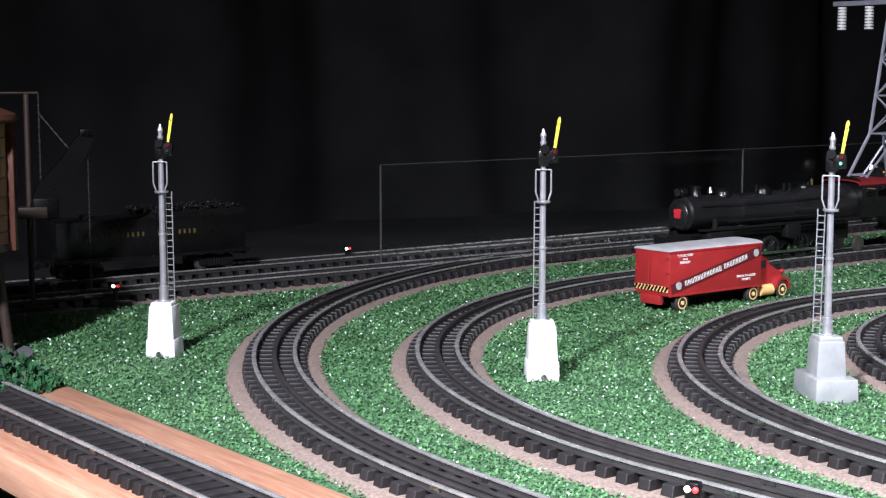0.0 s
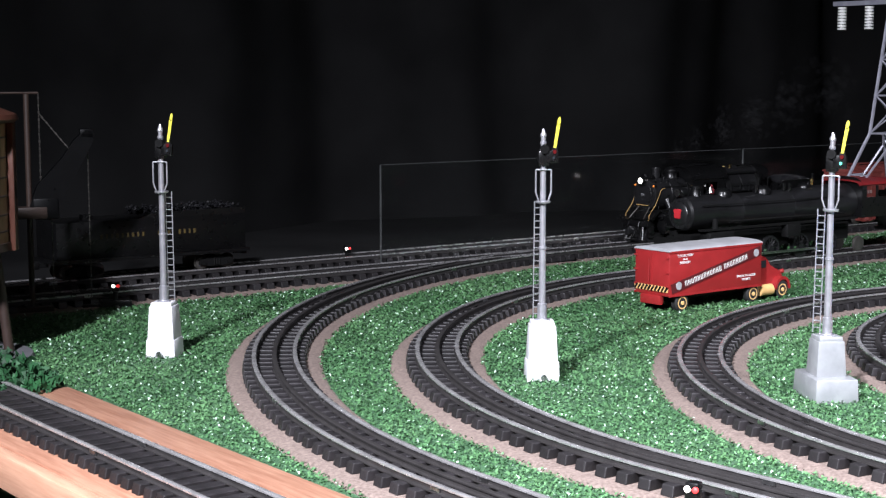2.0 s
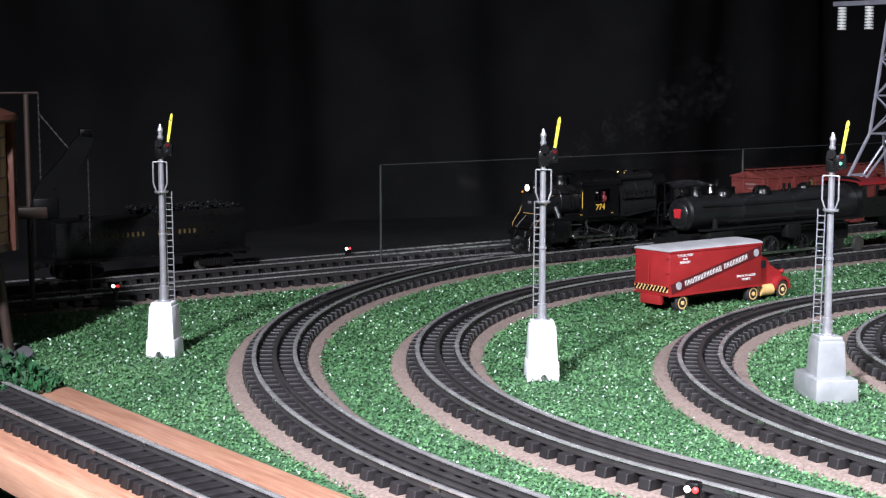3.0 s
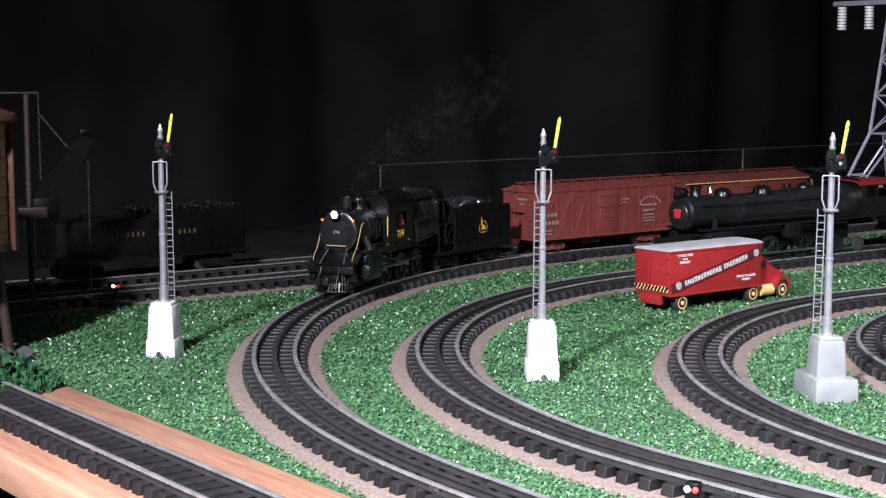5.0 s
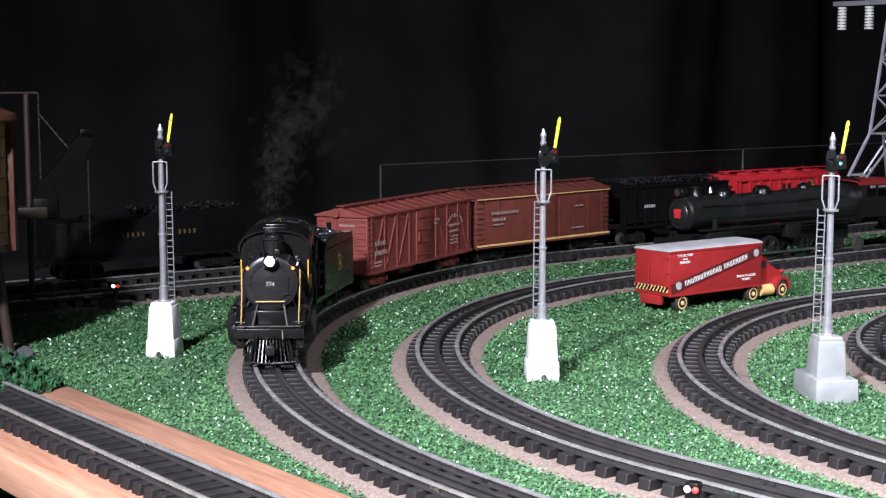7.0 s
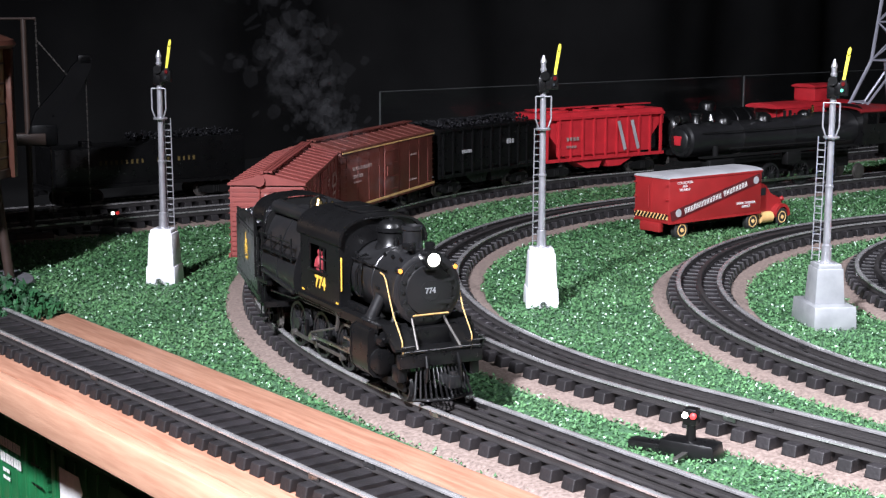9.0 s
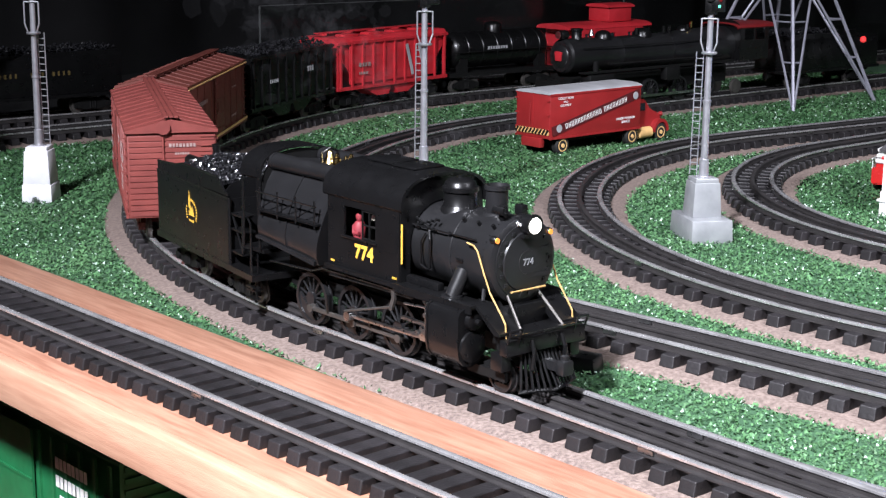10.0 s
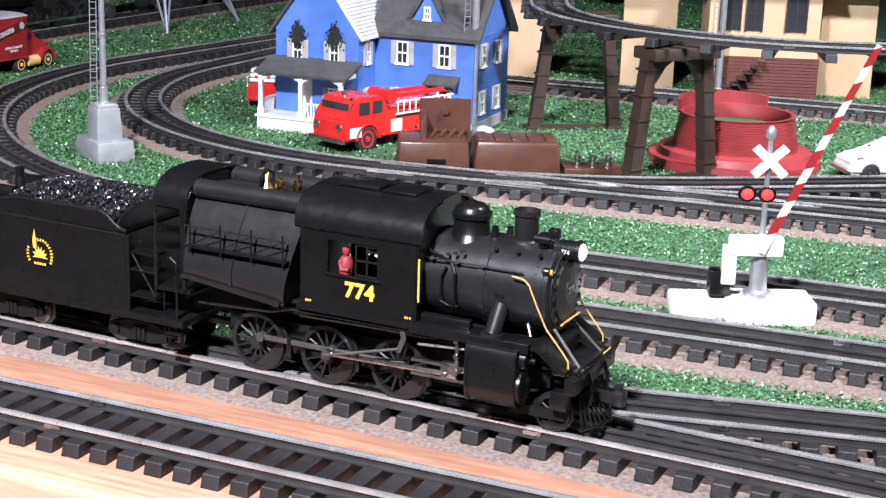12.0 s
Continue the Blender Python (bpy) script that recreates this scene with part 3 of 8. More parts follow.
def camelback():
    t = thing("steam_locomotive", Matrix.Identity(4), "black camelback steam locomotive with gold lining and cab amidships", "locomotive")
    BZ, BR = 0.0690, 0.0232
    # frame and running boards
    bm = bmesh.new()
    for s in (-1, 1):
        box(bm, 0.002, s * 0.0105, 0.0240, 0.190, 0.0030, 0.0090)
        box(bm, 0.002, s * 0.0105, 0.0120, 0.150, 0.0022, 0.0030)
    for x in (-0.093, -0.050, -0.007, 0.040, 0.075):
        box(bm, x, 0, 0.022, 0.006, 0.022, 0.012)
    box(bm, -0.010, 0, 0.036, 0.200, 0.020, 0.016)
    part("frame", bm, M_BLACK_MATT, t)
    bm = bmesh.new()
    for s in (-1, 1):
        box(bm, 0.060, s * 0.0270, 0.0470, 0.066, 0.013, 0.0022, bevel=0.0004)
        box(bm, -0.005, s * 0.0295, 0.0460, 0.070, 0.007, 0.0025)
        box(bm, 0.060, s * 0.0332, 0.0455, 0.066, 0.0010, 0.0046)
        prism(bm, [(0.093, 0.0480), (0.093, 0.0462), (0.108, 0.0345), (0.112, 0.0345), (0.112, 0.0360)], s * 0.0130, s * 0.0300, "y")
    part("running_board", bm, M_BLACK, t)
    # boiler: jacketed barrel, then the fatter smokebox
    bm = bmesh.new()
    lathe(bm, (0.016, 0, BZ), (1, 0, 0), [(0, BR - 0.0008), (0.0430, BR - 0.0008), (0.0434, BR + 0.0004), (0.0470, BR + 0.0004), (0.0474, BR), (0.0780, BR), (0.0784, BR + 0.0005), (0.0806, BR + 0.0005), (0.0812, BR - 0.0006), (0.0818, BR - 0.0026)], 48)
    for x in (0.064, 0.090):
        for i in range(36):
            a = 2 * math.pi * i / 36
            box(bm, x, (BR + 0.0001) * math.cos(a), BZ + (BR + 0.0001) * math.sin(a), 0.0006, 0.0006, 0.0006)
    part("boiler", bm, M_GREYBLACK, t, "satin graphite-black boiler and smokebox")
    bm = bmesh.new()
    lathe(bm, (0.0976, 0, BZ), (1, 0, 0), [(0, 0.0206), (0.0008, 0.0206), (0.0011, 0.0165), (0.0022, 0.0160), (0.0034, 0.007), (0.0038, 0.001)], 40)
    for i in range(18):
        a = 2 * math.pi * i / 18
        box(bm, 0.0988, 0.0183 * math.cos(a), BZ + 0.0183 * math.sin(a), 0.0014, 0.0018, 0.0018)
    for z in (-0.008, 0.006):
        box(bm, 0.1000, 0.0085, BZ + z, 0.0014, 0.015, 0.0022)
    lathe(bm, (0.1004, 0, BZ), (1, 0, 0), [(0, 0.0068), (0.0008, 0.0066)], 28)
    for i in range(4):
        cyl(bm, (0.0990, 0.0150, BZ - 0.006 + i * 0.004), (0.1008, 0.0150, BZ - 0.006 + i * 0.004), 0.0006, seg=6)
    door = part("smokebox_door", bm, M_GREYBLACK, t)
    writing("number_plate", "774", 0.0050, pose(0.1014, 0, BZ, 90, 0, 90), M_BASE_GREY, door, bold=0.00012)
    part("smokebox_rail", made(tube, [(0.1018, -0.0125, 0.0540), (0.1018, 0.0125, 0.0540)], 0.0006, 8), M_GOLD_RAIL, door, "gold grab rail")
    # side details on the boiler
    bm = bmesh.new()
    for s in (-1, 1):
        for a, xs in ((52, (0.066, 0.078, 0.090)), (28, (0.034, 0.048, 0.062))):
            for x in xs:
                c, q = math.cos(radians(a)), math.sin(radians(a))
                cyl(bm, (x, s * BR * c, BZ + BR * q), (x, s * (BR + 0.0026) * c, BZ + (BR + 0.0026) * q), 0.0011, seg=8)
        c, q = math.cos(radians(28)) * (BR + 0.0022), BZ + math.sin(radians(28)) * (BR + 0.0022)
        tube(bm, [(0.030, s * c, q), (0.084, s * c, q)], 0.0005, 6)
        tube(bm, [(0.030, s * 0.0195, BZ + 0.0155), (0.044, s * 0.0215, BZ + 0.0115), (0.0475, s * 0.0240, BZ + 0.006), (0.0475, s * 0.0245, BZ - 0.010)], 0.0008, 8)
        tube(bm, [(0.042, s * 0.0225, BZ + 0.009), (0.040, s * 0.0242, BZ + 0.004), (0.040, s * 0.0244, BZ - 0.009), (0.0445, s * 0.0240, BZ - 0.011), (0.0500, s * 0.0240, BZ - 0.0105)], 0.0006, 8)
        box(bm, 0.072, s * (BR + 0.0002), BZ - 0.001, 0.0055, 0.0012, 0.0020, bevel=0.0004)
        box(bm, 0.044, s * 0.0245, 0.0500, 0.028, 0.005, 0.005, bevel=0.0010)
        for k in range(5):
            cyl(bm, (0.034 + 0.004 * k, s * 0.0195, BZ + 0.012 + 0.0012 * k), (0.034 + 0.004 * k, s * 0.0220, BZ + 0.0128 + 0.0012 * k), 0.0008, seg=6)
    part("boiler_piping", bm, M_BLACK, t)
    for s in (-1, 1):
        bm = bmesh.new()
        cyl(bm, (0.0725, s * 0.0205, 0.0625), (0.0710, s * 0.0275, 0.0480), 0.0044, 0.0044, 18)
        lathe(bm, (0.0710, s * 0.0275, 0.0480), (0.0, 0, 1), [(0, 0.0062), (0.0012, 0.0060)], 18)
        part("steam_pipe", bm, M_GREYBLACK, t, "slanting steam pipe to the cylinder")
        part("smokebox_brace", made(tube, [(0.0965, s * 0.011, 0.0520), (0.1135, s * 0.015, 0.0345)], 0.0009, 8), M_DULL, t)
        part("smokebox_brace", made(tube, [(0.0860, s * 0.018, 0.0535), (0.0890, s * 0.021, 0.0480)], 0.0012, 8), M_GREYBLACK, t)
        part("handrail", made(tube, [(0.0790, s * 0.0245, 0.0790), (0.0855, s * 0.0252, 0.0785), (0.0885, s * 0.0252, 0.0760), (0.0930, s * 0.0250, 0.0660), (0.0985, s * 0.0248, 0.0550), (0.1080, s * 0.0246, 0.0440), (0.1110, s * 0.0246, 0.0400), (0.1115, s * 0.0246, 0.0310)], 0.00050, 8), M_GOLD_RAIL, t, "gold-painted handrail")
        part("beam_rail", made(tube, [(0.1165, s * 0.0225, 0.0345), (0.1165, s * 0.0120, 0.0345)], 0.0006, 8), M_GOLD_RAIL, t, "gold grab rail on the pilot beam")
    # stack, domes, headlight
    bm = bmesh.new()
    lathe(bm, (0.0755, 0, 0.0895), (0, 0, 1), [(0, 0.0088), (0.0024, 0.0072), (0.0030, 0.0062), (0.0150, 0.0062), (0.0154, 0.0070), (0.0178, 0.0070), (0.0180, 0.0060), (0.0150, 0.0054)], 28)
    part("chimney", bm, M_GREYBLACK, t)
    bm = bmesh.new()
    lathe(bm, (0.0450, 0, 0.0870), (0, 0, 1), [(0, 0.0125), (0.0040, 0.0104), (0.0050, 0.0096), (0.0125, 0.0094), (0.0128, 0.0104), (0.0150, 0.0104), (0.0154, 0.0094), (0.0178, 0.0086), (0.0195, 0.0066), (0.0203, 0.003)], 32)
    cyl(bm, (0.0450, 0.0, 0.1060), (0.0450, 0.0, 0.1085), 0.0018, seg=10)
    part("steam_dome", bm, M_BLACK, t)
    bm = bmesh.new()
    cyl(bm, (0.0600, -0.004, 0.0915), (0.0600, -0.004, 0.0975), 0.0022, 0.0016, 12)
    cyl(bm, (0.0640, 0.006, 0.0915), (0.0640, 0.006, 0.0955), 0.0018, 0.0018, 12)
    cyl(bm, (0.0885, -0.007, 0.0915), (0.0885, -0.007, 0.0985), 0.0026, 0.0026, 14)
    cyl(bm, (0.0845, -0.010, 0.0960), (0.0930, -0.010, 0.0960), 0.0022, seg=12)
    box(bm, 0.0885, 0.006, 0.0950, 0.006, 0.005, 0.006, bevel=0.0010)
    part("generator", bm, M_BLACK, t, "small black steam generator and valves")
    bm = bmesh.new()
    lathe(bm, (0.0930, 0, 0.0895), (1, 0, 0), [(0, 0.0028), (0.001, 0.0050), (0.0108, 0.0054), (0.0112, 0.0060), (0.0130, 0.0060)], 28)
    box(bm, 0.0985, 0, 0.0835, 0.009, 0.010, 0.0016)
    box(bm, 0.0985, 0, 0.0810, 0.002, 0.004, 0.0040)
    hl = part("headlight", bm, M_BLACK, t)
    bm = bmesh.new()
    lathe(bm, (0.1058, 0, 0.0895), (1, 0, 0), [(0, 0.0044), (0.0008, 0.0042), (0.0018, 0.0028), (0.0022, 0.001)], 24)
    part("lens", bm, M_HEADLIGHT, hl, "glowing white headlight lens")
    for s in (-1, 1):
        writing("headlight_number", "774", 0.0032, pose(0.0990, s * 0.0058, 0.0898, 90, 0, 0 if s < 0 else 180), M_WHITE, hl)
        part("marker_lamp", made(lathe, (0.0930, s * 0.0195, 0.0825), (1, 0, 0), [(0, 0.0012), (0.0008, 0.0022), (0.004, 0.0022), (0.0045, 0.0018)], 14), M_BLACK, t)
        part("marker_lens", made(cyl, (0.0975, s * 0.0195, 0.0825), (0.0983, s * 0.0195, 0.0825), 0.0015, seg=12), M_AMBER, t, "amber marker lens")
    # cab amidships, open windows, arched roof
    bm = bmesh.new()
    hw, x0, x1, w0, w1 = 0.0305, -0.0385, 0.0290, -0.0222, 0.0072
    zb, za, zw, ze = 0.0470, 0.0668, 0.0845, 0.0910
    for s in (-1, 1):
        y = s * hw
        box(bm, (x0 + x1) / 2, y, (zb + za) / 2, x1 - x0, 0.0012, za - zb)
        box(bm, (x0 + x1) / 2, y, (zw + ze) / 2, x1 - x0, 0.0012, ze - zw)
        box(bm, (x0 + w0) / 2, y, (za + zw) / 2, w0 - x0, 0.0012, zw - za)
        box(bm, (w1 + x1) / 2, y, (za + zw) / 2, x1 - w1, 0.0012, zw - za)
        box(bm, (w0 + w1) / 2, y * 1.022, za - 0.0004, w1 - w0 + 0.004, 0.0022, 0.0012, bevel=0.0003)
        for z in (zb + 0.0014, za - 0.0030, ze - 0.0016):
            rivets(bm, x0 + 0.001, x1 - 0.001, y * 1.021, z, 0.0026, 0.00028)
        for x in (x0 + 0.001, x1 - 0.001):
            for k in range(15):
                box(bm, x, y * 1.021, zb + 0.002 + k * 0.0028, 0.0005, 0.0004, 0.0005)
    half = arch(hw, ze - 0.001, 0.1070)
    for x in (x0, x1):
        ring = [(hw, zb)] + half + [(-hw, zb)]
        r = BR + 0.0002
        hole = [(r * math.cos(a), BZ + r * math.sin(a)) for a in [math.pi * k / 18 for k in range(19)]]
        prism(bm, ring + [(-r, zb)] + hole[::-1] + [(r, zb)], x - 0.0006, x + 0.0006, "x")
    cab = part("cab", bm, M_BLACK, t, "black riveted cab straddling the boiler")
    bm = bmesh.new()
    shell(bm, arch(0.0328, 0.0900, 0.1084, 24), 0.0014, -0.0415, 0.0325)
    part("cab_roof", bm, M_BLACK, cab)
    part("roof_hatch", boxes((-0.016, 0.0, 0.1094, 0.024, 0.020, 0.0018), bevel=0.0005), M_BLACK, cab)
    part("roof_hatch", boxes((0.008, 0.0, 0.1090, 0.020, 0.022, 0.0014), bevel=0.0004), M_BLACK, cab)
    for s in (-1, 1):
        bm = bmesh.new()
        for x in (-0.0060, 0.0005, 0.0070):
            box(bm, x, s * 0.0300, (za + zw) / 2, 0.0009, 0.0008, zw - za)
        for z in (za + 0.0008, 0.0755, zw - 0.0008):
            box(bm, 0.0005, s * 0.0300, z, 0.0130, 0.0008, 0.0009)
        part("window_frame", bm, M_BLACK_MATT, cab)
        part("grab_iron", made(tube, [(0.0304, s * 0.0302, 0.0590), (0.0304, s * 0.0302, 0.0815)], 0.0006, 8), M_GOLD, cab, "gold upright grab iron")
        writing("cab_number", "774", 0.0112, pose(-0.0030, s * 0.0314, 0.0590, 90, 0, 0 if s < 0 else 180), M_GOLD, cab, "gold road number 774", 0.00045, 1.06)
        bars("small_lettering", word(-0.0355, 0.0500, 3, 0.0010, 0.0012) + word(0.0235, 0.0500, 3, 0.0010, 0.0012), pose(0, s * 0.0314, 0, 90, 0, 0 if s < 0 else 180), M_GOLD, cab)
        bm = bmesh.new()
        lathe(bm, (-0.0140, s * 0.0262, 0.0620), (0, 0, 1), [(0, 0.0034), (0.006, 0.0036), (0.0110, 0.0040), (0.0135, 0.0026), (0.0140, 0.0014), (0.0148, 0.0018), (0.0165, 0.0023), (0.0180, 0.0020), (0.0188, 0.0006)], 14)
        tube(bm, [(-0.0165, s * 0.0282, 0.0735), (-0.0150, s * 0.0296, 0.0690), (-0.0105, s * 0.0292, 0.0695)], 0.0011, 8)
        part("figurine", bm, mat("figure_red", (0.22, 0.022, 0.030), 0.6, scale=300), cab, "tiny red moulded figurine in the cab window")
        cyl_bm = bmesh.new()
        cyl(cyl_bm, (-0.001, s * 0.0242, 0.0800), (-0.001, s * 0.0262, 0.0800), 0.0018, seg=14)
        cyl(cyl_bm, (0.004, s * 0.0242, 0.0795), (0.004, s * 0.0262, 0.0795), 0.0018, seg=14)
        part("gauge", cyl_bm, M_WHITE, cab, "white gauge dials")
    # wide bulging firebox behind the cab, its front edge raked, its skirt rising to the rear
    side = [(0.0292, 0.0430), (0.0318, 0.0480), (0.0326, 0.0540), (0.0322, 0.0610), (0.0306, 0.0690), (0.0282, 0.0770), (0.0250, 0.0850), (0.0205, 0.0920), (0.0130, 0.0965), (0.0, 0.0980)]
    outline = side + [(-y, z) for y, z in side[::-1][1:]]
    def skin(out, up):
        return [(y * (1 + out / 0.03), z + (up if z > 0.05 else 0)) for y, z in outline]
    def rake(bm):
        for v in bm.verts:
            u = max(0.0, min(1.0, (-0.045 - v.co.x) / 0.065))
            v.co.z += 0.007 * u * max(0.0, (0.062 - v.co.z) / 0.019)
            v.co.x += 0.20 * (v.co.z - 0.060) * (1 - u)
    bm = bmesh.new()
    xs = [-0.1120 + 0.0082 * i for i in range(9)]
    rings = [[bm.verts.new((x, y, z)) for y, z in outline] for x in xs]
    for a, b in zip(rings, rings[1:]):
        for i in range(len(outline) - 1):
            bm.faces.new((a[i], a[i + 1], b[i + 1], b[i])).smooth = True
        bm.faces.new((a[-1], a[0], b[0], b[-1]))
    bm.faces.new(rings[0])
    bm.faces.new(rings[-1][::-1])
    rake(bm)
    fb = part("firebox", bm, M_GREYBLACK, t, "wide bulging firebox casing")
    for xa, xb, nm in ((-0.0495, -0.0462, "casing_band"), (-0.0815, -0.0805, "casing_seam")):
        bm = bmesh.new()
        shape = skin(0.0007, 0.0006)
        prism(bm, shape, xa, xb, "x")
        rake(bm)
        part(nm, bm, M_GREYBLACK, fb)
    for s in (-1, 1):
        bm = bmesh.new()
        for k in range(12):
            x = -0.1115 + k * 0.0055
            box(bm, x, s * 0.0316, 0.0440, 0.0056, 0.0020, 0.0028)
        rake(bm)
        part("skirt_rail", bm, M_GREYBLACK, fb, "raised lower rail of the casing")
        bm = bmesh.new()
        cyl(bm, (-0.1120, s * 0.0190, 0.0980), (-0.0420, s * 0.0190, 0.0980), 0.0052, seg=20)
        for x in (-0.1090, -0.0450):
            cyl(bm, (x - 0.0008, s * 0.0190, 0.0980), (x + 0.0008, s * 0.0190, 0.0980), 0.0056, seg=20)
        part("air_tank", bm, M_GREYBLACK, fb, "long black air tank")
        part("catwalk", boxes((-0.077, s * 0.0328, 0.0690, 0.064, 0.0044, 0.0012)), M_BLACK, fb, "narrow black walkway along the casing")
        bm = bmesh.new()
        for i in range(4):
            x = -0.1060 + i * 0.0195
            tube(bm, [(x, s * 0.0346, 0.0665), (x, s * 0.0346, 0.0835)], 0.0006, 6)
            if i < 3:
                tube(bm, [(x, s * 0.0346, 0.0700), (x + 0.0195, s * 0.0346, 0.0800)], 0.0003, 5)
        tube(bm, [(-0.110, s * 0.0346, 0.0805), (-0.046, s * 0.0346, 0.0800)], 0.0005, 6)
        part("side_railing", bm, M_BLACK, fb)
    bm = bmesh.new()
    shell(bm, arch(0.0310, 0.0880, 0.1060, 24), 0.0012, -0.1330, -0.1110)
    part("rear_hood", bm, M_BLACK, t, "arched hood over the firing deck")
    part("firebox_backhead", made(prism, [(y * 0.99, z) for y, z in arch(0.0300, 0.0700, 0.1040)], -0.1135, -0.1125, "x"), M_BLACK_MATT, t)
    for s in (-1, 1):
        bm = bmesh.new()
        tube(bm, [(-0.1320, s * 0.0300, 0.0420), (-0.1320, s * 0.0300, 0.0890)], 0.0009, 8)
        prism(bm, [(-0.1140, 0.0420), (-0.1120, 0.0420), (-0.1120, 0.0890), (-0.1160, 0.0890)], s * 0.0295, s * 0.0307, "y")
        part("hood_post", bm, M_BLACK, t)
        bm = bmesh.new()
        for z in (0.0130, 0.0240):
            box(bm, -0.1250, s * 0.0270, z, 0.0090, 0.0060, 0.0010)
        for x in (-0.1292, -0.1208):
            box(bm, x, s * 0.0270, 0.0265, 0.0008, 0.0008, 0.0270)
        part("step", bm, M_BLACK, t)
    part("rear_deck", boxes((-0.1225, 0, 0.0405, 0.024, 0.058, 0.0025)), M_BLACK, t)
    bm = bmesh.new()
    lathe(bm, (-0.0790, 0, 0.0985), (0, 0, 1), [(0, 0.0052), (0.0010, 0.0047), (0.004, 0.0027), (0.0075, 0.0020), (0.0088, 0.0005)], 18)
    part("bell", bm, M_BRASS, t, "polished brass bell")
    for x, y in ((-0.0690, -0.002), (-0.0615, 0.0035), (-0.0575, -0.0035)):
        bm = bmesh.new()
        lathe(bm, (x, y, 0.0975), (0, 0, 1), [(0, 0.0016), (0.0015, 0.0016), (0.0020, 0.0028), (0.0055, 0.0028), (0.0065, 0.0014), (0.0085, 0.0010), (0.0090, 0.0004)], 14)
        part("whistle", bm, M_BRASS, t, "polished brass whistle and safety valve")
    bm = bmesh.new()
    tube(bm, [(-0.0790, -0.0065, 0.0975), (-0.0790, -0.0065, 0.1055), (-0.0790, 0.0, 0.1085), (-0.0790, 0.0065, 0.1055), (-0.0790, 0.0065, 0.0975)], 0.0007, 6)
    part("bell_yoke", bm, M_BLACK, t)
    # cylinders with their valve chests in one smooth casing, valve gear
    for s in (-1, 1):
        bm = bmesh.new()
        prism(bm, [(s * y, z) for y, z in ((0.0190, 0.0450), (0.0330, 0.0450), (0.0362, 0.0438), (0.0376, 0.0410), (0.0376, 0.0330), (0.0380, 0.0250), (0.0370, 0.0185), (0.0340, 0.0145), (0.0290, 0.0130), (0.0240, 0.0145), (0.0190, 0.0200))], 0.0615, 0.0880, "x")
        for x in (0.0610, 0.0868):
            prism(bm, [(s * y, z) for y, z in ((0.0190, 0.0455), (0.0332, 0.0455), (0.0366, 0.0442), (0.0381, 0.0412), (0.0381, 0.0330), (0.0385, 0.0250), (0.0374, 0.0182), (0.0342, 0.0140), (0.0290, 0.0125), (0.0238, 0.0140), (0.0190, 0.0195))], x, x + 0.0016, "x")
        lathe(bm, (0.0884, s * 0.0285, 0.0240), (1, 0, 0), [(0, 0.0088), (0.0016, 0.0086), (0.0026, 0.006), (0.0032, 0.002)], 22)
        lathe(bm, (0.0884, s * 0.0285, 0.0385), (1, 0, 0), [(0, 0.0052), (0.0030, 0.0050), (0.0040, 0.002)], 18)
        cyl(bm, (0.0900, s * 0.0285, 0.0385), (0.0955, s * 0.0285, 0.0385), 0.0016, seg=10)
        part("cylinder", bm, M_BLACK, t, "smooth black cylinder and valve casing")
        for z in (0.0268, 0.0195):
            part("slide_bar", boxes((0.0440, s * 0.0262, z, 0.036, 0.0024, 0.0016)), M_STEEL, t)
        part("valve_rod", made(tube, [(0.0620, s * 0.0285, 0.0385), (0.0300, s * 0.0280, 0.0360)], 0.0008, 6), M_STEEL, t)
        bm = bmesh.new()
        prism(bm, [(0.018, 0.0300), (0.021, 0.0300), (0.024, 0.0380), (0.0225, 0.0465), (0.0195, 0.0465), (0.021, 0.0380)], s * 0.0288, s * 0.0302, "y")
        part("expansion_link", bm, M_DULL, t)
        bm = bmesh.new()
        box(bm, 0.0535, s * 0.0312, 0.0335, 0.0020, 0.0012, 0.0180, bevel=0.0003)
        for x, z in ((0.0535, 0.0425), (0.0535, 0.0345), (0.0535, 0.0255), (0.0470, 0.0235), (0.0590, 0.0290)):
            cyl(bm, (x, s * 0.0305, z), (x, s * 0.0330, z), 0.0013, seg=10)
        part("combination_lever", bm, M_STEEL, t, "bright steel lever of the valve gear")
        part("eccentric_rod", made(tube, [(0.0200, s * 0.0300, 0.0320), (-0.0240, s * 0.0300, 0.0205)], 0.0008, 6), M_DULL, t)
        bm = bmesh.new()
        cyl(bm, (0.010, s * 0.0240, 0.0415), (0.034, s * 0.0240, 0.0415), 0.0036, seg=14)
        tube(bm, [(0.050, s * 0.0300, 0.0430), (-0.045, s * 0.0300, 0.0425), (-0.060, s * 0.0280, 0.0380), (-0.105, s * 0.0280, 0.0360)], 0.0007, 6)
        tube(bm, [(0.040, s * 0.0290, 0.0410), (-0.040, s * 0.0290, 0.0395)], 0.0005, 6)
        for x in (0.034, -0.008, -0.050):
            box(bm, x, s * 0.0225, 0.0180, 0.0026, 0.0030, 0.0120, bevel=0.0006)
        for x in (-0.0505, -0.0070):
            prism(bm, [(x - 0.016, 0.0372), (x - 0.010, 0.0392), (x, 0.0400), (x + 0.010, 0.0392), (x + 0.016, 0.0372), (x, 0.0362)], s * 0.0170, s * 0.0200, "y")
        part("underboard_piping", bm, M_BLACK, t)
    bm = bmesh.new()
    box(bm, 0.1140, 0, 0.0285, 0.006, 0.058, 0.0085, bevel=0.0006)
    box(bm, 0.1060, 0, 0.0340, 0.018, 0.046, 0.0015)
    box(bm, 0.0990, 0, 0.0400, 0.006, 0.030, 0.012, bevel=0.001)
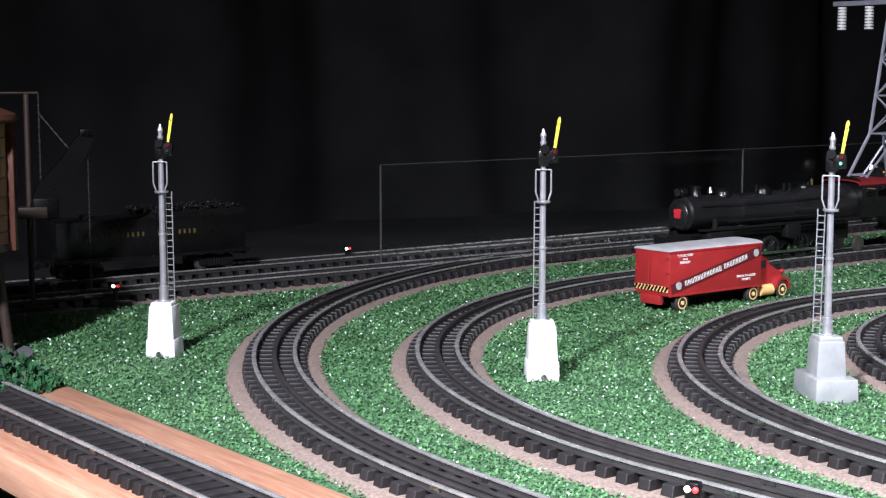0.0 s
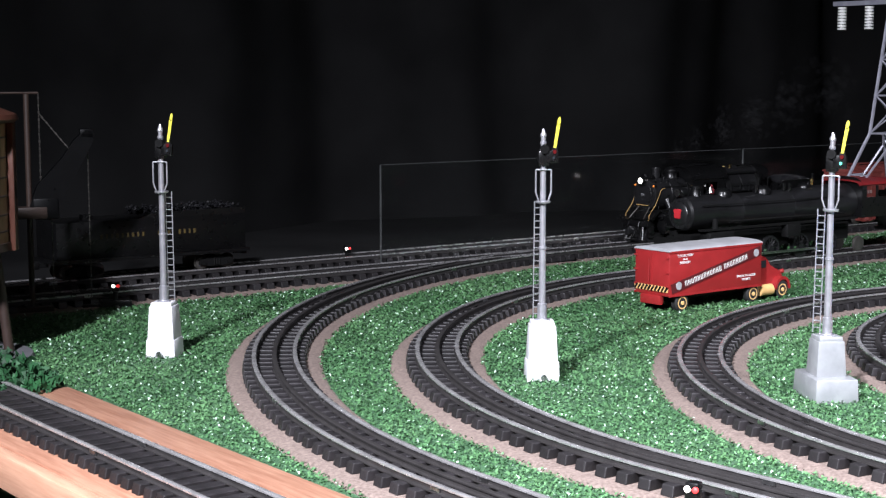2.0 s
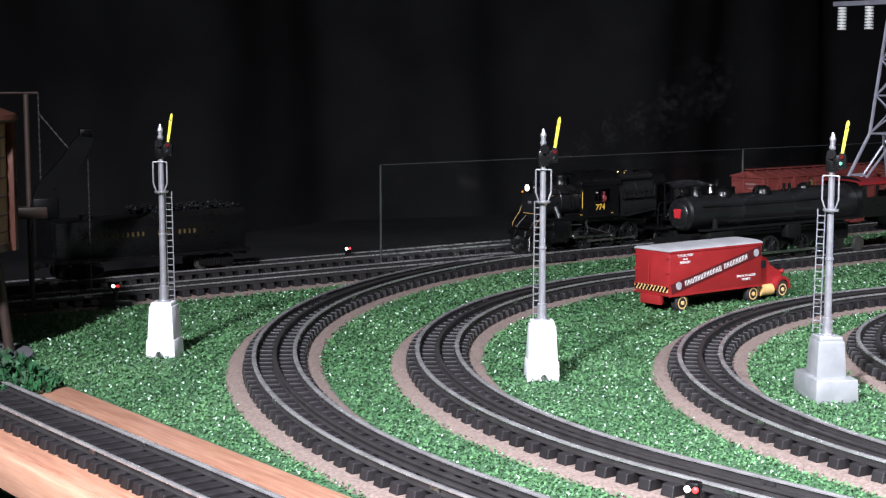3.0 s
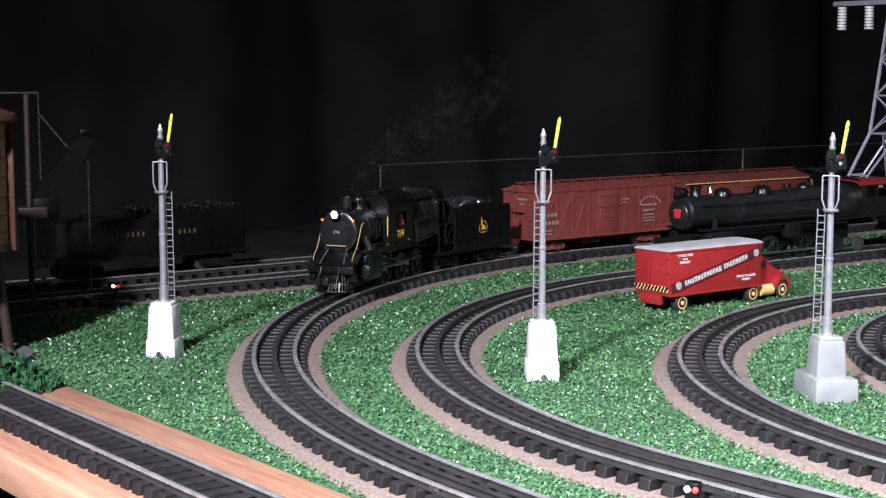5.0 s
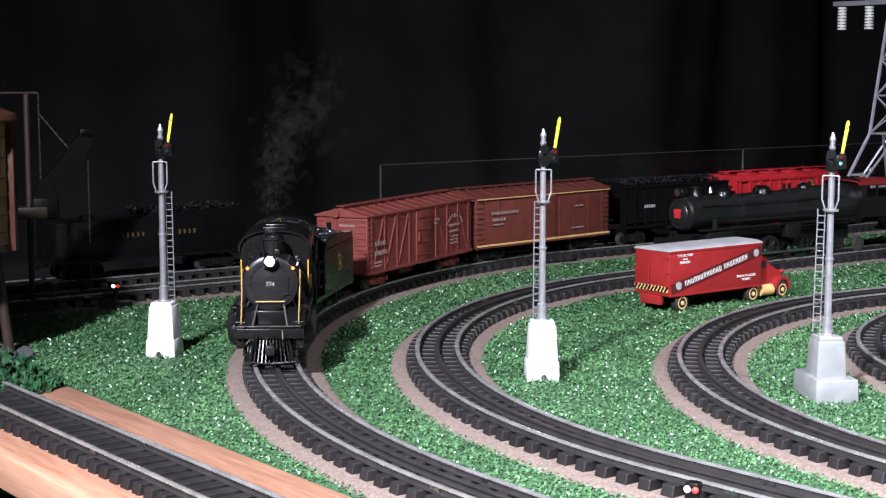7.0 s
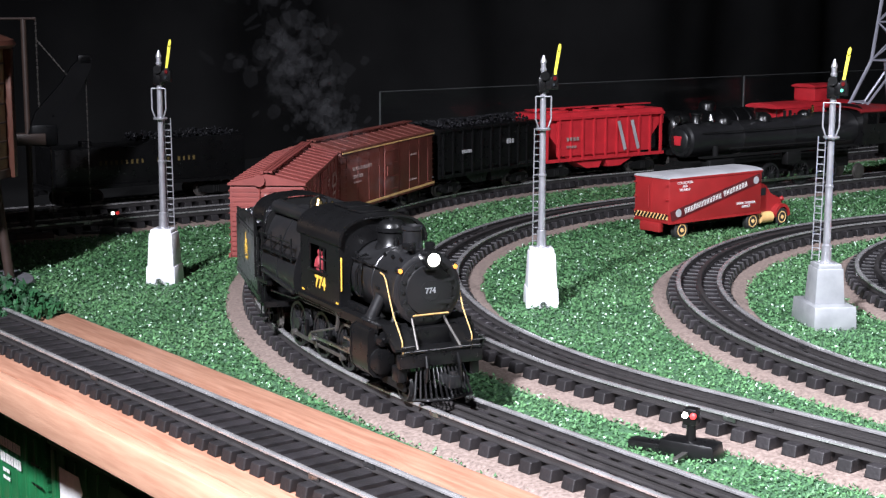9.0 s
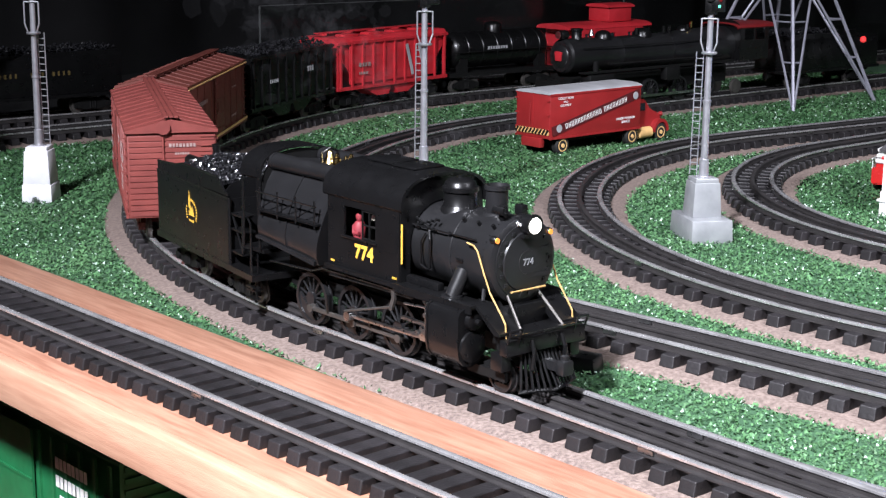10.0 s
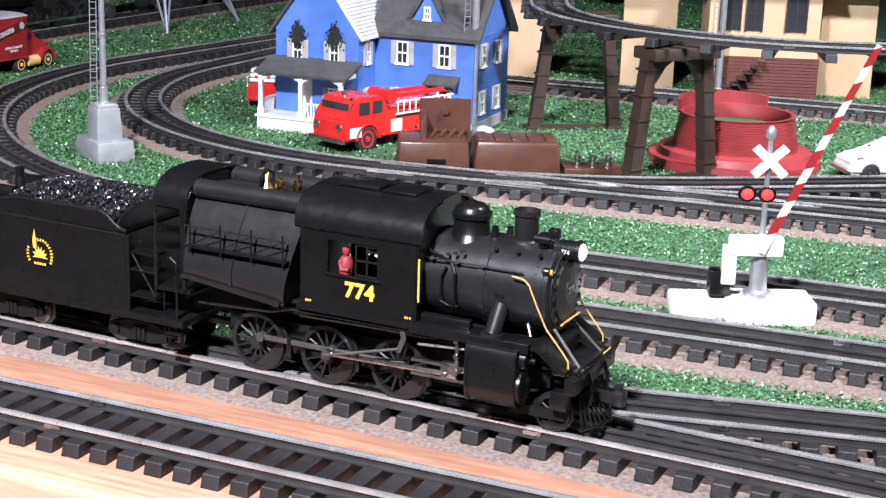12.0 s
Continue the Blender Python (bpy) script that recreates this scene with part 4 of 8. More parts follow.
    for s in (-1, 1):
        box(bm, 0.1085, s * 0.0255, 0.020, 0.009, 0.007, 0.010, bevel=0.0008)
        tube(bm, [(0.1160, s * 0.0285, 0.0300), (0.1195, s * 0.0285, 0.0390), (0.1195, s * 0.0205, 0.0390), (0.1160, s * 0.0205, 0.0300)], 0.0006, 6)
        tube(bm, [(0.1170, s * 0.0110, 0.0310), (0.1195, s * 0.0115, 0.0240), (0.1190, s * 0.0120, 0.0150)], 0.0012, 8)
        rivets(bm, 0.1171, 0.1171, s * 0.020, 0.0300, 0.003, 0.0005)
    tube(bm, [(0.1180, -0.027, 0.0350), (0.1180, 0.027, 0.0350)], 0.0006, 6)
    pl = part("pilot_beam", bm, M_BLACK, t)
    bm = bmesh.new()
    coupler(bm, 0.117, 1)
    cyl(bm, (0.129, 0.002, 0.0130), (0.129, 0.002, 0.0225), 0.0024, seg=12)
    part("coupler", bm, M_GREYBLACK, pl)
    for i in range(13):
        y = -0.0200 + i * 0.00333
        part("pilot_bar", made(tube, [(0.1140, y * 0.80, 0.0235), (0.1265 - abs(y) * 0.38, y, 0.0045)], 0.00080, 6), M_BLACK, pl)
    part("pilot_foot", made(tube, [(0.1180, -0.0210, 0.0042), (0.1262, 0.0, 0.0042), (0.1180, 0.0210, 0.0042)], 0.0011, 6), M_BLACK, pl)
    # wheels
    for s in (-1, 1):
        spoked("pilot_wheel", t, 0.1020, s * 0.0178, 0.0095, 0.0095, 10)
    part("pilot_truck", boxes((0.095, 0.0225, 0.0105, 0.030, 0.0022, 0.005), (0.095, -0.0225, 0.0105, 0.030, 0.0022, 0.005), (0.092, 0, 0.012, 0.008, 0.040, 0.005)), M_BLACK_MATT, t)
    drivers, rods = [], []
    axles = (0.0145, -0.0285, -0.0725)
    for s in (-1, 1):
        for x in axles:
            drivers.append(spoked("driving_wheel", t, x, s * 0.0176, 0.0165, 0.0165, 14, "spoked black driving wheel"))
        bm = bmesh.new()
        box(bm, -0.029, s * 0.0228, 0, 0.090, 0.0018, 0.0028, bevel=0.0004)
        for x in axles:
            cyl(bm, (x, s * 0.0212, 0), (x, s * 0.0248, 0), 0.0026, seg=12)
        rods.append(part("coupling_rod", bm, M_DULL, t, "dull steel coupling rod"))
        bm = bmesh.new()
        box(bm, 0.0070, s * 0.0268, 0.0012, 0.074, 0.0016, 0.0024, pose(0, 0, 0, 0, -1.5, 0), bevel=0.0004)
        cyl(bm, (-0.0285, s * 0.0248, 0), (-0.0285, s * 0.0290, 0), 0.0029, seg=12)
        box(bm, 0.0430, s * 0.0262, 0.0045, 0.009, 0.004, 0.0085, bevel=0.0008)
        cyl(bm, (0.0430, s * 0.0250, 0.0045), (0.0640, s * 0.0270, 0.0045), 0.0009, seg=8)
        rods.append(part("main_rod", bm, M_STEEL, t, "bright steel main rod and crosshead"))
    part("boiler_backing", boxes((-0.020, 0, 0.0445, 0.180, 0.046, 0.0015)), M_BLACK_MATT, t)
    return t, drivers, rods


def resize(t, k):
    """Brings a built thing and all its parts to k times its size."""
    for ob in t.children_recursive:
        ob.data.transform(Matrix.Scale(k, 4))
        ob.location = ob.location * k
    return t


def tender():
    t = thing("tender", Matrix.Identity(4), "black coal tender with a gold emblem, heaped with coal", "tender")
    hw, xa, xb, xf = 0.0305, -0.0760, 0.0480, 0.0850
    bm = bmesh.new()
    for s in (-1, 1):
        prism(bm, [(xa, 0.0235), (xb, 0.0235), (xb, 0.0625), (xa, 0.0690)], s * hw - 0.0006, s * hw + 0.0006, "y")
        tube(bm, [(xa, s * (hw + 0.0003), 0.0690), (xb, s * (hw + 0.0003), 0.0690 - 0.0010)], 0.0005, 6)
        for x in (xa + 0.001, -0.050, -0.026, 0.000, 0.026, xb - 0.001):
            for k in range(17):
                box(bm, x, s * (hw + 0.0006), 0.0245 + k * 0.0026, 0.0005, 0.0003, 0.0005)
        rivets(bm, xa, xb, s * (hw + 0.0006), 0.0250, 0.0026, 0.00028)
        rivets(bm, xa, xb, s * (hw + 0.0006), 0.0660, 0.0026, 0.00028)
        prism(bm, [(xa, 0.0680), (xb, 0.0600), (xb, 0.0680)], s * hw - 0.0005, s * hw + 0.0005, "y")
        cyl(bm, (xb + 0.0005, s * (hw - 0.0006), 0.0235), (xb + 0.0005, s * (hw - 0.0006), 0.0680), 0.0012, seg=10)
    box(bm, xa + 0.0006, 0, 0.0462, 0.0012, hw * 2, 0.0465)
    box(bm, xb - 0.002, 0, 0.0450, 0.0012, hw * 2 - 0.002, 0.044)
    box(bm, -0.055, 0, 0.0680, 0.042, hw * 2 - 0.001, 0.0015)
    body = part("tank", bm, M_BLACK, t, "riveted black water tank")
    part("floor_frame", boxes(((xa + xf) / 2 - 0.001, 0, 0.0217, xf - xa + 0.004, hw * 2 + 0.002, 0.0040)), M_BLACK, t)
    for s in (-1, 1):
        bm = bmesh.new()
        top = [(-0.0760, 0.0690), (0.0480, 0.0690), (0.0480, 0.0700), (0.0440, 0.0708), (0.0395, 0.0735), (0.0350, 0.0775), (0.0300, 0.0795), (-0.0300, 0.0795), (-0.0420, 0.0770), (-0.0760, 0.0750)]
        prism(bm, top, s * (hw - 0.0009), s * (hw + 0.0001), "y")
        tube(bm, [(x, s * (hw - 0.0004), z) for x, z in top[2:]], 0.0008, 6)
        part("coal_board", bm, M_BLACK, body)
        logo_gold(body, -0.0130, s * (hw + 0.0009), 0.0500, s)
        bm = bmesh.new()
        for z in (0.0330, 0.0480, 0.0580):
            box(bm, xb + 0.010, s * (hw - 0.006), z, 0.018, 0.010, 0.0010)
        tube(bm, [(xb + 0.002, s * (hw - 0.002), 0.0580), (xb + 0.018, s * (hw - 0.002), 0.0340), (xb + 0.018, s * (hw - 0.002), 0.0600)], 0.0007, 6)
        tube(bm, [(xf - 0.004, s * (hw - 0.001), 0.0235), (xf - 0.004, s * (hw - 0.001), 0.0560), (xf - 0.008, s * (hw - 0.001), 0.0590)], 0.0007, 6)
        part("tool_locker", bm, M_BLACK, body)
        bm = bmesh.new()
        for z in (0.0075, 0.0150):
            box(bm, xf - 0.006, s * (hw - 0.003), z, 0.010, 0.006, 0.001)
        for x in (xf - 0.0105, xf - 0.0015):
            box(bm, x, s * (hw - 0.003), 0.0138, 0.0008, 0.0010, 0.0135)
        part("step", bm, M_BLACK, t)
    part("coal_gate", made(prism, arch(0.0295, 0.0660, 0.0800), 0.0395, 0.0407, "x"), M_BLACK, body, "arched black bulkhead before the coal")
    bm = bmesh.new()
    coupler(bm, xa, -1)
    box(bm, xf + 0.006, 0, 0.017, 0.016, 0.005, 0.003)
    part("drawbar", bm, M_BLACK_MATT, t)
    bm = bmesh.new()
    cyl(bm, (-0.066, -0.010, 0.0750), (-0.048, -0.010, 0.0750), 0.0042, seg=16)
    cyl(bm, (-0.060, 0.008, 0.0685), (-0.060, 0.008, 0.0800), 0.0040, 0.0028, 14)
    cyl(bm, (-0.060, 0.008, 0.0800), (-0.060, 0.008, 0.0860), 0.0024, 0.0030, 14)
    box(bm, -0.057, -0.010, 0.0700, 0.012, 0.006, 0.004)
    part("tender_lamp", bm, M_BLACK, t)
    # coal: a heaped bed and several hundred lumps
    rnd = random.Random(11)
    bm = bmesh.new()
    nx, ny = 22, 12
    def top(x, y):
        return 0.0755 + 0.0100 * max(0, 1 - (y / 0.031) ** 2) * max(0, 1 - abs((x + 0.002) / 0.048) ** 2.6)
    g = [[bm.verts.new((-0.042 + 0.081 * i / nx, -0.0292 + 0.0584 * j / ny, top(-0.042 + 0.081 * i / nx, -0.0292 + 0.0584 * j / ny) - 0.001)) for j in range(ny + 1)] for i in range(nx + 1)]
    for i in range(nx):
        for j in range(ny):
            bm.faces.new((g[i][j], g[i + 1][j], g[i + 1][j + 1], g[i][j + 1]))
    part("coal_bed", bm, M_COAL, t)
    bm = bmesh.new()
    for _ in range(2400):
        x, y = rnd.uniform(-0.041, 0.0385), rnd.uniform(-0.0288, 0.0288)
        r = rnd.uniform(0.0006, 0.0018)
        q = Euler((rnd.uniform(0, 6), rnd.uniform(0, 6), rnd.uniform(0, 6))).to_matrix()
        c = Vector((x, y, top(x, y) + rnd.uniform(-0.0005, 0.0012)))
        v = [bm.verts.new(c + q @ (Vector(p) * r * rnd.uniform(0.6, 1.1))) for p in ((1, 0, 0), (-1, 0, 0), (0, 1, 0), (0, -1, 0), (0, 0, 1), (0, 0, -1))]
        for f in ((0, 2, 4), (2, 1, 4), (1, 3, 4), (3, 0, 4), (2, 0, 5), (1, 2, 5), (3, 1, 5), (0, 3, 5)):
            bm.faces.new([v[i] for i in f])
    tagged(part("coal", bm, M_COAL, t, "heap of glinting black coal lumps"), kind="stuff")
    bogie(t, 0.050)
    bogie(t, -0.043)
    return t


def car_ends(bm, L, hw, z0, z1):
    for d in (-1, 1):
        for k in range(9):
            z = z0 + 0.006 + k * (z1 - z0 - 0.010) / 8
            tube(bm, [(d * (L / 2 + 0.0012), hw - 0.011, z), (d * (L / 2 + 0.0012), hw - 0.001, z)], 0.0005, 5)
        tube(bm, [(d * (L / 2 + 0.0015), -0.006, z0 + 0.012), (d * (L / 2 + 0.0015), -0.006, z1 + 0.004)], 0.0007, 6)
        cyl(bm, (d * (L / 2 + 0.0035), -0.006, z1 + 0.003), (d * (L / 2 + 0.0042), -0.006, z1 + 0.003), 0.0050, seg=14)
        box(bm, d * (L / 2 + 0.003), 0, z0 + 0.036, 0.006, 0.024, 0.0012)
        for s in (-1, 1):
            for k in range(9):
                z = z0 + 0.006 + k * (z1 - z0 - 0.012) / 8
                tube(bm, [(d * (L / 2 - 0.001), s * (hw + 0.0013), z), (d * (L / 2 - 0.012), s * (hw + 0.0013), z)], 0.0005, 5)


def boxcar(label, material, L=0.250, braces=True, trim=None, z1=0.080, lettering=True):
    t = thing("boxcar", Matrix.Identity(4), label, "boxcar")
    hw, z0 = 0.0310, 0.0180
    bm = bmesh.new()
    box(bm, 0, 0, (z0 + z1) / 2, L, hw * 2, z1 - z0, bevel=0.0005)
    for s in (-1, 1):
        n = 13
        for k in range(n):
            z = z0 + 0.004 + k * (z1 - z0 - 0.006) / (n - 1)
            if braces:
                box(bm, 0, s * (hw + 0.0001), z, L - 0.002, 0.0005, (z1 - z0) / n * 0.86)
        if braces:
            for i, x in enumerate((-0.116, -0.088, -0.060, -0.032, 0.032, 0.060, 0.088, 0.116)):
                box(bm, x, s * (hw + 0.0007), (z0 + z1) / 2, 0.0024, 0.0014, z1 - z0)
                if i < 3 or 4 <= i < 7:
                    lean = 1 if (i < 3) else -1
                    m = Matrix.Translation((x + 0.014, s * (hw + 0.0006), (z0 + z1) / 2)) @ Matrix.Rotation(lean * 0.40, 4, "Y")
                    box(bm, 0, 0, 0, 0.0022, 0.0012, (z1 - z0) * 1.02, m)
        else:
            for i in range(18):
                for kz in (z0 + 0.006, z1 - 0.004):
                    box(bm, -L / 2 + 0.008 + i * (L - 0.016) / 17, s * (hw + 0.0003), kz, 0.0008, 0.0006, 0.0008)
            for i in range(9):
                box(bm, -L / 2 + 0.014 + i * (L - 0.028) / 8, s * (hw + 0.0003), (z0 + z1) / 2, 0.0008, 0.0006, z1 - z0 - 0.004)
        box(bm, 0, s * (hw + 0.0012), z0 + 0.0015, L, 0.002, 0.003)
    for d in (-1, 1):
        for k in range(14):
            box(bm, d * L / 2, 0, z0 + 0.003 + k * (z1 - z0 - 0.004) / 14, 0.0014, hw * 2 - 0.002, 0.0028)
    body = part("body", bm, material, t)
    bm = bmesh.new()
    roof = [(hw + 0.0016, z1 - 0.001), (hw + 0.0016, z1 + 0.0008), (0, z1 + 0.0085), (-hw - 0.0016, z1 + 0.0008), (-hw - 0.0016, z1 - 0.001)]
    prism(bm, roof, -L / 2 - 0.002, L / 2 + 0.002, "x")
    for i in range(12):
        x = -L / 2 + 0.01 + i * (L - 0.02) / 11
        for s in (-1, 1):
            tube(bm, [(x, s * (hw + 0.0012), z1 + 0.0012), (x, s * 0.004, z1 + 0.0080)], 0.0005, 5)
    part("roof", bm, material, t)
    bm = bmesh.new()
    for y in (-0.0035, 0, 0.0035):
        box(bm, 0, y, z1 + 0.0105, L + 0.006, 0.0028, 0.0012)
    for i in range(10):
        box(bm, -L / 2 + 0.012 + i * (L - 0.024) / 9, 0, z1 + 0.0090, 0.003, 0.009, 0.002)
    part("roof_walk", bm, material, t)
    for s in (-1, 1):
        bm = bmesh.new()
        box(bm, 0.0, s * (hw + 0.0016), (z0 + z1) / 2, 0.036, 0.0016, z1 - z0 - 0.006, bevel=0.0003)
        for k in range(4):
            box(bm, 0.0, s * (hw + 0.0026), z0 + 0.010 + k * 0.014, 0.036, 0.0008, 0.0012)
        tube(bm, [(0.014, s * (hw + 0.0035), z0 + 0.026), (0.014, s * (hw + 0.0035), z0 + 0.036)], 0.0008, 6)
        part("door", bm, material, body)
        if lettering:
            rows = word(-0.112, 0.050, 4, 0.0045, 0.0048) + word(-0.112, 0.040, 6, 0.0034, 0.0048) + word(-0.112, 0.030, 8, 0.0014, 0.0018) + word(-0.112, 0.026, 8, 0.0014, 0.0018)
            for k in range(9):
                a = radians(160 - k * 17.5)
                rows.append((0.078 + 0.020 * math.cos(a), 0.052 + 0.013 * math.sin(a), 0.0026, 0.0036))
            rows += word(0.062, 0.054, 7, 0.0030, 0.0028) + word(0.064, 0.047, 8, 0.0022, 0.0024) + word(0.066, 0.041, 9, 0.0016, 0.0018) + word(0.066, 0.037, 9, 0.0016, 0.0018) + word(0.066, 0.033, 9, 0.0016, 0.0018)
            rows += word(0.026, 0.064, 6, 0.0016, 0.0020) + word(0.026, 0.060, 4, 0.0016, 0.0018)
        else:
            rows = word(-0.100, 0.060, 12, 0.0030, 0.0036) + word(-0.098, 0.052, 6, 0.0030, 0.0036) + word(-0.098, 0.046, 9, 0.0016, 0.0018) + word(0.055, 0.060, 9, 0.0014, 0.0018) + word(0.050, 0.032, 12, 0.0014, 0.0018)
        bars("lettering", rows, pose(0, s * (hw + 0.0021), 0, 90, 0, 0 if s < 0 else 180), M_FADED, body, "white stencilled lettering")
        if trim:
            part("stripe", boxes((0, s * (hw + 0.0024), z0 + 0.0035, L, 0.0008, 0.0022), (0, s * (hw + 0.0024), z1 - 0.002, L, 0.0008, 0.0012)), trim, body, "yellow-orange stripe")
    for d in (-1, 1):
        bars("end_lettering", word(-0.002, 0.070, 8, 0.0018, 0.0026) + word(0.002, 0.064, 6, 0.0013, 0.0016), pose(d * (L / 2 + 0.0010), 0, 0, 90, 0, 90 * d), M_FADED, body)
    part("ladder", made(car_ends, L, hw, z0, z1), material, body)
    bm = bmesh.new()
    for d in (-1, 1):
        coupler(bm, d * L / 2, d)
    box(bm, 0, 0, 0.0145, L * 0.9, 0.012, 0.007)
    box(bm, 0.012, 0.012, 0.0125, 0.030, 0.010, 0.010, bevel=0.001)
    part("underframe", bm, M_BLACK_MATT if trim else material, t)
    for d in (-1, 1):
        bogie(t, d * (L / 2 - 0.038), material=material if not trim else None)
    return t


def hopper(label, material, L=0.200, covered=False, z1=0.080):
    t = thing("hopper_car", Matrix.Identity(4), label, "hopper car")
    hw, z0 = 0.0300, 0.022
    bm = bmesh.new()
    outline = [(-L / 2 + 0.002, z1), (-L / 2 + 0.002, z1 - 0.012), (-L / 2 + 0.040, z0 + 0.006), (-0.030, z0 - 0.010), (-0.008, z0 - 0.010), (0, z0 + 0.004), (0.008, z0 - 0.010), (0.030, z0 - 0.010), (L / 2 - 0.040, z0 + 0.006), (L / 2 - 0.002, z1 - 0.012), (L / 2 - 0.002, z1)]
    prism(bm, outline, -hw + 0.002, hw - 0.002, "y")
    for s in (-1, 1):
        box(bm, 0, s * hw, (z0 + z1) / 2 + 0.004, L - 0.046 if covered else L, 0.0012, z1 - z0 - 0.008)
        for i in range(11):
            x = -L / 2 + 0.006 + i * (L - 0.012) / 10
            box(bm, x, s * (hw + 0.0014), (z0 + z1) / 2 + 0.002, 0.0026, 0.0024, z1 - z0 - 0.002)
        box(bm, 0, s * (hw + 0.0012), z1 - 0.0015, L, 0.0034, 0.003)
        box(bm, 0, s * (hw + 0.0006), z0 + 0.003, L, 0.0024, 0.004)
    for d in (-1, 1):
        box(bm, d * (L / 2 - 0.001), 0, z1 - 0.008, 0.002, hw * 2, 0.016)
        for s in (-1, 1):
            box(bm, d * (L / 2 - 0.003), s * (hw - 0.002), (z0 + z1) / 2, 0.003, 0.003, z1 - z0)
    body = part("body", bm, material, t)
    if covered:
        bm = bmesh.new()
        prism(bm, [(hw + 0.001, z1), (hw - 0.004, z1 + 0.005), (-hw + 0.004, z1 + 0.005), (-hw - 0.001, z1)], -L / 2, L / 2, "x")
        for i in range(4):
            for y in (-0.013, 0.013):
                box(bm, -0.069 + i * 0.046, y, z1 + 0.0062, 0.026, 0.014, 0.003, bevel=0.0006)
        box(bm, 0, 0, z1 + 0.0095, L + 0.004, 0.008, 0.0012)
        part("roof", bm, material, t)
        for s in (-1, 1):
            bm = bmesh.new()
            for x, lean in ((0.028, 0.32), (0.052, 0.32)):
                box(bm, 0, 0, 0, 0.005, 0.0006, 0.040, Matrix.Translation((s * -x, s * (hw + 0.0030), 0.052)) @ Matrix.Rotation(lean * s, 4, "Y"))
            part("stripe", bm, M_TRUCK_ROOF, body, "slanting grey stripe")
            bars("lettering", word(-0.070, 0.052, 4, 0.0042, 0.0046) + word(-0.070, 0.042, 6, 0.0022, 0.0030), pose(0, s * (hw + 0.0031), 0, 90, 0, 0 if s < 0 else 180), M_FADED, body)
    else:
        rnd = random.Random(5)
        bm = bmesh.new()
        for _ in range(600):
            x, y = rnd.uniform(-L / 2 + 0.006, L / 2 - 0.006), rnd.uniform(-hw + 0.003, hw - 0.003)
            c, r = Vector((x, y, z1 + 0.001 + 0.006 * (1 - (y / hw) ** 2) * rnd.uniform(0.6, 1.1))), rnd.uniform(0.0012, 0.003)
            v = [bm.verts.new(c + Vector(p) * r * rnd.uniform(0.6, 1.1)) for p in ((1, 0, 0), (-1, 0, 0), (0, 1, 0), (0, -1, 0), (0, 0, 1), (0, 0, -1))]
            for f in ((0, 2, 4), (2, 1, 4), (1, 3, 4), (3, 0, 4), (2, 0, 5), (1, 2, 5), (3, 1, 5), (0, 3, 5)):
                bm.faces.new([v[i] for i in f])
        tagged(part("coal", bm, M_COAL, t, "black coal load"), kind="stuff")
        for s in (-1, 1):
            bars("lettering", word(-0.060, 0.052, 5, 0.0030, 0.0040) + word(0.030, 0.058, 3, 0.0040, 0.0060), pose(0, s * (hw + 0.0028), 0, 90, 0, 0 if s < 0 else 180), M_TRUCK_ROOF, body)
    bm = bmesh.new()
    for d in (-1, 1):
        coupler(bm, d * L / 2, d)
    box(bm, 0, 0, 0.0165, L, 0.010, 0.006)
    part("underframe", bm, M_BLACK_MATT, t)
    for d in (-1, 1):
        bogie(t, d * (L / 2 - 0.030))
    return t


def tank_car():
    t = thing("tank_car", Matrix.Identity(4), "black tank car with a domed tank", "tank car")
    L = 0.190
    bm = bmesh.new()
    lathe(bm, (-L / 2 + 0.008, 0, 0.0530), (1, 0, 0), [(0, 0.004), (0.002, 0.014), (0.006, 0.0215), (0.010, 0.0235)] + [(0.02 + 0.0255 * i + d, 0.0235 + e) for i in range(6) for d, e in ((0, 0), (0.0005, 0.0005), (0.0015, 0.0005), (0.002, 0))] + [(0.164, 0.0235), (0.168, 0.0215), (0.172, 0.014), (0.174, 0.004)], 32)
    part("tank", bm, M_BLACK, t, "glossy black riveted tank")
    part("dome", made(lathe, (0, 0, 0.073), (0, 0, 1), [(0, 0.012), (0.011, 0.0115), (0.013, 0.010), (0.015, 0.004)], 24), M_BLACK, t)
    bm = bmesh.new()
    box(bm, 0, 0, 0.0225, L, 0.048, 0.005)
    for s in (-1, 1):
        tube(bm, [(-L / 2 + 0.004, s * 0.026, 0.052), (L / 2 - 0.004, s * 0.026, 0.052)], 0.0007, 6)
        for x in (-0.07, 0.07):
            box(bm, x, s * 0.018, 0.034, 0.012, 0.010, 0.018)
    for d in (-1, 1):
        coupler(bm, d * L / 2, d)
    part("underframe", bm, M_BLACK_MATT, t)
    for s in (-1, 1):
        bars("lettering", word(-0.030, 0.056, 8, 0.0034, 0.0040), pose(0, s * 0.0242, 0, 90, 0, 0 if s < 0 else 180), M_TRUCK_ROOF, t)
    for d in (-1, 1):
        bogie(t, d * (L / 2 - 0.030))
    return t


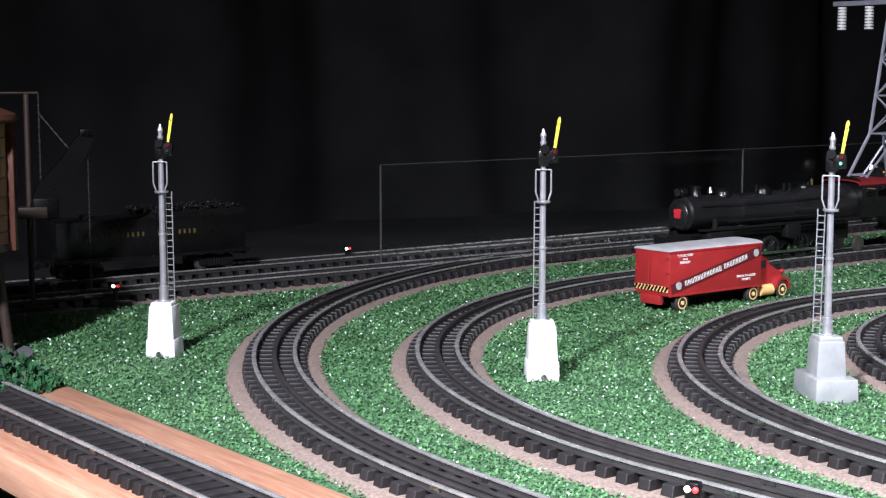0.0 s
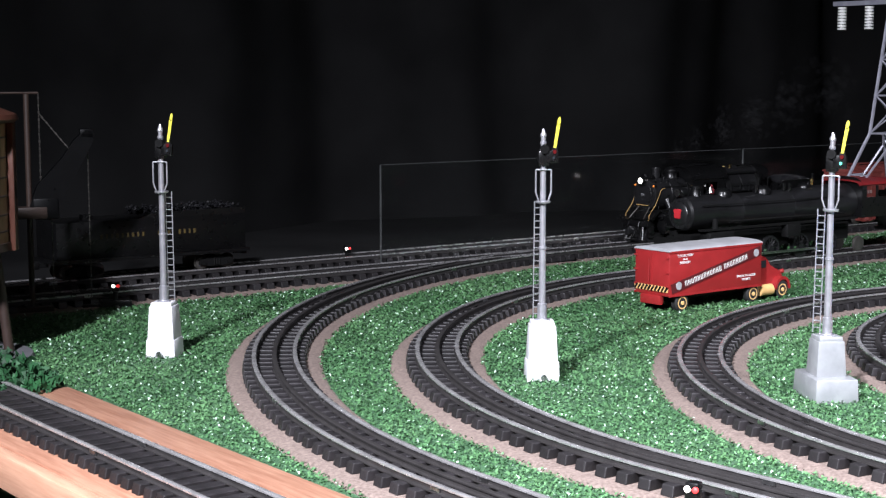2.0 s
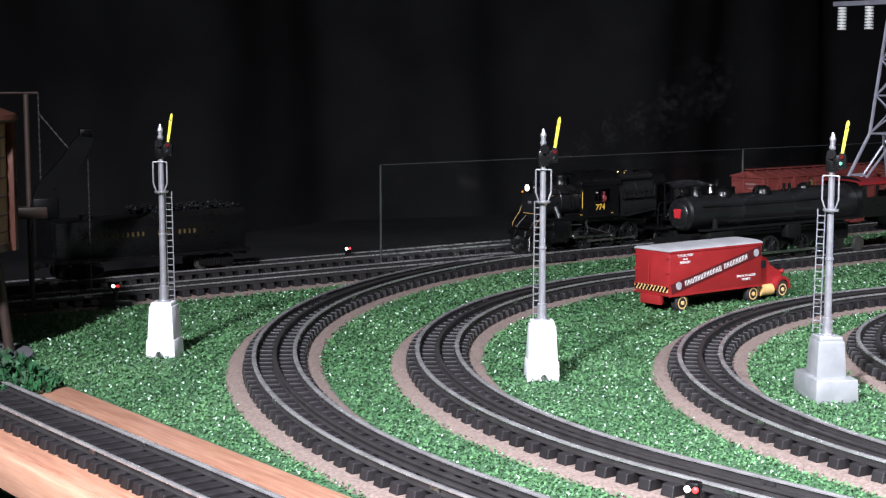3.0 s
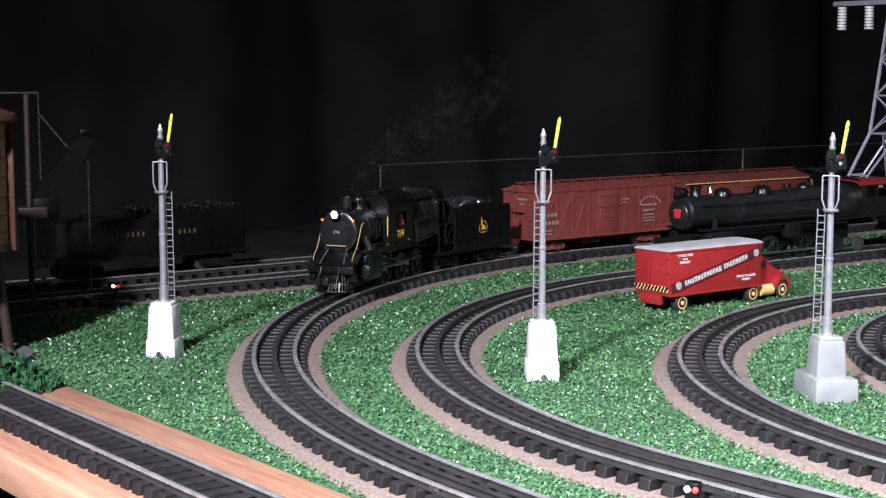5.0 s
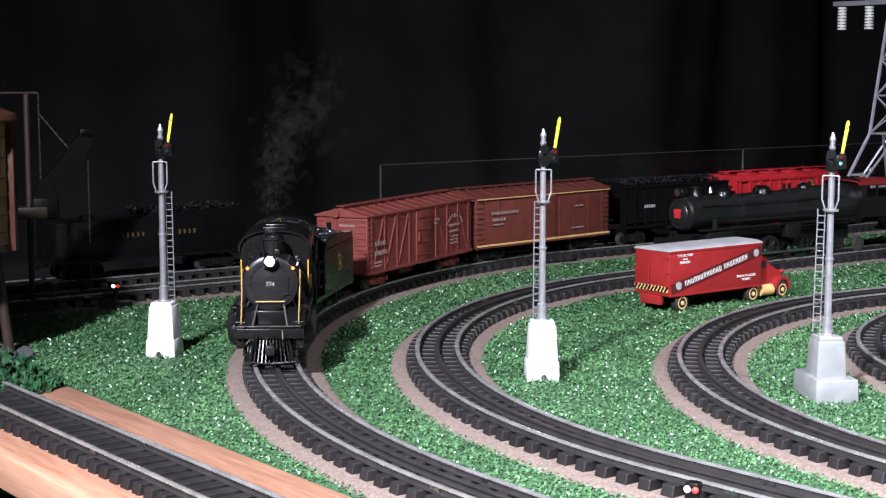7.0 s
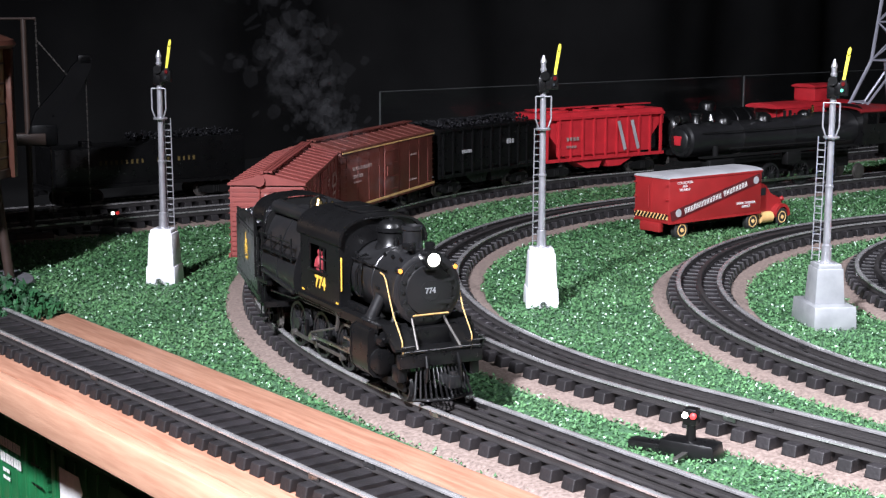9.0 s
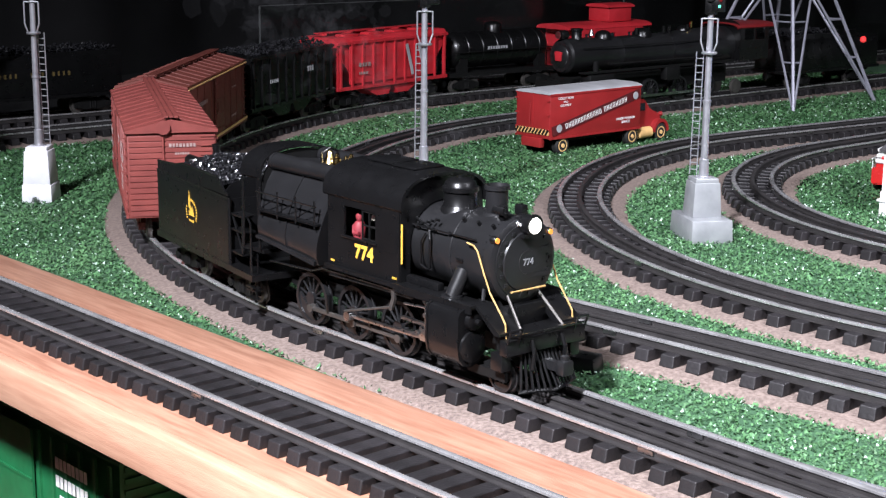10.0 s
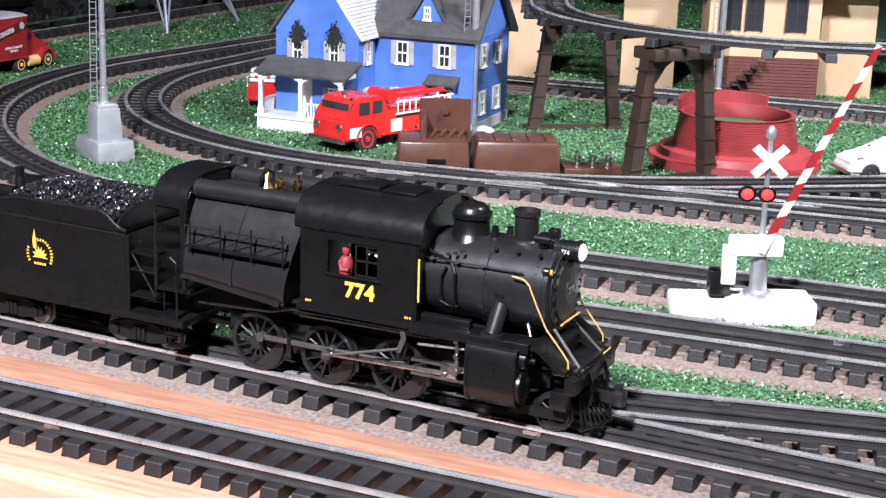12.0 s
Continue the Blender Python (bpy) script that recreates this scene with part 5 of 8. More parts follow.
def caboose(label):
    t = thing("caboose", Matrix.Identity(4), label, "caboose")
    L, hw, z0, z1 = 0.165, 0.0300, 0.020, 0.074
    bm = bmesh.new()
    for s in (-1, 1):
        xs = [-L / 2 + 0.016, -0.050, -0.036, -0.010, 0.010, 0.036, 0.050, L / 2 - 0.016]
        for i in range(0, 8, 2):
            box(bm, (xs[i] + xs[i + 1]) / 2, s * hw, (z0 + z1) / 2, xs[i + 1] - xs[i], 0.0016, z1 - z0)
        for i in range(1, 7, 2):
            box(bm, (xs[i] + xs[i + 1]) / 2, s * hw, z0 + 0.012, xs[i + 1] - xs[i], 0.0016, 0.024)
            box(bm, (xs[i] + xs[i + 1]) / 2, s * hw, z1 - 0.004, xs[i + 1] - xs[i], 0.0016, 0.008)
    for d in (-1, 1):
        box(bm, d * (L / 2 - 0.016), 0, (z0 + z1) / 2, 0.0016, hw * 2, z1 - z0)
    box(bm, 0, 0, z0 - 0.001, L, hw * 2, 0.004)
    body = part("body", bm, M_HOPPER_RED, t)
    for s in (-1, 1):
        for x in (-0.043, 0.0, 0.043):
            part("window", boxes((x, s * (hw - 0.001), 0.055, 0.016, 0.0008, 0.024)), M_WINDOW, body)
            part("window_frame", boxes((x, s * hw, 0.055, 0.0010, 0.0014, 0.022), (x, s * hw, 0.055, 0.014, 0.0014, 0.0010)), M_HOPPER_RED, body)
        bars("lettering", word(-0.030, 0.034, 4, 0.0030, 0.0038) + [(0.062, 0.048, 0.010, 0.030)], pose(0, s * (hw + 0.0012), 0, 90, 0, 0 if s < 0 else 180), M_TRUCK_ROOF, body)
    bm = bmesh.new()
    prism(bm, [(y * 1.05, z) for y, z in arch(hw, z1 - 0.001, z1 + 0.006)], -L / 2 - 0.002, L / 2 + 0.002, "x")
    box(bm, -0.030, 0, z1 + 0.016, 0.046, 0.040, 0.020, bevel=0.001)
    prism(bm, [(y * 0.75, z) for y, z in arch(hw, z1 + 0.026, z1 + 0.031)], -0.057, -0.003, "x")
    part("roof", bm, M_HOPPER_RED, t, "red roof with a raised cupola")
    bm = bmesh.new()
    for d in (-1, 1):
        for y in (-0.028, -0.012, 0.012, 0.028):
            tube(bm, [(d * L / 2, y, z0), (d * L / 2, y, z0 + (0.024 if abs(y) < 0.02 else 0.054))], 0.0007, 6)
        tube(bm, [(d * L / 2, -0.028, z0 + 0.022), (d * L / 2, 0.028, z0 + 0.022)], 0.0007, 6)
        coupler(bm, d * L / 2, d)
    part("platform_railing", bm, M_BLACK_MATT, t)
    for d in (-1, 1):
        bogie(t, d * (L / 2 - 0.034))
    return t


SIZE = 0.930
engine, DRIVERS, RODS = camelback()
resize(engine, SIZE)
TRAIN = [(engine, 0.0, 0.050), (resize(tender(), SIZE), -0.186, 0.043)]
TRAIN += [(boxcar("dark red wooden-sided boxcar with diagonal braces", M_BOX_RED), -0.437, 0.087),
          (boxcar("brown boxcar with yellow-orange stripes along its sides", M_BOX_BROWN, braces=False, trim=M_CREAM, lettering=False), -0.707, 0.087),
          (hopper("black open hopper car heaped with coal", M_BLACK), -0.955, 0.070),
          (hopper("bright red covered hopper car with grey slanting stripes", M_HOPPER_RED, 0.215, True), -1.180, 0.077),
          (tank_car(), -1.400, 0.065),
          (caboose("bright red caboose with a cupola at the train's end"), -1.595, 0.050)]

# the headlight's way along the outer loop, seconds and metres
RUN = [(-0.5, -0.690), (0.0, -0.570), (0.5, -0.448), (1.0, -0.322), (1.5, -0.200), (2.0, -0.086), (2.5, 0.012), (3.0, 0.115), (4.0, 0.325), (5.0, 0.541), (5.5, 0.643), (6.0, 0.740), (6.5, 0.841), (7.4, 0.998),
       (8.3, 1.150), (8.5, 1.188), (9.0, 1.286), (9.5, 1.376), (10.0, 1.466), (10.5, 1.555), (11.0, 1.647), (11.5, 1.740), (12.0, 1.828), (12.5, 1.920)]


def run(t):
    """A smooth curve through RUN."""
    i = max(j for j in range(1, len(RUN) - 2) if RUN[j][0] <= t or j == 1)
    (t0, a), (t1, b), (t2, c), (t3, d) = RUN[i - 1:i + 3]
    u, h = (t - t1) / (t2 - t1), t2 - t1
    m1, m2 = (c - a) / (t2 - t0) * h, (d - b) / (t3 - t1) * h
    return (2 * u ** 3 - 3 * u ** 2 + 1) * b + (u ** 3 - 2 * u ** 2 + u) * m1 + (3 * u ** 2 - 2 * u ** 3) * c + (u ** 3 - u ** 2) * m2


def on_track(line, s, half, z=ZR + 0.0002):
    """The pose of a vehicle whose bogies stand half a length before and behind s."""
    p, q = line.at(s + half)[0], line.at(s - half)[0]
    d = p - q
    return Matrix.Translation((*((p + q) / 2), z)) @ Matrix.Rotation(math.atan2(d.y, d.x), 4, "Z")


# ---- standing stock ----
def tender_locomotive(label, m):
    """A standing steam locomotive with the cab at its rear."""
    t = thing("steam_locomotive", m, label, "locomotive")
    bm = bmesh.new()
    lathe(bm, (-0.110, 0, 0.064), (1, 0, 0), [(0, 0.0235), (0.05, 0.0235), (0.085, 0.0205), (0.087, 0.0213), (0.089, 0.0205), (0.150, 0.0195), (0.152, 0.0203), (0.154, 0.0195), (0.178, 0.0195), (0.180, 0.0205), (0.214, 0.0205), (0.216, 0.0185)], 36)
    part("boiler", bm, M_GREYBLACK, t)
    bm = bmesh.new()
    lathe(bm, (0.105, 0, 0.064), (1, 0, 0), [(0, 0.0185), (0.0015, 0.0182), (0.002, 0.014), (0.003, 0.013), (0.0045, 0.005)], 32)
    for i in range(12):
        a = 2 * math.pi * i / 12
        box(bm, 0.1068, 0.0163 * math.cos(a), 0.064 + 0.0163 * math.sin(a), 0.002, 0.0024, 0.0024)
    part("smokebox_front", bm, M_GREYBLACK, t)
    part("keystone_plate", made(prism, [(-0.0042, 0.059), (0.0042, 0.059), (0.0052, 0.0665), (0.0060, 0.0685), (0.0045, 0.0700), (-0.0045, 0.0700), (-0.0060, 0.0685), (-0.0052, 0.0665)], 0.1085, 0.1102, "x"), M_HOPPER_RED, t, "red shield-shaped plate")
    bm = bmesh.new()
    lathe(bm, (0.088, 0, 0.081), (0, 0, 1), [(0, 0.009), (0.003, 0.0065), (0.012, 0.0062), (0.0125, 0.0075), (0.015, 0.0075)], 20)
    part("chimney", bm, M_BLACK, t)
    for x, r in ((0.055, 0.010), (0.005, 0.011), (-0.050, 0.008)):
        bm = bmesh.new()
        lathe(bm, (x, 0, 0.081), (0, 0, 1), [(0, r * 1.1), (0.006, r), (0.009, r * 0.8), (0.011, r * 0.3)], 20)
        part("dome", bm, M_BLACK, t)
    bm = bmesh.new()
    for x in (-0.02, -0.03, -0.065, 0.03):
        cyl(bm, (x, 0.006, 0.084), (x, 0.006, 0.093), 0.002, seg=8)
    part("safety_valve", bm, M_BLACK, t)
    part("headlamp", made(lathe, (0.098, 0, 0.0895), (1, 0, 0), [(0, 0.003), (0.001, 0.0052), (0.011, 0.0056), (0.012, 0.005)], 16), M_BLACK, t)
    part("lens", made(cyl, (0.110, 0, 0.0895), (0.1108, 0, 0.0895), 0.0046, seg=16), M_STEEL, t)
    part("bell", made(lathe, (0.070, 0, 0.0865), (0, 0, 1), [(0, 0.004), (0.003, 0.003), (0.007, 0.0015)], 12), M_STEEL, t)
    part("whistle", made(lathe, (-0.058, 0.004, 0.0885), (0, 0, 1), [(0, 0.002), (0.008, 0.002), (0.009, 0.001)], 10), M_BRASS, t)
    bm = bmesh.new()
    for s in (-1, 1):
        box(bm, 0.0, s * 0.0265, 0.0455, 0.200, 0.010, 0.0018)
        tube(bm, [(0.095, s * 0.0215, 0.074), (-0.085, s * 0.0235, 0.074)], 0.0006, 6)
        tube(bm, [(0.062, s * 0.0225, 0.053), (-0.085, s * 0.026, 0.053)], 0.0014, 6)
        cyl(bm, (0.078, s * 0.020, 0.056), (0.084, s * 0.028, 0.044), 0.003, seg=10)
        cyl(bm, (0.065, s * 0.027, 0.025), (0.098, s * 0.027, 0.025), 0.0105, seg=18)
        box(bm, 0.080, s * 0.026, 0.037, 0.030, 0.018, 0.012, bevel=0.002)
        box(bm, -0.012, s * 0.0285, 0.037, 0.018, 0.010, 0.016, bevel=0.001)
    box(bm, 0.0, 0, 0.028, 0.215, 0.016, 0.022)
    box(bm, 0.114, 0, 0.030, 0.006, 0.056, 0.009)
    coupler(bm, 0.116, 1)
    for i in range(11):
        y = -0.019 + i * 0.0038
        tube(bm, [(0.115, y * 0.8, 0.026), (0.131 - abs(y) * 0.4, y, 0.005)], 0.0009, 6)
    part("running_gear", bm, M_BLACK_MATT, t)
    bm = bmesh.new()
    for s in (-1, 1):
        box(bm, -0.128, s * 0.030, 0.058, 0.042, 0.0012, 0.026)
        box(bm, -0.146, s * 0.030, 0.078, 0.006, 0.0012, 0.016)
        box(bm, -0.110, s * 0.030, 0.078, 0.006, 0.0012, 0.016)
        box(bm, -0.128, s * 0.030, 0.078, 0.003, 0.0012, 0.016)
    part("cab_roof", made(shell, arch(0.032, 0.087, 0.093), 0.0014, -0.158, -0.102), mat("dark_red_roof", (0.20, 0.010, 0.012), 0.5, scale=60), t, "red cab roof")
    prism(bm, [(0.030, 0.045)] + arch(0.030, 0.085, 0.097) + [(-0.030, 0.045)], -0.1075, -0.1065, "x")
    part("cab", bm, M_BLACK, t)
    for s in (-1, 1):
        for x in (0.045, 0.006, -0.033, -0.072):
            spoked("driving_wheel", t, x, s * 0.0172, 0.0150, 0.0150, 14)
        part("coupling_rod", boxes((-0.013, s * 0.0225, 0.0105, 0.122, 0.002, 0.003)), M_STEEL, t)
    for s in (-1, 1):
        part("pilot_wheel", made(wheel, 0.098, s * 0.017, 0.0085, 0.0085), M_DULL, t)
        part("trailing_wheel", made(wheel, -0.115, s * 0.017, 0.0095, 0.0095), M_DULL, t)
    # the long wheelbase: lengthwise parts are stretched, round ones moved
    for o in list(t.children):
        k = 1.38
        if o.name.split(".")[0] in ("boiler", "running_gear", "coupling_rod", "cab_roof", "cab"):
            o.data.transform(Matrix.Diagonal((k, 1, 1, 1)))
        elif abs(o.location.x) > 0.001:
            o.location.x *= k
        else:
            xs = [v.co.x for v in o.data.vertices]
            o.data.transform(Matrix.Translation(((k - 1) * (min(xs) + max(xs)) / 2, 0, 0)))
    return t


def tender_car(label, m, L=0.20, letters=0):
    t = thing("tender", m, label, "tender")
    bm = bmesh.new()
    box(bm, 0, 0, 0.0445, L, 0.060, 0.042, bevel=0.0008)
    box(bm, 0, 0, 0.0215, L + 0.01, 0.062, 0.004)
    for s in (-1, 1):
        prism(bm, [(-0.02, 0.065), (L / 2, 0.065), (L / 2, 0.072), (0.0, 0.072)], s * 0.029 - 0.0007, s * 0.029 + 0.0007, "y")
    for d in (-1, 1):
        coupler(bm, d * L / 2, d)
    box(bm, -0.07, 0, 0.068, 0.012, 0.012, 0.006, bevel=0.001)
    part("tank", bm, M_BLACK, t)
    rnd = random.Random(9)
    bm = bmesh.new()
    for _ in range(500):
        c, r = Vector((rnd.uniform(-0.01, L / 2 - 0.004), rnd.uniform(-0.027, 0.027), rnd.uniform(0.069, 0.0765))), rnd.uniform(0.0014, 0.003)
        v = [bm.verts.new(c + Vector(p) * r * rnd.uniform(0.6, 1.1)) for p in ((1, 0, 0), (-1, 0, 0), (0, 1, 0), (0, -1, 0), (0, 0, 1), (0, 0, -1))]
        for f in ((0, 2, 4), (2, 1, 4), (1, 3, 4), (3, 0, 4), (2, 0, 5), (1, 2, 5), (3, 1, 5), (0, 3, 5)):
            bm.faces.new([v[i] for i in f])
    tagged(part("coal", bm, M_COAL, t, "black coal load"), kind="stuff")
    if letters:
        bars("lettering", word(-0.066, 0.048, 9, 0.0030, 0.0050, 1.1) + word(0.004, 0.048, 3, 0.0030, 0.0050, 1.1) + word(0.030, 0.048, 4, 0.0030, 0.0050, 1.1), pose(0, 0.0304, 0, 90, 0, 180), M_GOLD_SHADED, t, "gold lettering coloured dim for shade")
        bars("lettering", word(-0.066, 0.048, 9, 0.0030, 0.0050, 1.1) + word(0.004, 0.048, 3, 0.0030, 0.0050, 1.1) + word(0.030, 0.048, 4, 0.0030, 0.0050, 1.1), pose(0, -0.0304, 0, 90, 0, 0), M_GOLD_SHADED, t, "gold lettering coloured dim for shade")
    for x in (-L / 2 + 0.035, L / 2 - 0.035):
        bogie(t, x)
    return t


tender_locomotive("standing black steam locomotive with a red shield plate", on_track(T2, -0.190, 0.08))
tender_car("black tender coupled behind the standing locomotive", on_track(T2, -0.545, 0.06))

# ---- vehicles and buildings on the table ----
def tyre_wheel(t, x, y, r, w, rim):
    s = 1 if y > 0 else -1
    bm = bmesh.new()
    lathe(bm, (x, y - s * w / 2, r), (0, s, 0), [(0, r * 0.86), (w * 0.15, r), (w * 0.85, r), (w, r * 0.86), (w * 1.0, r * 0.62)], 24)
    ty = part("wheel", bm, M_RUBBER, t, "black rubber tyre")
    bm = bmesh.new()
    lathe(bm, (x, y + s * w * 0.35, r), (0, s, 0), [(0, r * 0.66), (w * 0.16, r * 0.66), (w * 0.18, r * 0.55), (w * 0.02, r * 0.45), (w * 0.03, r * 0.25), (w * 0.3, r * 0.2), (w * 0.32, r * 0.05)], 20)
    part("rim", bm, rim, ty)


def delivery_truck():
    """A 1930s tractor and box trailer: x forward."""
    # the tail's lower corner and the heading
    m = pose(0.2163, 1.566, 0.0, 0, 0, 37.0) @ Matrix.Scale(1.07, 4)
    t = thing("delivery_truck", m, "red delivery truck with a silver-roofed box trailer on the turf", "truck")
    L, hw, z0, z1 = 0.131, 0.0235, 0.0165, 0.0605
    bm = bmesh.new()
    box(bm, L / 2, 0, (z0 + z1) / 2, L, hw * 2, z1 - z0, bevel=0.0015)
    box(bm, 0.0005, 0, z0 - 0.004, 0.006, 0.026, 0.009, bevel=0.0005)
    for s in (-1, 1):
        box(bm, L / 2, s * hw, z0 + 0.001, L, 0.0012, 0.002)
        box(bm, L / 2, s * hw, z1 - 0.001, L, 0.0012, 0.002)
    box(bm, -0.0004, 0, (z0 + z1) / 2 + 0.003, 0.0010, 0.0008, z1 - z0 - 0.012)
    body = part("trailer_body", bm, M_RED_TRUCK, t, "red box body")
    bm = bmesh.new()
    prism(bm, [(y * 1.02, z) for y, z in arch(hw, z1 - 0.0005, z1 + 0.0028)], -0.0008, L + 0.0008, "x")
    part("trailer_roof", bm, M_TRUCK_ROOF, t, "silver roof")
    bm = bmesh.new()
    for s in (-1, 1):
        for z in (0.026, 0.040, 0.054):
            box(bm, -0.0006, s * (hw - 0.002), z, 0.0014, 0.003, 0.0016)
    tube(bm, [(-0.001, 0.003, 0.030), (-0.001, 0.003, 0.052)], 0.0005, 6)
    part("door_hinge", bm, M_RED_TRUCK, body)
    part("warning_band", boxes((-0.0006, 0, 0.0235, 0.0008, hw * 2 - 0.002, 0.0052)), M_CREAM, body, "cream band under black slanting bars")
    bm = bmesh.new()
    for i in range(10):
        box(bm, 0, 0, 0, 0.0008, 0.0021, 0.0062, Matrix.Translation((-0.0010, -0.0205 + i * 0.00455, 0.0235)) @ Matrix.Rotation(radians(38), 4, "X"))
    part("warning_bar", bm, M_BLACK, body)
    for s in (-1, 1):
        mm = pose(0, s * (hw + 0.0004), 0, 90, 0, 0 if s < 0 else 180)
        k = 1 if s < 0 else -1
        off = 0 if s < 0 else L
        bm = bmesh.new()
        q = Matrix.Translation((L / 2, s * (hw + 0.0005), 0.0385)) @ Matrix.Rotation(-radians(13) * (1 if s < 0 else -1), 4, "Y")
        box(bm, 0, 0, 0, L * 0.98, 0.0006, 0.0095, q)
        band = part("name_band", bm, M_RED_BAND, body, "dark slanting band")
        rows = []
        for x0, count in ((-0.0455, 12), (0.0100, 8)):
            for i in range(count):
                x = x0 + i * 0.0044
                rows += [(x, 0, 0.0007, 0.0050), (x + 0.0021, 0, 0.0007, 0.0050), (x + 0.00105, (0.0022, 0, -0.0022)[i % 3], 0.0021, 0.0007)]
        b = bars("name", rows, q @ pose(0, s * 0.0006, 0, 90, 0, 0 if s < 0 else 180), M_WHITE, body, "white lettering along the band")
        for dx in (-0.053, 0.056):
            part("roundel", made(lathe, (L / 2 + dx * k * 1.0, s * (hw + 0.0006), 0.0385 + dx * k * 0.222 * (1 if s < 0 else -1)), (0, s, 0), [(0, 0.0040), (0.0004, 0.0038)], 16), M_TRUCK_ROOF, body)
        for txt, x, z, sz in (("COLLECTION", 0.021, 0.0555, 0.0034), ("AND", 0.021, 0.0520, 0.0030), ("DELIVERY", 0.021, 0.0487, 0.0034), ("DOOR TO DOOR", 0.108, 0.0290, 0.0034), ("SERVICE", 0.108, 0.0255, 0.0034)):
            writing("lettering", txt, sz, pose(x if s < 0 else L - x, s * (hw + 0.0004), z, 90, 0, 0 if s < 0 else 180), M_WHITE, body)
    bm = bmesh.new()
    box(bm, L / 2, 0, 0.0135, L - 0.01, 0.020, 0.005)
    box(bm, L + 0.014, 0, 0.0115, 0.068, 0.016, 0.005)
    cyl(bm, (0.020, -0.020, 0.0095), (0.020, 0.020, 0.0095), 0.002, seg=8)
    part("chassis", bm, M_BLACK_MATT, t)
    bm = bmesh.new()
    prism(bm, [(L + 0.002, 0.013), (L + 0.002, 0.0420), (L + 0.006, 0.0445), (L + 0.019, 0.0440), (L + 0.022, 0.0410), (L + 0.0235, 0.0325), (L + 0.040, 0.0295), (L + 0.0445, 0.0240), (L + 0.0450, 0.0130)], -0.0135, 0.0135, "y")
    bmesh.ops.bevel(bm, geom=bm.edges[:], offset=0.0020, segments=2, affect="EDGES")
    cab = part("cab", bm, M_RED_TRUCK, t, "rounded red tractor cab and bonnet")
    for s in (-1, 1):
        part("cab_window", boxes((L + 0.013, s * 0.0137, 0.0365, 0.009, 0.0005, 0.0075)), M_WINDOW, cab)
        bm = bmesh.new()
        pts = [(L + 0.0370 + 0.0115 * math.cos(a), 0.0105 + 0.0125 * math.sin(a)) for a in [math.pi * i / 10 for i in range(11)]]
        inner = [(L + 0.0370 + 0.0093 * math.cos(a), 0.0095 + 0.0102 * math.sin(a)) for a in [math.pi * i / 10 for i in range(11)]]
        prism(bm, pts + inner[::-1], s * 0.0125, s * 0.0205, "y")
        box(bm, L + 0.018, s * 0.0170, 0.0110, 0.020, 0.007, 0.0015)
        part("mudguard", bm, M_RED_TRUCK, cab)
        cyl_bm = bmesh.new()
        cyl(cyl_bm, (L + 0.004, s * 0.0165, 0.0105), (L + 0.022, s * 0.0165, 0.0105), 0.0058, seg=16)
        part("fuel_tank", cyl_bm, M_CREAM, t, "cream fuel tank")
        part("headlamp", made(lathe, (L + 0.0430, s * 0.0100, 0.0265), (1, 0, 0), [(0, 0.001), (0.002, 0.0024), (0.004, 0.0026)], 12), M_RED_TRUCK, cab)
        tyre_wheel(t, 0.020, s * 0.0185, 0.0092, 0.0070, M_CREAM)
        tyre_wheel(t, L - 0.010, s * 0.0185, 0.0092, 0.0070, M_CREAM)
        tyre_wheel(t, L + 0.037, s * 0.0170, 0.0092, 0.0055, M_CREAM)
    part("windscreen", boxes((L + 0.0226, 0, 0.0368, 0.0006, 0.020, 0.0065)), M_WINDOW, cab)


delivery_truck()

M_BLUE = mat("bright_blue_clapboard", (0.085, 0.195, 0.56), 0.5, colour2=(0.065, 0.155, 0.47), scale=40, bump=0.1)
M_SHINGLE = mat("charcoal_shingle", (0.055, 0.053, 0.055), 0.8, colour2=(0.035, 0.034, 0.035), scale=120, bump=0.4)
M_STRIPE_ROOF = mat("pale_shingle", (0.62, 0.62, 0.63), 0.7, colour2=(0.45, 0.45, 0.47), scale=90)
M_SHUTTER = mat("grey_shutter", (0.42, 0.42, 0.43), 0.6, scale=90)
M_SOOT = mat("soot", (0.012, 0.012, 0.013), 0.95, scale=80)
M_BROWN = mat("brown_moulded_plastic", (0.085, 0.033, 0.022), 0.35, colour2=(0.06, 0.023, 0.016), scale=60, bump=0.1)
M_TRESTLE = mat("dark_brown_plastic", (0.040, 0.024, 0.019), 0.5, colour2=(0.028, 0.017, 0.013), scale=60, bump=0.15)
M_TAN = mat("tan_card", (0.62, 0.44, 0.28), 0.7, colour2=(0.52, 0.35, 0.21), scale=20, bump=0.1)
M_RED_TANK = mat("tank_red", (0.27, 0.030, 0.034), 0.50, colour2=(0.21, 0.024, 0.026), scale=60)
M_LATTICE = mat("galvanised_lattice", (0.36, 0.36, 0.42), 0.45, 0.4, colour2=(0.26, 0.26, 0.31), scale=80)
M_GREEN_CAR = mat("boxcar_green", (0.015, 0.155, 0.055), 0.45, colour2=(0.011, 0.12, 0.042), scale=60)


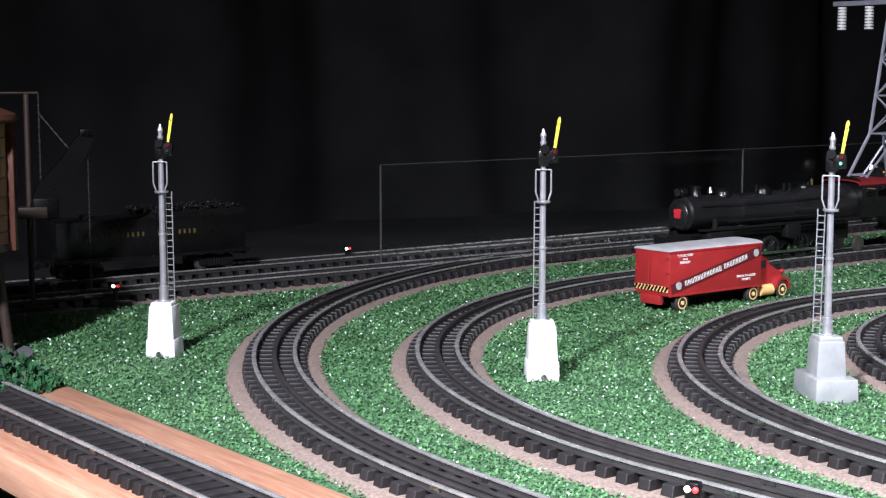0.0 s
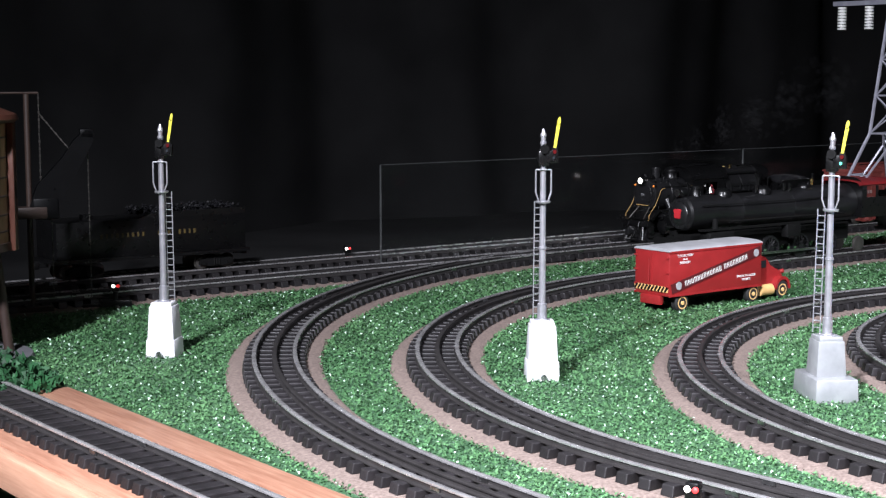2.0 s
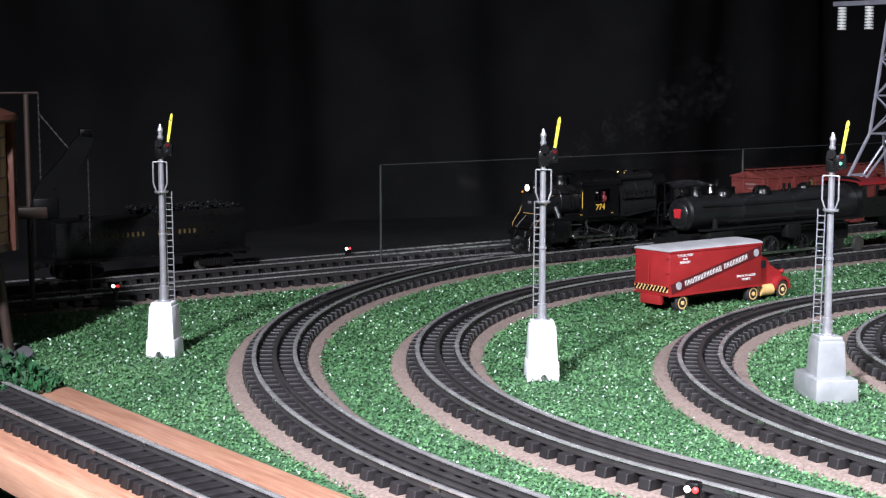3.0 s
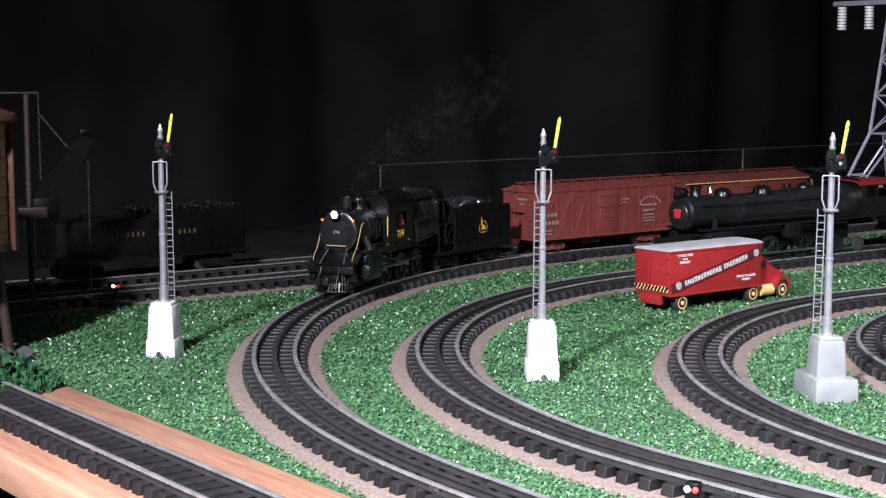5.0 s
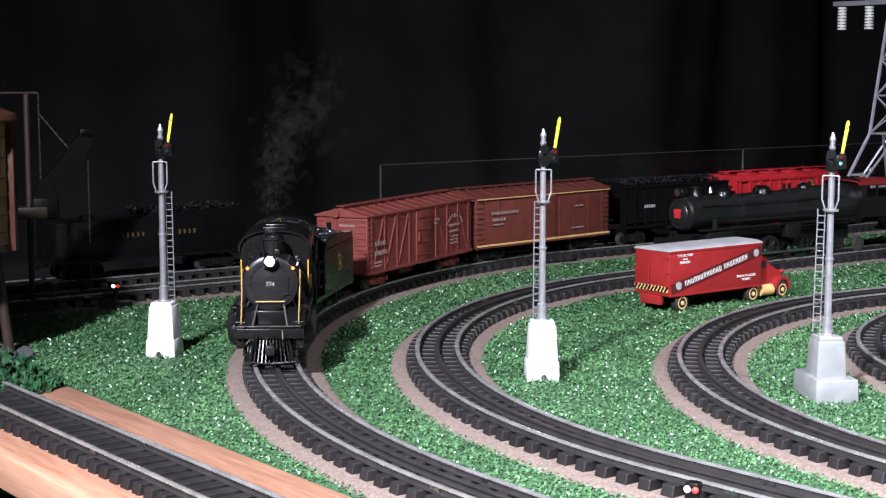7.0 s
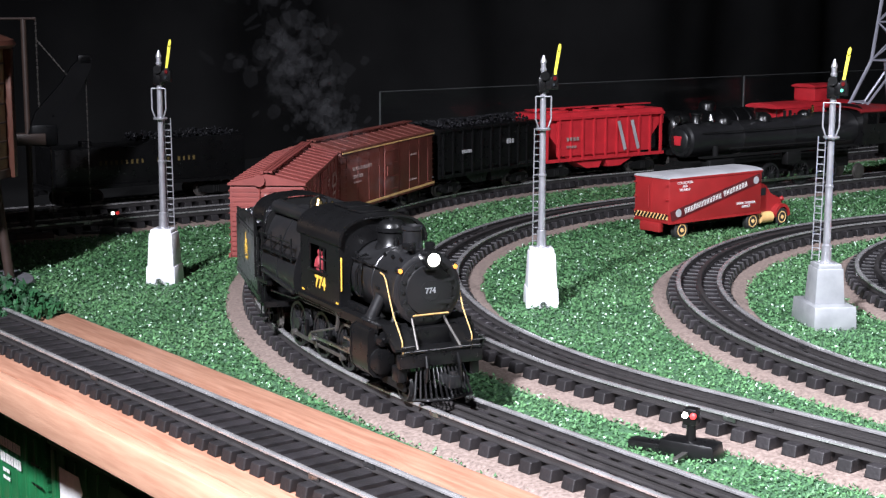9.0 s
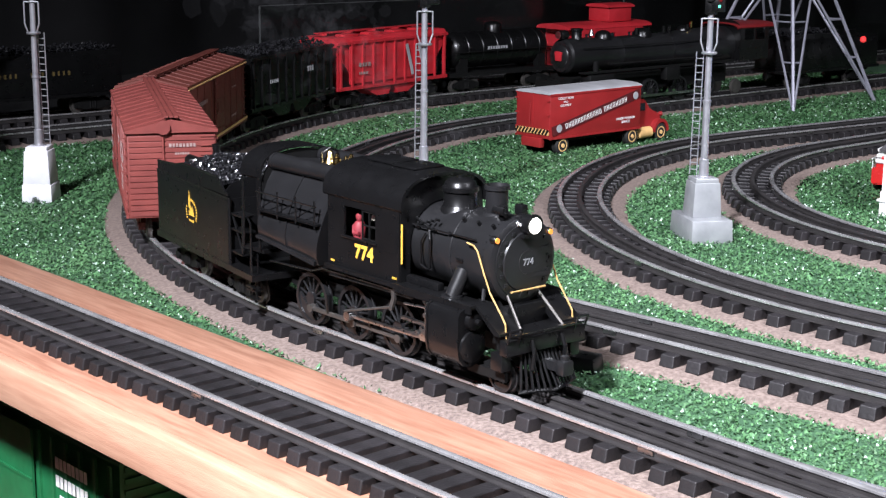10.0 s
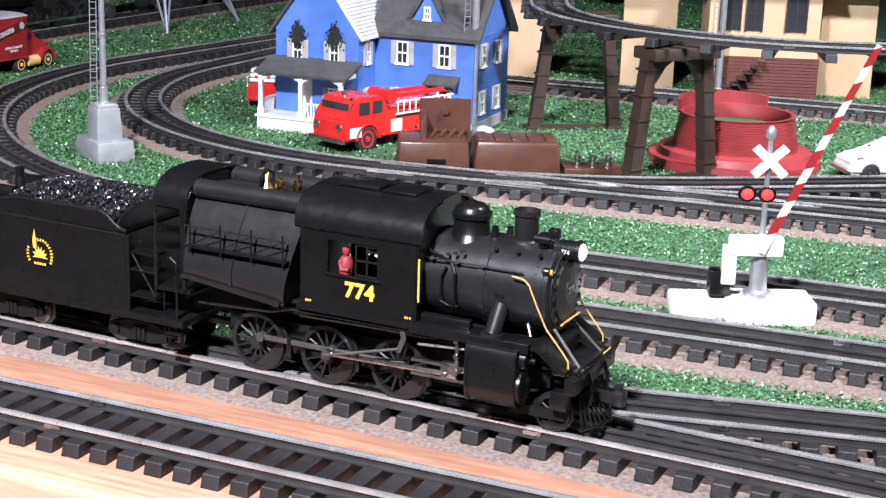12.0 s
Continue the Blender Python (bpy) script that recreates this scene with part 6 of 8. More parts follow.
def sash(parent, m, w=0.0115, h=0.021, shutters=True, sooty=False):
    """A sash window with frame, bars, sill and shutters; m: centre, x along the wall, y up, z out."""
    bm = bmesh.new()
    for x in (-w / 2, w / 2):
        box(bm, x, 0, 0.0004, 0.0018, h, 0.0016)
    for y in (-h / 2, 0, h / 2):
        box(bm, 0, y, 0.0005, w + 0.0018, 0.0018, 0.0016)
    box(bm, 0, 0, 0.0003, 0.0009, h, 0.0010)
    box(bm, 0, -h / 2 - 0.0008, 0.0012, w + 0.004, 0.0016, 0.0030)
    f = part("window", bm, M_WHITE_PLASTIC, parent, "white sash window")
    f.matrix_local = m
    part("pane", boxes((0, 0, 0.0001, w, h, 0.0004)), M_WINDOW, f)
    if shutters:
        for s in (-1, 1):
            bm = bmesh.new()
            box(bm, s * (w / 2 + 0.0042), 0, 0.0006, 0.0058, h + 0.002, 0.0012)
            for k in range(9):
                box(bm, s * (w / 2 + 0.0042), -h / 2 + 0.0012 + k * h / 8.8, 0.0013, 0.0046, 0.0009, 0.0008)
            part("shutter", bm, M_SHUTTER, f)
    if sooty:
        rnd = random.Random(sooty)
        bm = bmesh.new()
        for k in range(620):
            y = rnd.gauss(0.42, 0.25)
            x = rnd.gauss(0, 0.0042) * (1.1 - 0.5 * max(0, y))
            r = rnd.uniform(0.0004, 0.0011)
            z = 0.0016 + k * 0.000001
            bm.faces.new([bm.verts.new((x + r * math.cos(a), h / 2 - 0.004 + y * 0.022 + r * 1.3 * math.sin(a), z)) for a in (0.3, 1.6, 2.8, 4.1, 5.3)])
        tagged(part("soot_mark", bm, M_SOOT, f, "black soot above the window"), kind="stuff")


def house():
    m = Matrix.Translation((0.471, 1.232, 0)) @ Matrix.Rotation(radians(-50.0), 4, "Z") @ Matrix.Diagonal((0.915, 0.82, 0.95, 1))
    t = thing("house", m, "blue clapboard house with white porch, shutters and soot-marked windows", "house")
    E, G, R = 0.100, 0.163, 0.155
    wx0, wx1, wy0 = 0.0, 0.096, 0.036
    mx1, my0, my1 = 0.208, 0.084, 0.205
    bm = bmesh.new()
    prism(bm, [(wx0, 0.004), (wx1, 0.004), (wx1, E), ((wx0 + wx1) / 2, G), (wx0, E)], wy0, my1 - 0.02, "y")
    prism(bm, [(my0, 0.004), (my1, 0.004), (my1, E), ((my0 + my1) / 2, R), (my0, E)], wx1 - 0.002, mx1, "x")
    w = part("wall", bm, M_BLUE, t, "blue clapboard wall")
    bm = bmesh.new()
    for k in range(30):
        z = 0.008 + k * 0.0031
        box(bm, (wx0 + wx1) / 2, wy0 - 0.0002, z, wx1 - wx0, 0.0007, 0.0024)
        box(bm, wx1 + 0.0002, (wy0 + my0) / 2, z, 0.0007, my0 - wy0, 0.0024)
        box(bm, (wx1 + mx1) / 2, my0 - 0.0002, z, mx1 - wx1, 0.0007, 0.0024)
        box(bm, mx1 + 0.0002, (my0 + my1) / 2, z, 0.0007, my1 - my0, 0.0024)
    tagged(part("clapboard", bm, M_BLUE, w), kind="stuff")
    part("foundation", boxes(((wx0 + wx1) / 2, (wy0 + my1) / 2, 0.0035, wx1 - wx0 + 0.002, my1 - wy0 + 0.002 - 0.02, 0.007), ((wx1 + mx1) / 2 + 0.002, (my0 + my1) / 2, 0.006, mx1 - wx1, my1 - my0 + 0.003, 0.012)), mat("stone_grey", (0.35, 0.35, 0.36), 0.8, bump=0.4), t)
    for nm, x0, x1, mt in (("roof_left", wx0 - 0.006, (wx0 + wx1) / 2, M_SHINGLE), ("roof_right", wx1 + 0.006, (wx0 + wx1) / 2, M_STRIPE_ROOF)):
        sl = (G - E) / ((wx1 - wx0) / 2)
        z0 = E - 0.006 * sl
        bm = bmesh.new()
        prism(bm, [(x0, z0 + 0.001), (x1, G + 0.001), (x1, G + 0.005), (x0, z0 + 0.005)], wy0 - 0.006, my1 - 0.03, "y")
        r = part("roof", bm, mt, t)
        if mt is M_STRIPE_ROOF:
            bm = bmesh.new()
            for k in range(22):
                u = (k + 0.3) / 22
                x, z = x0 + (x1 - x0) * u, z0 + (G - z0) * u
                box(bm, x, (wy0 + my1 - 0.036) / 2, z + 0.0053, 0.0011, my1 - wy0 - 0.026, 0.0006)
            part("shingle_course", bm, M_SHUTTER, r)
            bm = bmesh.new()
            prism(bm, [(x0 + (x1 - x0) * 0.97, G + 0.0055), (x1, G + 0.0057), (x1 - 0.004, G + 0.0055)], wy0 - 0.006, my1 - 0.03, "y")
            part("ridge", bm, M_SHINGLE, r)
    ym = (my0 + my1) / 2
    sl = (R - E) / (ym - my0)
    for y0 in (my0 - 0.007, my1 + 0.007):
        z0 = E - 0.007 * sl
        bm = bmesh.new()
        prism(bm, [(y0, z0 + 0.001), (ym, R + 0.001), (ym, R + 0.005), (y0, z0 + 0.005)], wx1 - 0.004, mx1 + 0.009, "x")
        part("roof", bm, M_SHINGLE, t, "charcoal shingle roof")
    # dormer
    dx, dz = 0.152, E + 0.012
    bm = bmesh.new()
    prism(bm, [(dx - 0.019, dz - 0.004), (dx + 0.019, dz - 0.004), (dx, dz + 0.028)], my0 + 0.008, my0 + 0.045, "y")
    d = part("dormer", bm, M_BLUE, t, "small blue dormer")
    bm = bmesh.new()
    for s, mt in ((-1, 0), (1, 1)):
        prism(bm, [(dx + s * 0.022, dz - 0.004), (dx, dz + 0.0295), (dx, dz + 0.032), (dx + s * 0.024, dz - 0.003)], my0 + 0.006, my0 + 0.045, "y")
    part("dormer_roof", bm, M_SHINGLE, d)
    sash(d, pose(dx, my0 + 0.0078, dz + 0.0075, 90), 0.006, 0.012, False)
    part("chimney", boxes((0.086, 0.120, 0.163, 0.012, 0.012, 0.035), (0.086, 0.120, 0.181, 0.014, 0.014, 0.003)), M_RED_TANK, t, "red brick chimney")
    part("chimney", boxes((0.190, 0.150, 0.164, 0.012, 0.012, 0.028), (0.190, 0.150, 0.179, 0.014, 0.014, 0.003)), M_RED_TANK, t, "red brick chimney")
    # windows
    for i, x in enumerate((0.026, 0.069)):
        sash(w, pose(x, wy0 - 0.0006, 0.079, 90), 0.010, 0.020, True, 5 + i)
    sash(w, pose(0.068, wy0 - 0.0006, 0.031, 90), 0.010, 0.022)
    for z in (0.031, 0.079):
        sash(w, pose(wx1 + 0.0007, 0.061, z, 90, 0, 90), 0.009, 0.022)
        for x in (0.128, 0.176):
            if not (z < 0.05 and x > 0.15):
                sash(w, pose(x, my0 - 0.0006, z, 90), 0.012, 0.022)
        for y in (0.115, 0.165):
            sash(w, pose(mx1 + 0.0007, y, z, 90, 0, 90), 0.012, 0.022)
    # side door under its own small roof
    bm = bmesh.new()
    box(bm, 0.176, my0 - 0.001, 0.027, 0.016, 0.0016, 0.038)
    dd = part("door", bm, M_WHITE_PLASTIC, t, "white panelled side door")
    part("pane", boxes((0.176, my0 - 0.0020, 0.035, 0.009, 0.0006, 0.016)), M_WINDOW, dd)
    bm = bmesh.new()
    prism(bm, [(my0 - 0.016, 0.052), (my0, 0.060), (my0, 0.0575), (my0 - 0.016, 0.0500)], 0.158, 0.194, "x")
    part("door_hood", bm, M_SHINGLE, t)
    part("step", boxes((0.176, my0 - 0.008, 0.005, 0.022, 0.014, 0.010)), M_SHUTTER, t)
    # porch
    porch = part("porch", boxes((0.046, 0.017, 0.0065, 0.100, 0.040, 0.013), (0.046, 0.017, 0.0140, 0.104, 0.044, 0.002)), M_WHITE_PLASTIC, t, "white porch deck")
    part("porch_door", boxes((0.026, wy0 - 0.001, 0.034, 0.014, 0.0016, 0.038)), mat("light_blue_door", (0.10, 0.25, 0.62), 0.5), t)
    part("door_trim", boxes((0.0385, wy0 - 0.001, 0.034, 0.010, 0.0014, 0.038)), M_WHITE_PLASTIC, t)
    for x in (-0.001, 0.046, 0.092):
        bm = bmesh.new()
        box(bm, x, 0.0, 0.036, 0.0040, 0.0040, 0.044)
        box(bm, x, 0.0, 0.0185, 0.0056, 0.0056, 0.007)
        box(bm, x, 0.0, 0.0555, 0.0056, 0.0056, 0.004)
        for s in (-1, 1):
            if 0 <= x + s * 0.02 <= 0.092:
                prism(bm, [(x, 0.0565), (x + s * 0.014, 0.0565), (x + s * 0.012, 0.0550), (x + s * 0.004, 0.0520), (x, 0.0470)], -0.0008, 0.0008, "y")
        part("porch_post", bm, M_WHITE_PLASTIC, porch)
    bm = bmesh.new()
    box(bm, 0.046, 0, 0.0578, 0.098, 0.0045, 0.0040)
    box(bm, 0.092, 0.018, 0.0578, 0.0045, 0.036, 0.0040)
    part("porch_beam", bm, M_WHITE_PLASTIC, porch)
    bm = bmesh.new()
    box(bm, 0.069, 0, 0.0300, 0.042, 0.0016, 0.0018)
    for k in range(12):
        box(bm, 0.051 + k * 0.0034, 0, 0.0225, 0.0010, 0.0010, 0.0140)
    box(bm, -0.001, 0.018, 0.0300, 0.0016, 0.034, 0.0018)
    for k in range(9):
        box(bm, -0.001, 0.005 + k * 0.0034, 0.0225, 0.0010, 0.0010, 0.0140)
    part("railing", bm, M_WHITE_PLASTIC, porch)
    bm = bmesh.new()
    prism(bm, [(-0.007, 0.0598), (wy0, 0.0715), (wy0, 0.0685), (-0.007, 0.0575)], -0.006, 0.101, "x")
    part("porch_roof", bm, M_SHINGLE, porch, "charcoal porch roof")


house()


def fire_engine(m, label, hoses=False):
    """An open-bodied fire engine with ladder rack: x forward."""
    t = thing("fire_engine", m, label, "fire engine", "fire engines")
    bm = bmesh.new()
    prism(bm, [(-0.066, 0.010), (0.060, 0.010), (0.0615, 0.020), (0.0600, 0.0270), (0.0560, 0.0295), (0.0500, 0.0420), (0.0470, 0.0440), (0.0200, 0.0440), (0.0160, 0.0420), (0.0150, 0.0300), (-0.066, 0.0290)], -0.0190, 0.0190, "y")
    bmesh.ops.bevel(bm, geom=bm.edges[:], offset=0.0016, segments=2, affect="EDGES")
    body = part("body", bm, M_RED, t, "glossy red cab and pump body")
    for s in (-1, 1):
        for x, w in ((0.0400, 0.011), (0.0255, 0.010)):
            part("cab_window", boxes((x, s * 0.0192, 0.0355, w, 0.0006, 0.0095)), M_WINDOW, body)
        bm = bmesh.new()
        for z in (0.0275, 0.0375):
            tube(bm, [(-0.060, s * 0.0205, z), (0.006, s * 0.0205, z)], 0.0009, 6)
        for k in range(10):
            tube(bm, [(-0.057 + k * 0.0068, s * 0.0205, 0.0275), (-0.057 + k * 0.0068, s * 0.0205, 0.0375)], 0.0006, 6)
        part("side_ladder", bm, M_WHITE_PLASTIC, t, "white side ladder")
        part("tank_panel", boxes((0.049, s * 0.0193, 0.017, 0.012, 0.0008, 0.008), (0.004, s * 0.0193, 0.0185, 0.012, 0.0008, 0.010)), M_WHITE_PLASTIC if s else M_STEEL, body)
        for x in (0.036, -0.044):
            tyre_wheel(t, x, s * 0.0165, 0.0105, 0.0060, M_RED)
            bm = bmesh.new()
            prism(bm, [(x + 0.0130 * math.cos(a), 0.0105 + 0.0130 * math.sin(a)) for a in [math.pi * i / 10 for i in range(11)]] + [(x + 0.0115 * math.cos(a), 0.0105 + 0.0115 * math.sin(a)) for a in [math.pi * i / 10 for i in range(10, -1, -1)]], s * 0.0170, s * 0.0206, "y")
            part("mudguard", bm, M_RED, body)
        part("headlamp", made(lathe, (0.0605, s * 0.0130, 0.0215), (1, 0, 0), [(0, 0.0028), (0.0015, 0.0028), (0.0018, 0.0020)], 12), M_STEEL, body)
    part("windscreen", boxes((0.0535, 0, 0.0355, 0.0006, 0.030, 0.0085), m=None), M_WINDOW, body)
    bm = bmesh.new()
    box(bm, 0.0625, 0, 0.0110, 0.004, 0.040, 0.0035, bevel=0.0008)
    cyl(bm, (0.044, 0, 0.044), (0.044, 0, 0.0475), 0.0020, seg=10)
    part("bumper", bm, M_STEEL, t, "chrome bumper")
    bm = bmesh.new()
    box(bm, -0.028, 0, 0.0310, 0.070, 0.030, 0.004)
    cyl(bm, (0.002, -0.012, 0.0400), (0.002, 0.012, 0.0400), 0.0060, seg=16)
    box(bm, -0.030, -0.008, 0.0400, 0.066, 0.003, 0.0035)
    box(bm, -0.030, 0.008, 0.0400, 0.066, 0.003, 0.0035)
    part("ladder_bed", bm, M_RED, t)
    if hoses:
        bm = bmesh.new()
        for i in range(3):
            for j in range(2):
                box(bm, -0.054 + 0.004 * i, -0.009 + j * 0.018, 0.036 + i * 0.0055, 0.020, 0.015, 0.0045, bevel=0.0016)
        tagged(part("hose_bundle", bm, M_WHITE_PLASTIC, t, "white folded hoses"), kind="stuff")


fire_engine(pose(0.552, 1.130, 0, 0, 0, 198) @ Matrix.Scale(1.14, 4), "glossy red fire engine with a white ladder beside the house")
fire_engine(pose(0.540, 1.372, 0, 0, 0, 55) @ Matrix.Scale(0.82, 4), "red fire engine loaded with white hoses behind the porch", True)


def brown_loader():
    """A brown moulded track-side bin with a low machinery cover."""
    m = Matrix.Translation((0.573, 0.995, 0)) @ Matrix.Rotation(radians(-25), 4, "Z") @ Matrix.Scale(1.12, 4)
    t = thing("coal_loader", m, "brown moulded plastic coal loader beside the switch", "loader")
    bm = bmesh.new()
    box(bm, -0.032, 0, 0.0130, 0.056, 0.046, 0.026, taper=0.93, bevel=0.0015)
    box(bm, 0.032, 0, 0.0135, 0.068, 0.042, 0.027, taper=0.92, bevel=0.0025)
    for i in range(5):
        box(bm, 0.006 + i * 0.013, 0, 0.0275, 0.008, 0.030, 0.002, bevel=0.0005)
    part("housing", bm, M_BROWN, t)
    part("slot", boxes((-0.030, -0.0228, 0.012, 0.014, 0.002, 0.0030)), M_BLACK, t)
    part("back_plate", boxes((-0.022, 0.018, 0.036, 0.040, 0.003, 0.034), (-0.039, 0.005, 0.032, 0.003, 0.026, 0.024)), M_BROWN, t)
    bm = bmesh.new()
    cyl(bm, (-0.022, 0.0160, 0.044), (-0.022, 0.0130, 0.044), 0.0030, seg=10)
    for i in range(4):
        tube(bm, [(-0.034 + i * 0.007, -0.004, 0.027), (-0.028 + i * 0.007, 0.012, 0.030)], 0.0014, 8)
    part("chute", bm, M_BROWN, t)
    bm = bmesh.new()
    box(bm, 0.092, -0.004, 0.004, 0.046, 0.026, 0.006, bevel=0.001)
    base = part("terminal_base", bm, M_BROWN, t)
    for x in (0.080, 0.092, 0.104):
        part("terminal", made(lathe, (x, -0.006, 0.007), (0, 0, 1), [(0, 0.0032), (0.002, 0.0032), (0.0025, 0.0018), (0.005, 0.0018), (0.0055, 0.003), (0.008, 0.0028)], 12), M_STEEL, base)
    part("lens_cap", made(lathe, (0.010, 0.040, 0.0), (0, 0, 1), [(0, 0.013), (0.020, 0.012), (0.026, 0.008), (0.028, 0.002)], 20), M_SHUTTER, t, "translucent grey cap")


brown_loader()

ELEV = Line((0.918, 0.992), 0.235, 148.0, 250.0, 0.25, 0.60)


def elevated():
    t = track(ELEV, "elevated tubular three-rail model track on brown trestle bents", cork=False, zbase=0.1175, pitch=0.045, group="tracks")
    for x, y, h, a in ((0.713, 0.902, 0.116, 2), (0.762, 1.127, 0.116, -18), (0.935, 0.715, 0.116, 68), (1.20, 0.585, 0.116, 68)):
        b = thing("trestle_bent", pose(x, y, 0, 0, 0, a), "dark brown trestle bent under the raised track", "trestle", "trestle bents")
        for s in (-1, 1):
            bm = bmesh.new()
            prism(bm, [(s * 0.047, 0.0), (s * 0.035, 0.0), (s * 0.024, h - 0.006), (s * 0.034, h - 0.006)], -0.006, 0.006, "y")
            for k in range(5):
                z = 0.014 + k * 0.021
                box(bm, s * (0.041 - 0.0115 * z / h), 0, z, 0.0130, 0.0138, 0.0018)
            box(bm, s * 0.041, 0, 0.002, 0.017, 0.020, 0.004)
            part("leg", bm, M_TRESTLE, b)
        bm = bmesh.new()
        box(bm, 0, 0, h - 0.005, 0.070, 0.030, 0.010, bevel=0.001)
        for s in (-1, 1):
            prism(bm, [(s * 0.028, h - 0.010), (s * 0.004, h - 0.010), (s * 0.014, h - 0.016), (s * 0.024, h - 0.030)], -0.004, 0.004, "y")
        part("cap", bm, M_TRESTLE, b)
        part("footing_bar", boxes((0, 0, 0.0025, 0.082, 0.006, 0.005)), M_TRESTLE, b)


elevated()


def crossing_gate():
    m = Matrix.Translation((0.532, 0.566, 0)) @ Matrix.Rotation(radians(-28), 4, "Z") @ Matrix.Diagonal((1.1, 1.1, 1.02, 1))
    t = thing("crossing_gate", m, "white level crossing gate with red lamps and raised striped arm", "crossing gate")
    bm = bmesh.new()
    box(bm, 0.006, 0, 0.0075, 0.050, 0.030, 0.015, bevel=0.002)
    box(bm, -0.033, 0.004, 0.0065, 0.030, 0.024, 0.013, bevel=0.002)
    part("base", bm, M_WHITE_PLASTIC, t, "white moulded base")
    bm = bmesh.new()
    lathe(bm, (0, 0, 0.014), (0, 0, 1), [(0, 0.0085), (0.004, 0.0080), (0.005, 0.0050), (0.026, 0.0046), (0.0265, 0.0034), (0.034, 0.0028), (0.035, 0.0016), (0.098, 0.0014)], 18)
    part("mast", bm, M_SILVER, t)
    part("mast_cap", made(lathe, (0, 0, 0.111), (0, 0, 1), [(0, 0.0022), (0.001, 0.0030), (0.005, 0.0030), (0.0075, 0.0012)], 14), M_SILVER, t)
    for a in (45, -45):
        bm = bmesh.new()
        box(bm, 0, 0, 0, 0.0240, 0.0014, 0.0050, Matrix.Translation((0, -0.0030 - 0.0008 * (a > 0), 0.098)) @ Matrix.Rotation(radians(a), 4, "Y"))
        part("crossbuck", bm, M_WHITE_PLASTIC, t, "white crossbuck board")
    part("lamp_bar", made(tube, [(-0.0115, 0, 0.0775), (0.001, 0, 0.0775)], 0.0009, 8), M_BLACK, t)
    for x in (-0.0105, 0.0005):
        lamp = part("lamp_hood", made(lathe, (x, 0.001, 0.0775), (0, -1, 0), [(0, 0.0024), (0.001, 0.0049), (0.002, 0.0051), (0.0026, 0.0045)], 20), M_BLACK, t)
        part("lamp_lens", made(lathe, (x, -0.0017, 0.0775), (0, -1, 0), [(0, 0.0035), (0.0012, 0.0030), (0.0018, 0.001)], 16), M_RED_LAMP, lamp, "red flashing lens")
    bm = bmesh.new()
    box(bm, -0.004, -0.004, 0.0470, 0.030, 0.008, 0.012, bevel=0.0015)
    box(bm, -0.018, -0.004, 0.0350, 0.008, 0.006, 0.024, Matrix.Rotation(radians(0), 4, "Y"), bevel=0.001)
    part("gate_mechanism", bm, M_WHITE_PLASTIC, t)
    part("counterweight", boxes((-0.022, 0.0, 0.0230, 0.012, 0.010, 0.016), bevel=0.0015), M_BLACK, t)
    arm = part("gate_arm", made(prism, [(-0.0028, 0.0), (0.0028, 0.0), (0.0018, 0.118), (-0.0018, 0.118)], -0.0008, 0.0008, "y"), M_WHITE_PLASTIC, t, "white gate arm")
    arm.matrix_local = pose(-0.002, -0.009, 0.044, 0, 23, 0) @ Matrix.Diagonal((0.80, 1, 1.15, 1))
    for k in range(6):
        z0, z1 = 0.010 + k * 0.019, 0.020 + k * 0.019
        w = 0.0028 - 0.0010 * z0 / 0.118 + 0.0001
        part("red_band", made(prism, [(-w, z0), (w, z0 + 0.003), (w * 0.97, z1 + 0.003), (-w * 0.97, z1)], -0.0010, 0.0010, "y"), M_RED_TRUCK, arm)


crossing_gate()


def red_tank():
    t = thing("round_tank", pose(0.817, 0.944, 0) @ Matrix.Diagonal((1, 1, 0.8, 1)), "red ribbed round tank base with an open top", "tank")
    bm = bmesh.new()
    lathe(bm, (0, 0, 0), (0, 0, 1), [(0, 0.078), (0.010, 0.077), (0.0105, 0.070), (0.018, 0.068), (0.0185, 0.062)] + [(0.020 + 0.0025 * k + d, 0.056 - 0.0004 * k + e) for k in range(15) for d, e in ((0, 0.0007), (0.0018, 0.0007), (0.0020, 0))] + [(0.058, 0.052), (0.058, 0.048), (0.040, 0.046)], 48)
    part("drum", bm, M_RED_TANK, t)
    part("inner_floor", made(lathe, (0, 0, 0.0405), (0, 0, 1), [(0, 0.046), (0.001, 0.045)], 32), M_GREEN_CAR, t)
    bm = bmesh.new()
    for i in range(16):
        a0, a1 = radians(20 + i * 8), radians(28 + i * 8)
        vs = [bm.verts.new((r * math.cos(a), r * math.sin(a), z)) for a in (a0, a1) for r in (0.050, 0.054) for z in (0.055, 0.074 - 0.004 * abs(i - 8) / 8)]
        for f in ((0, 1, 3, 2), (4, 6, 7, 5), (0, 4, 5, 1), (2, 3, 7, 6), (0, 2, 6, 4), (1, 5, 7, 3)):
            bm.faces.new([vs[k] for k in f])
    part("back_wall", bm, M_RED_TANK, t)


red_tank()


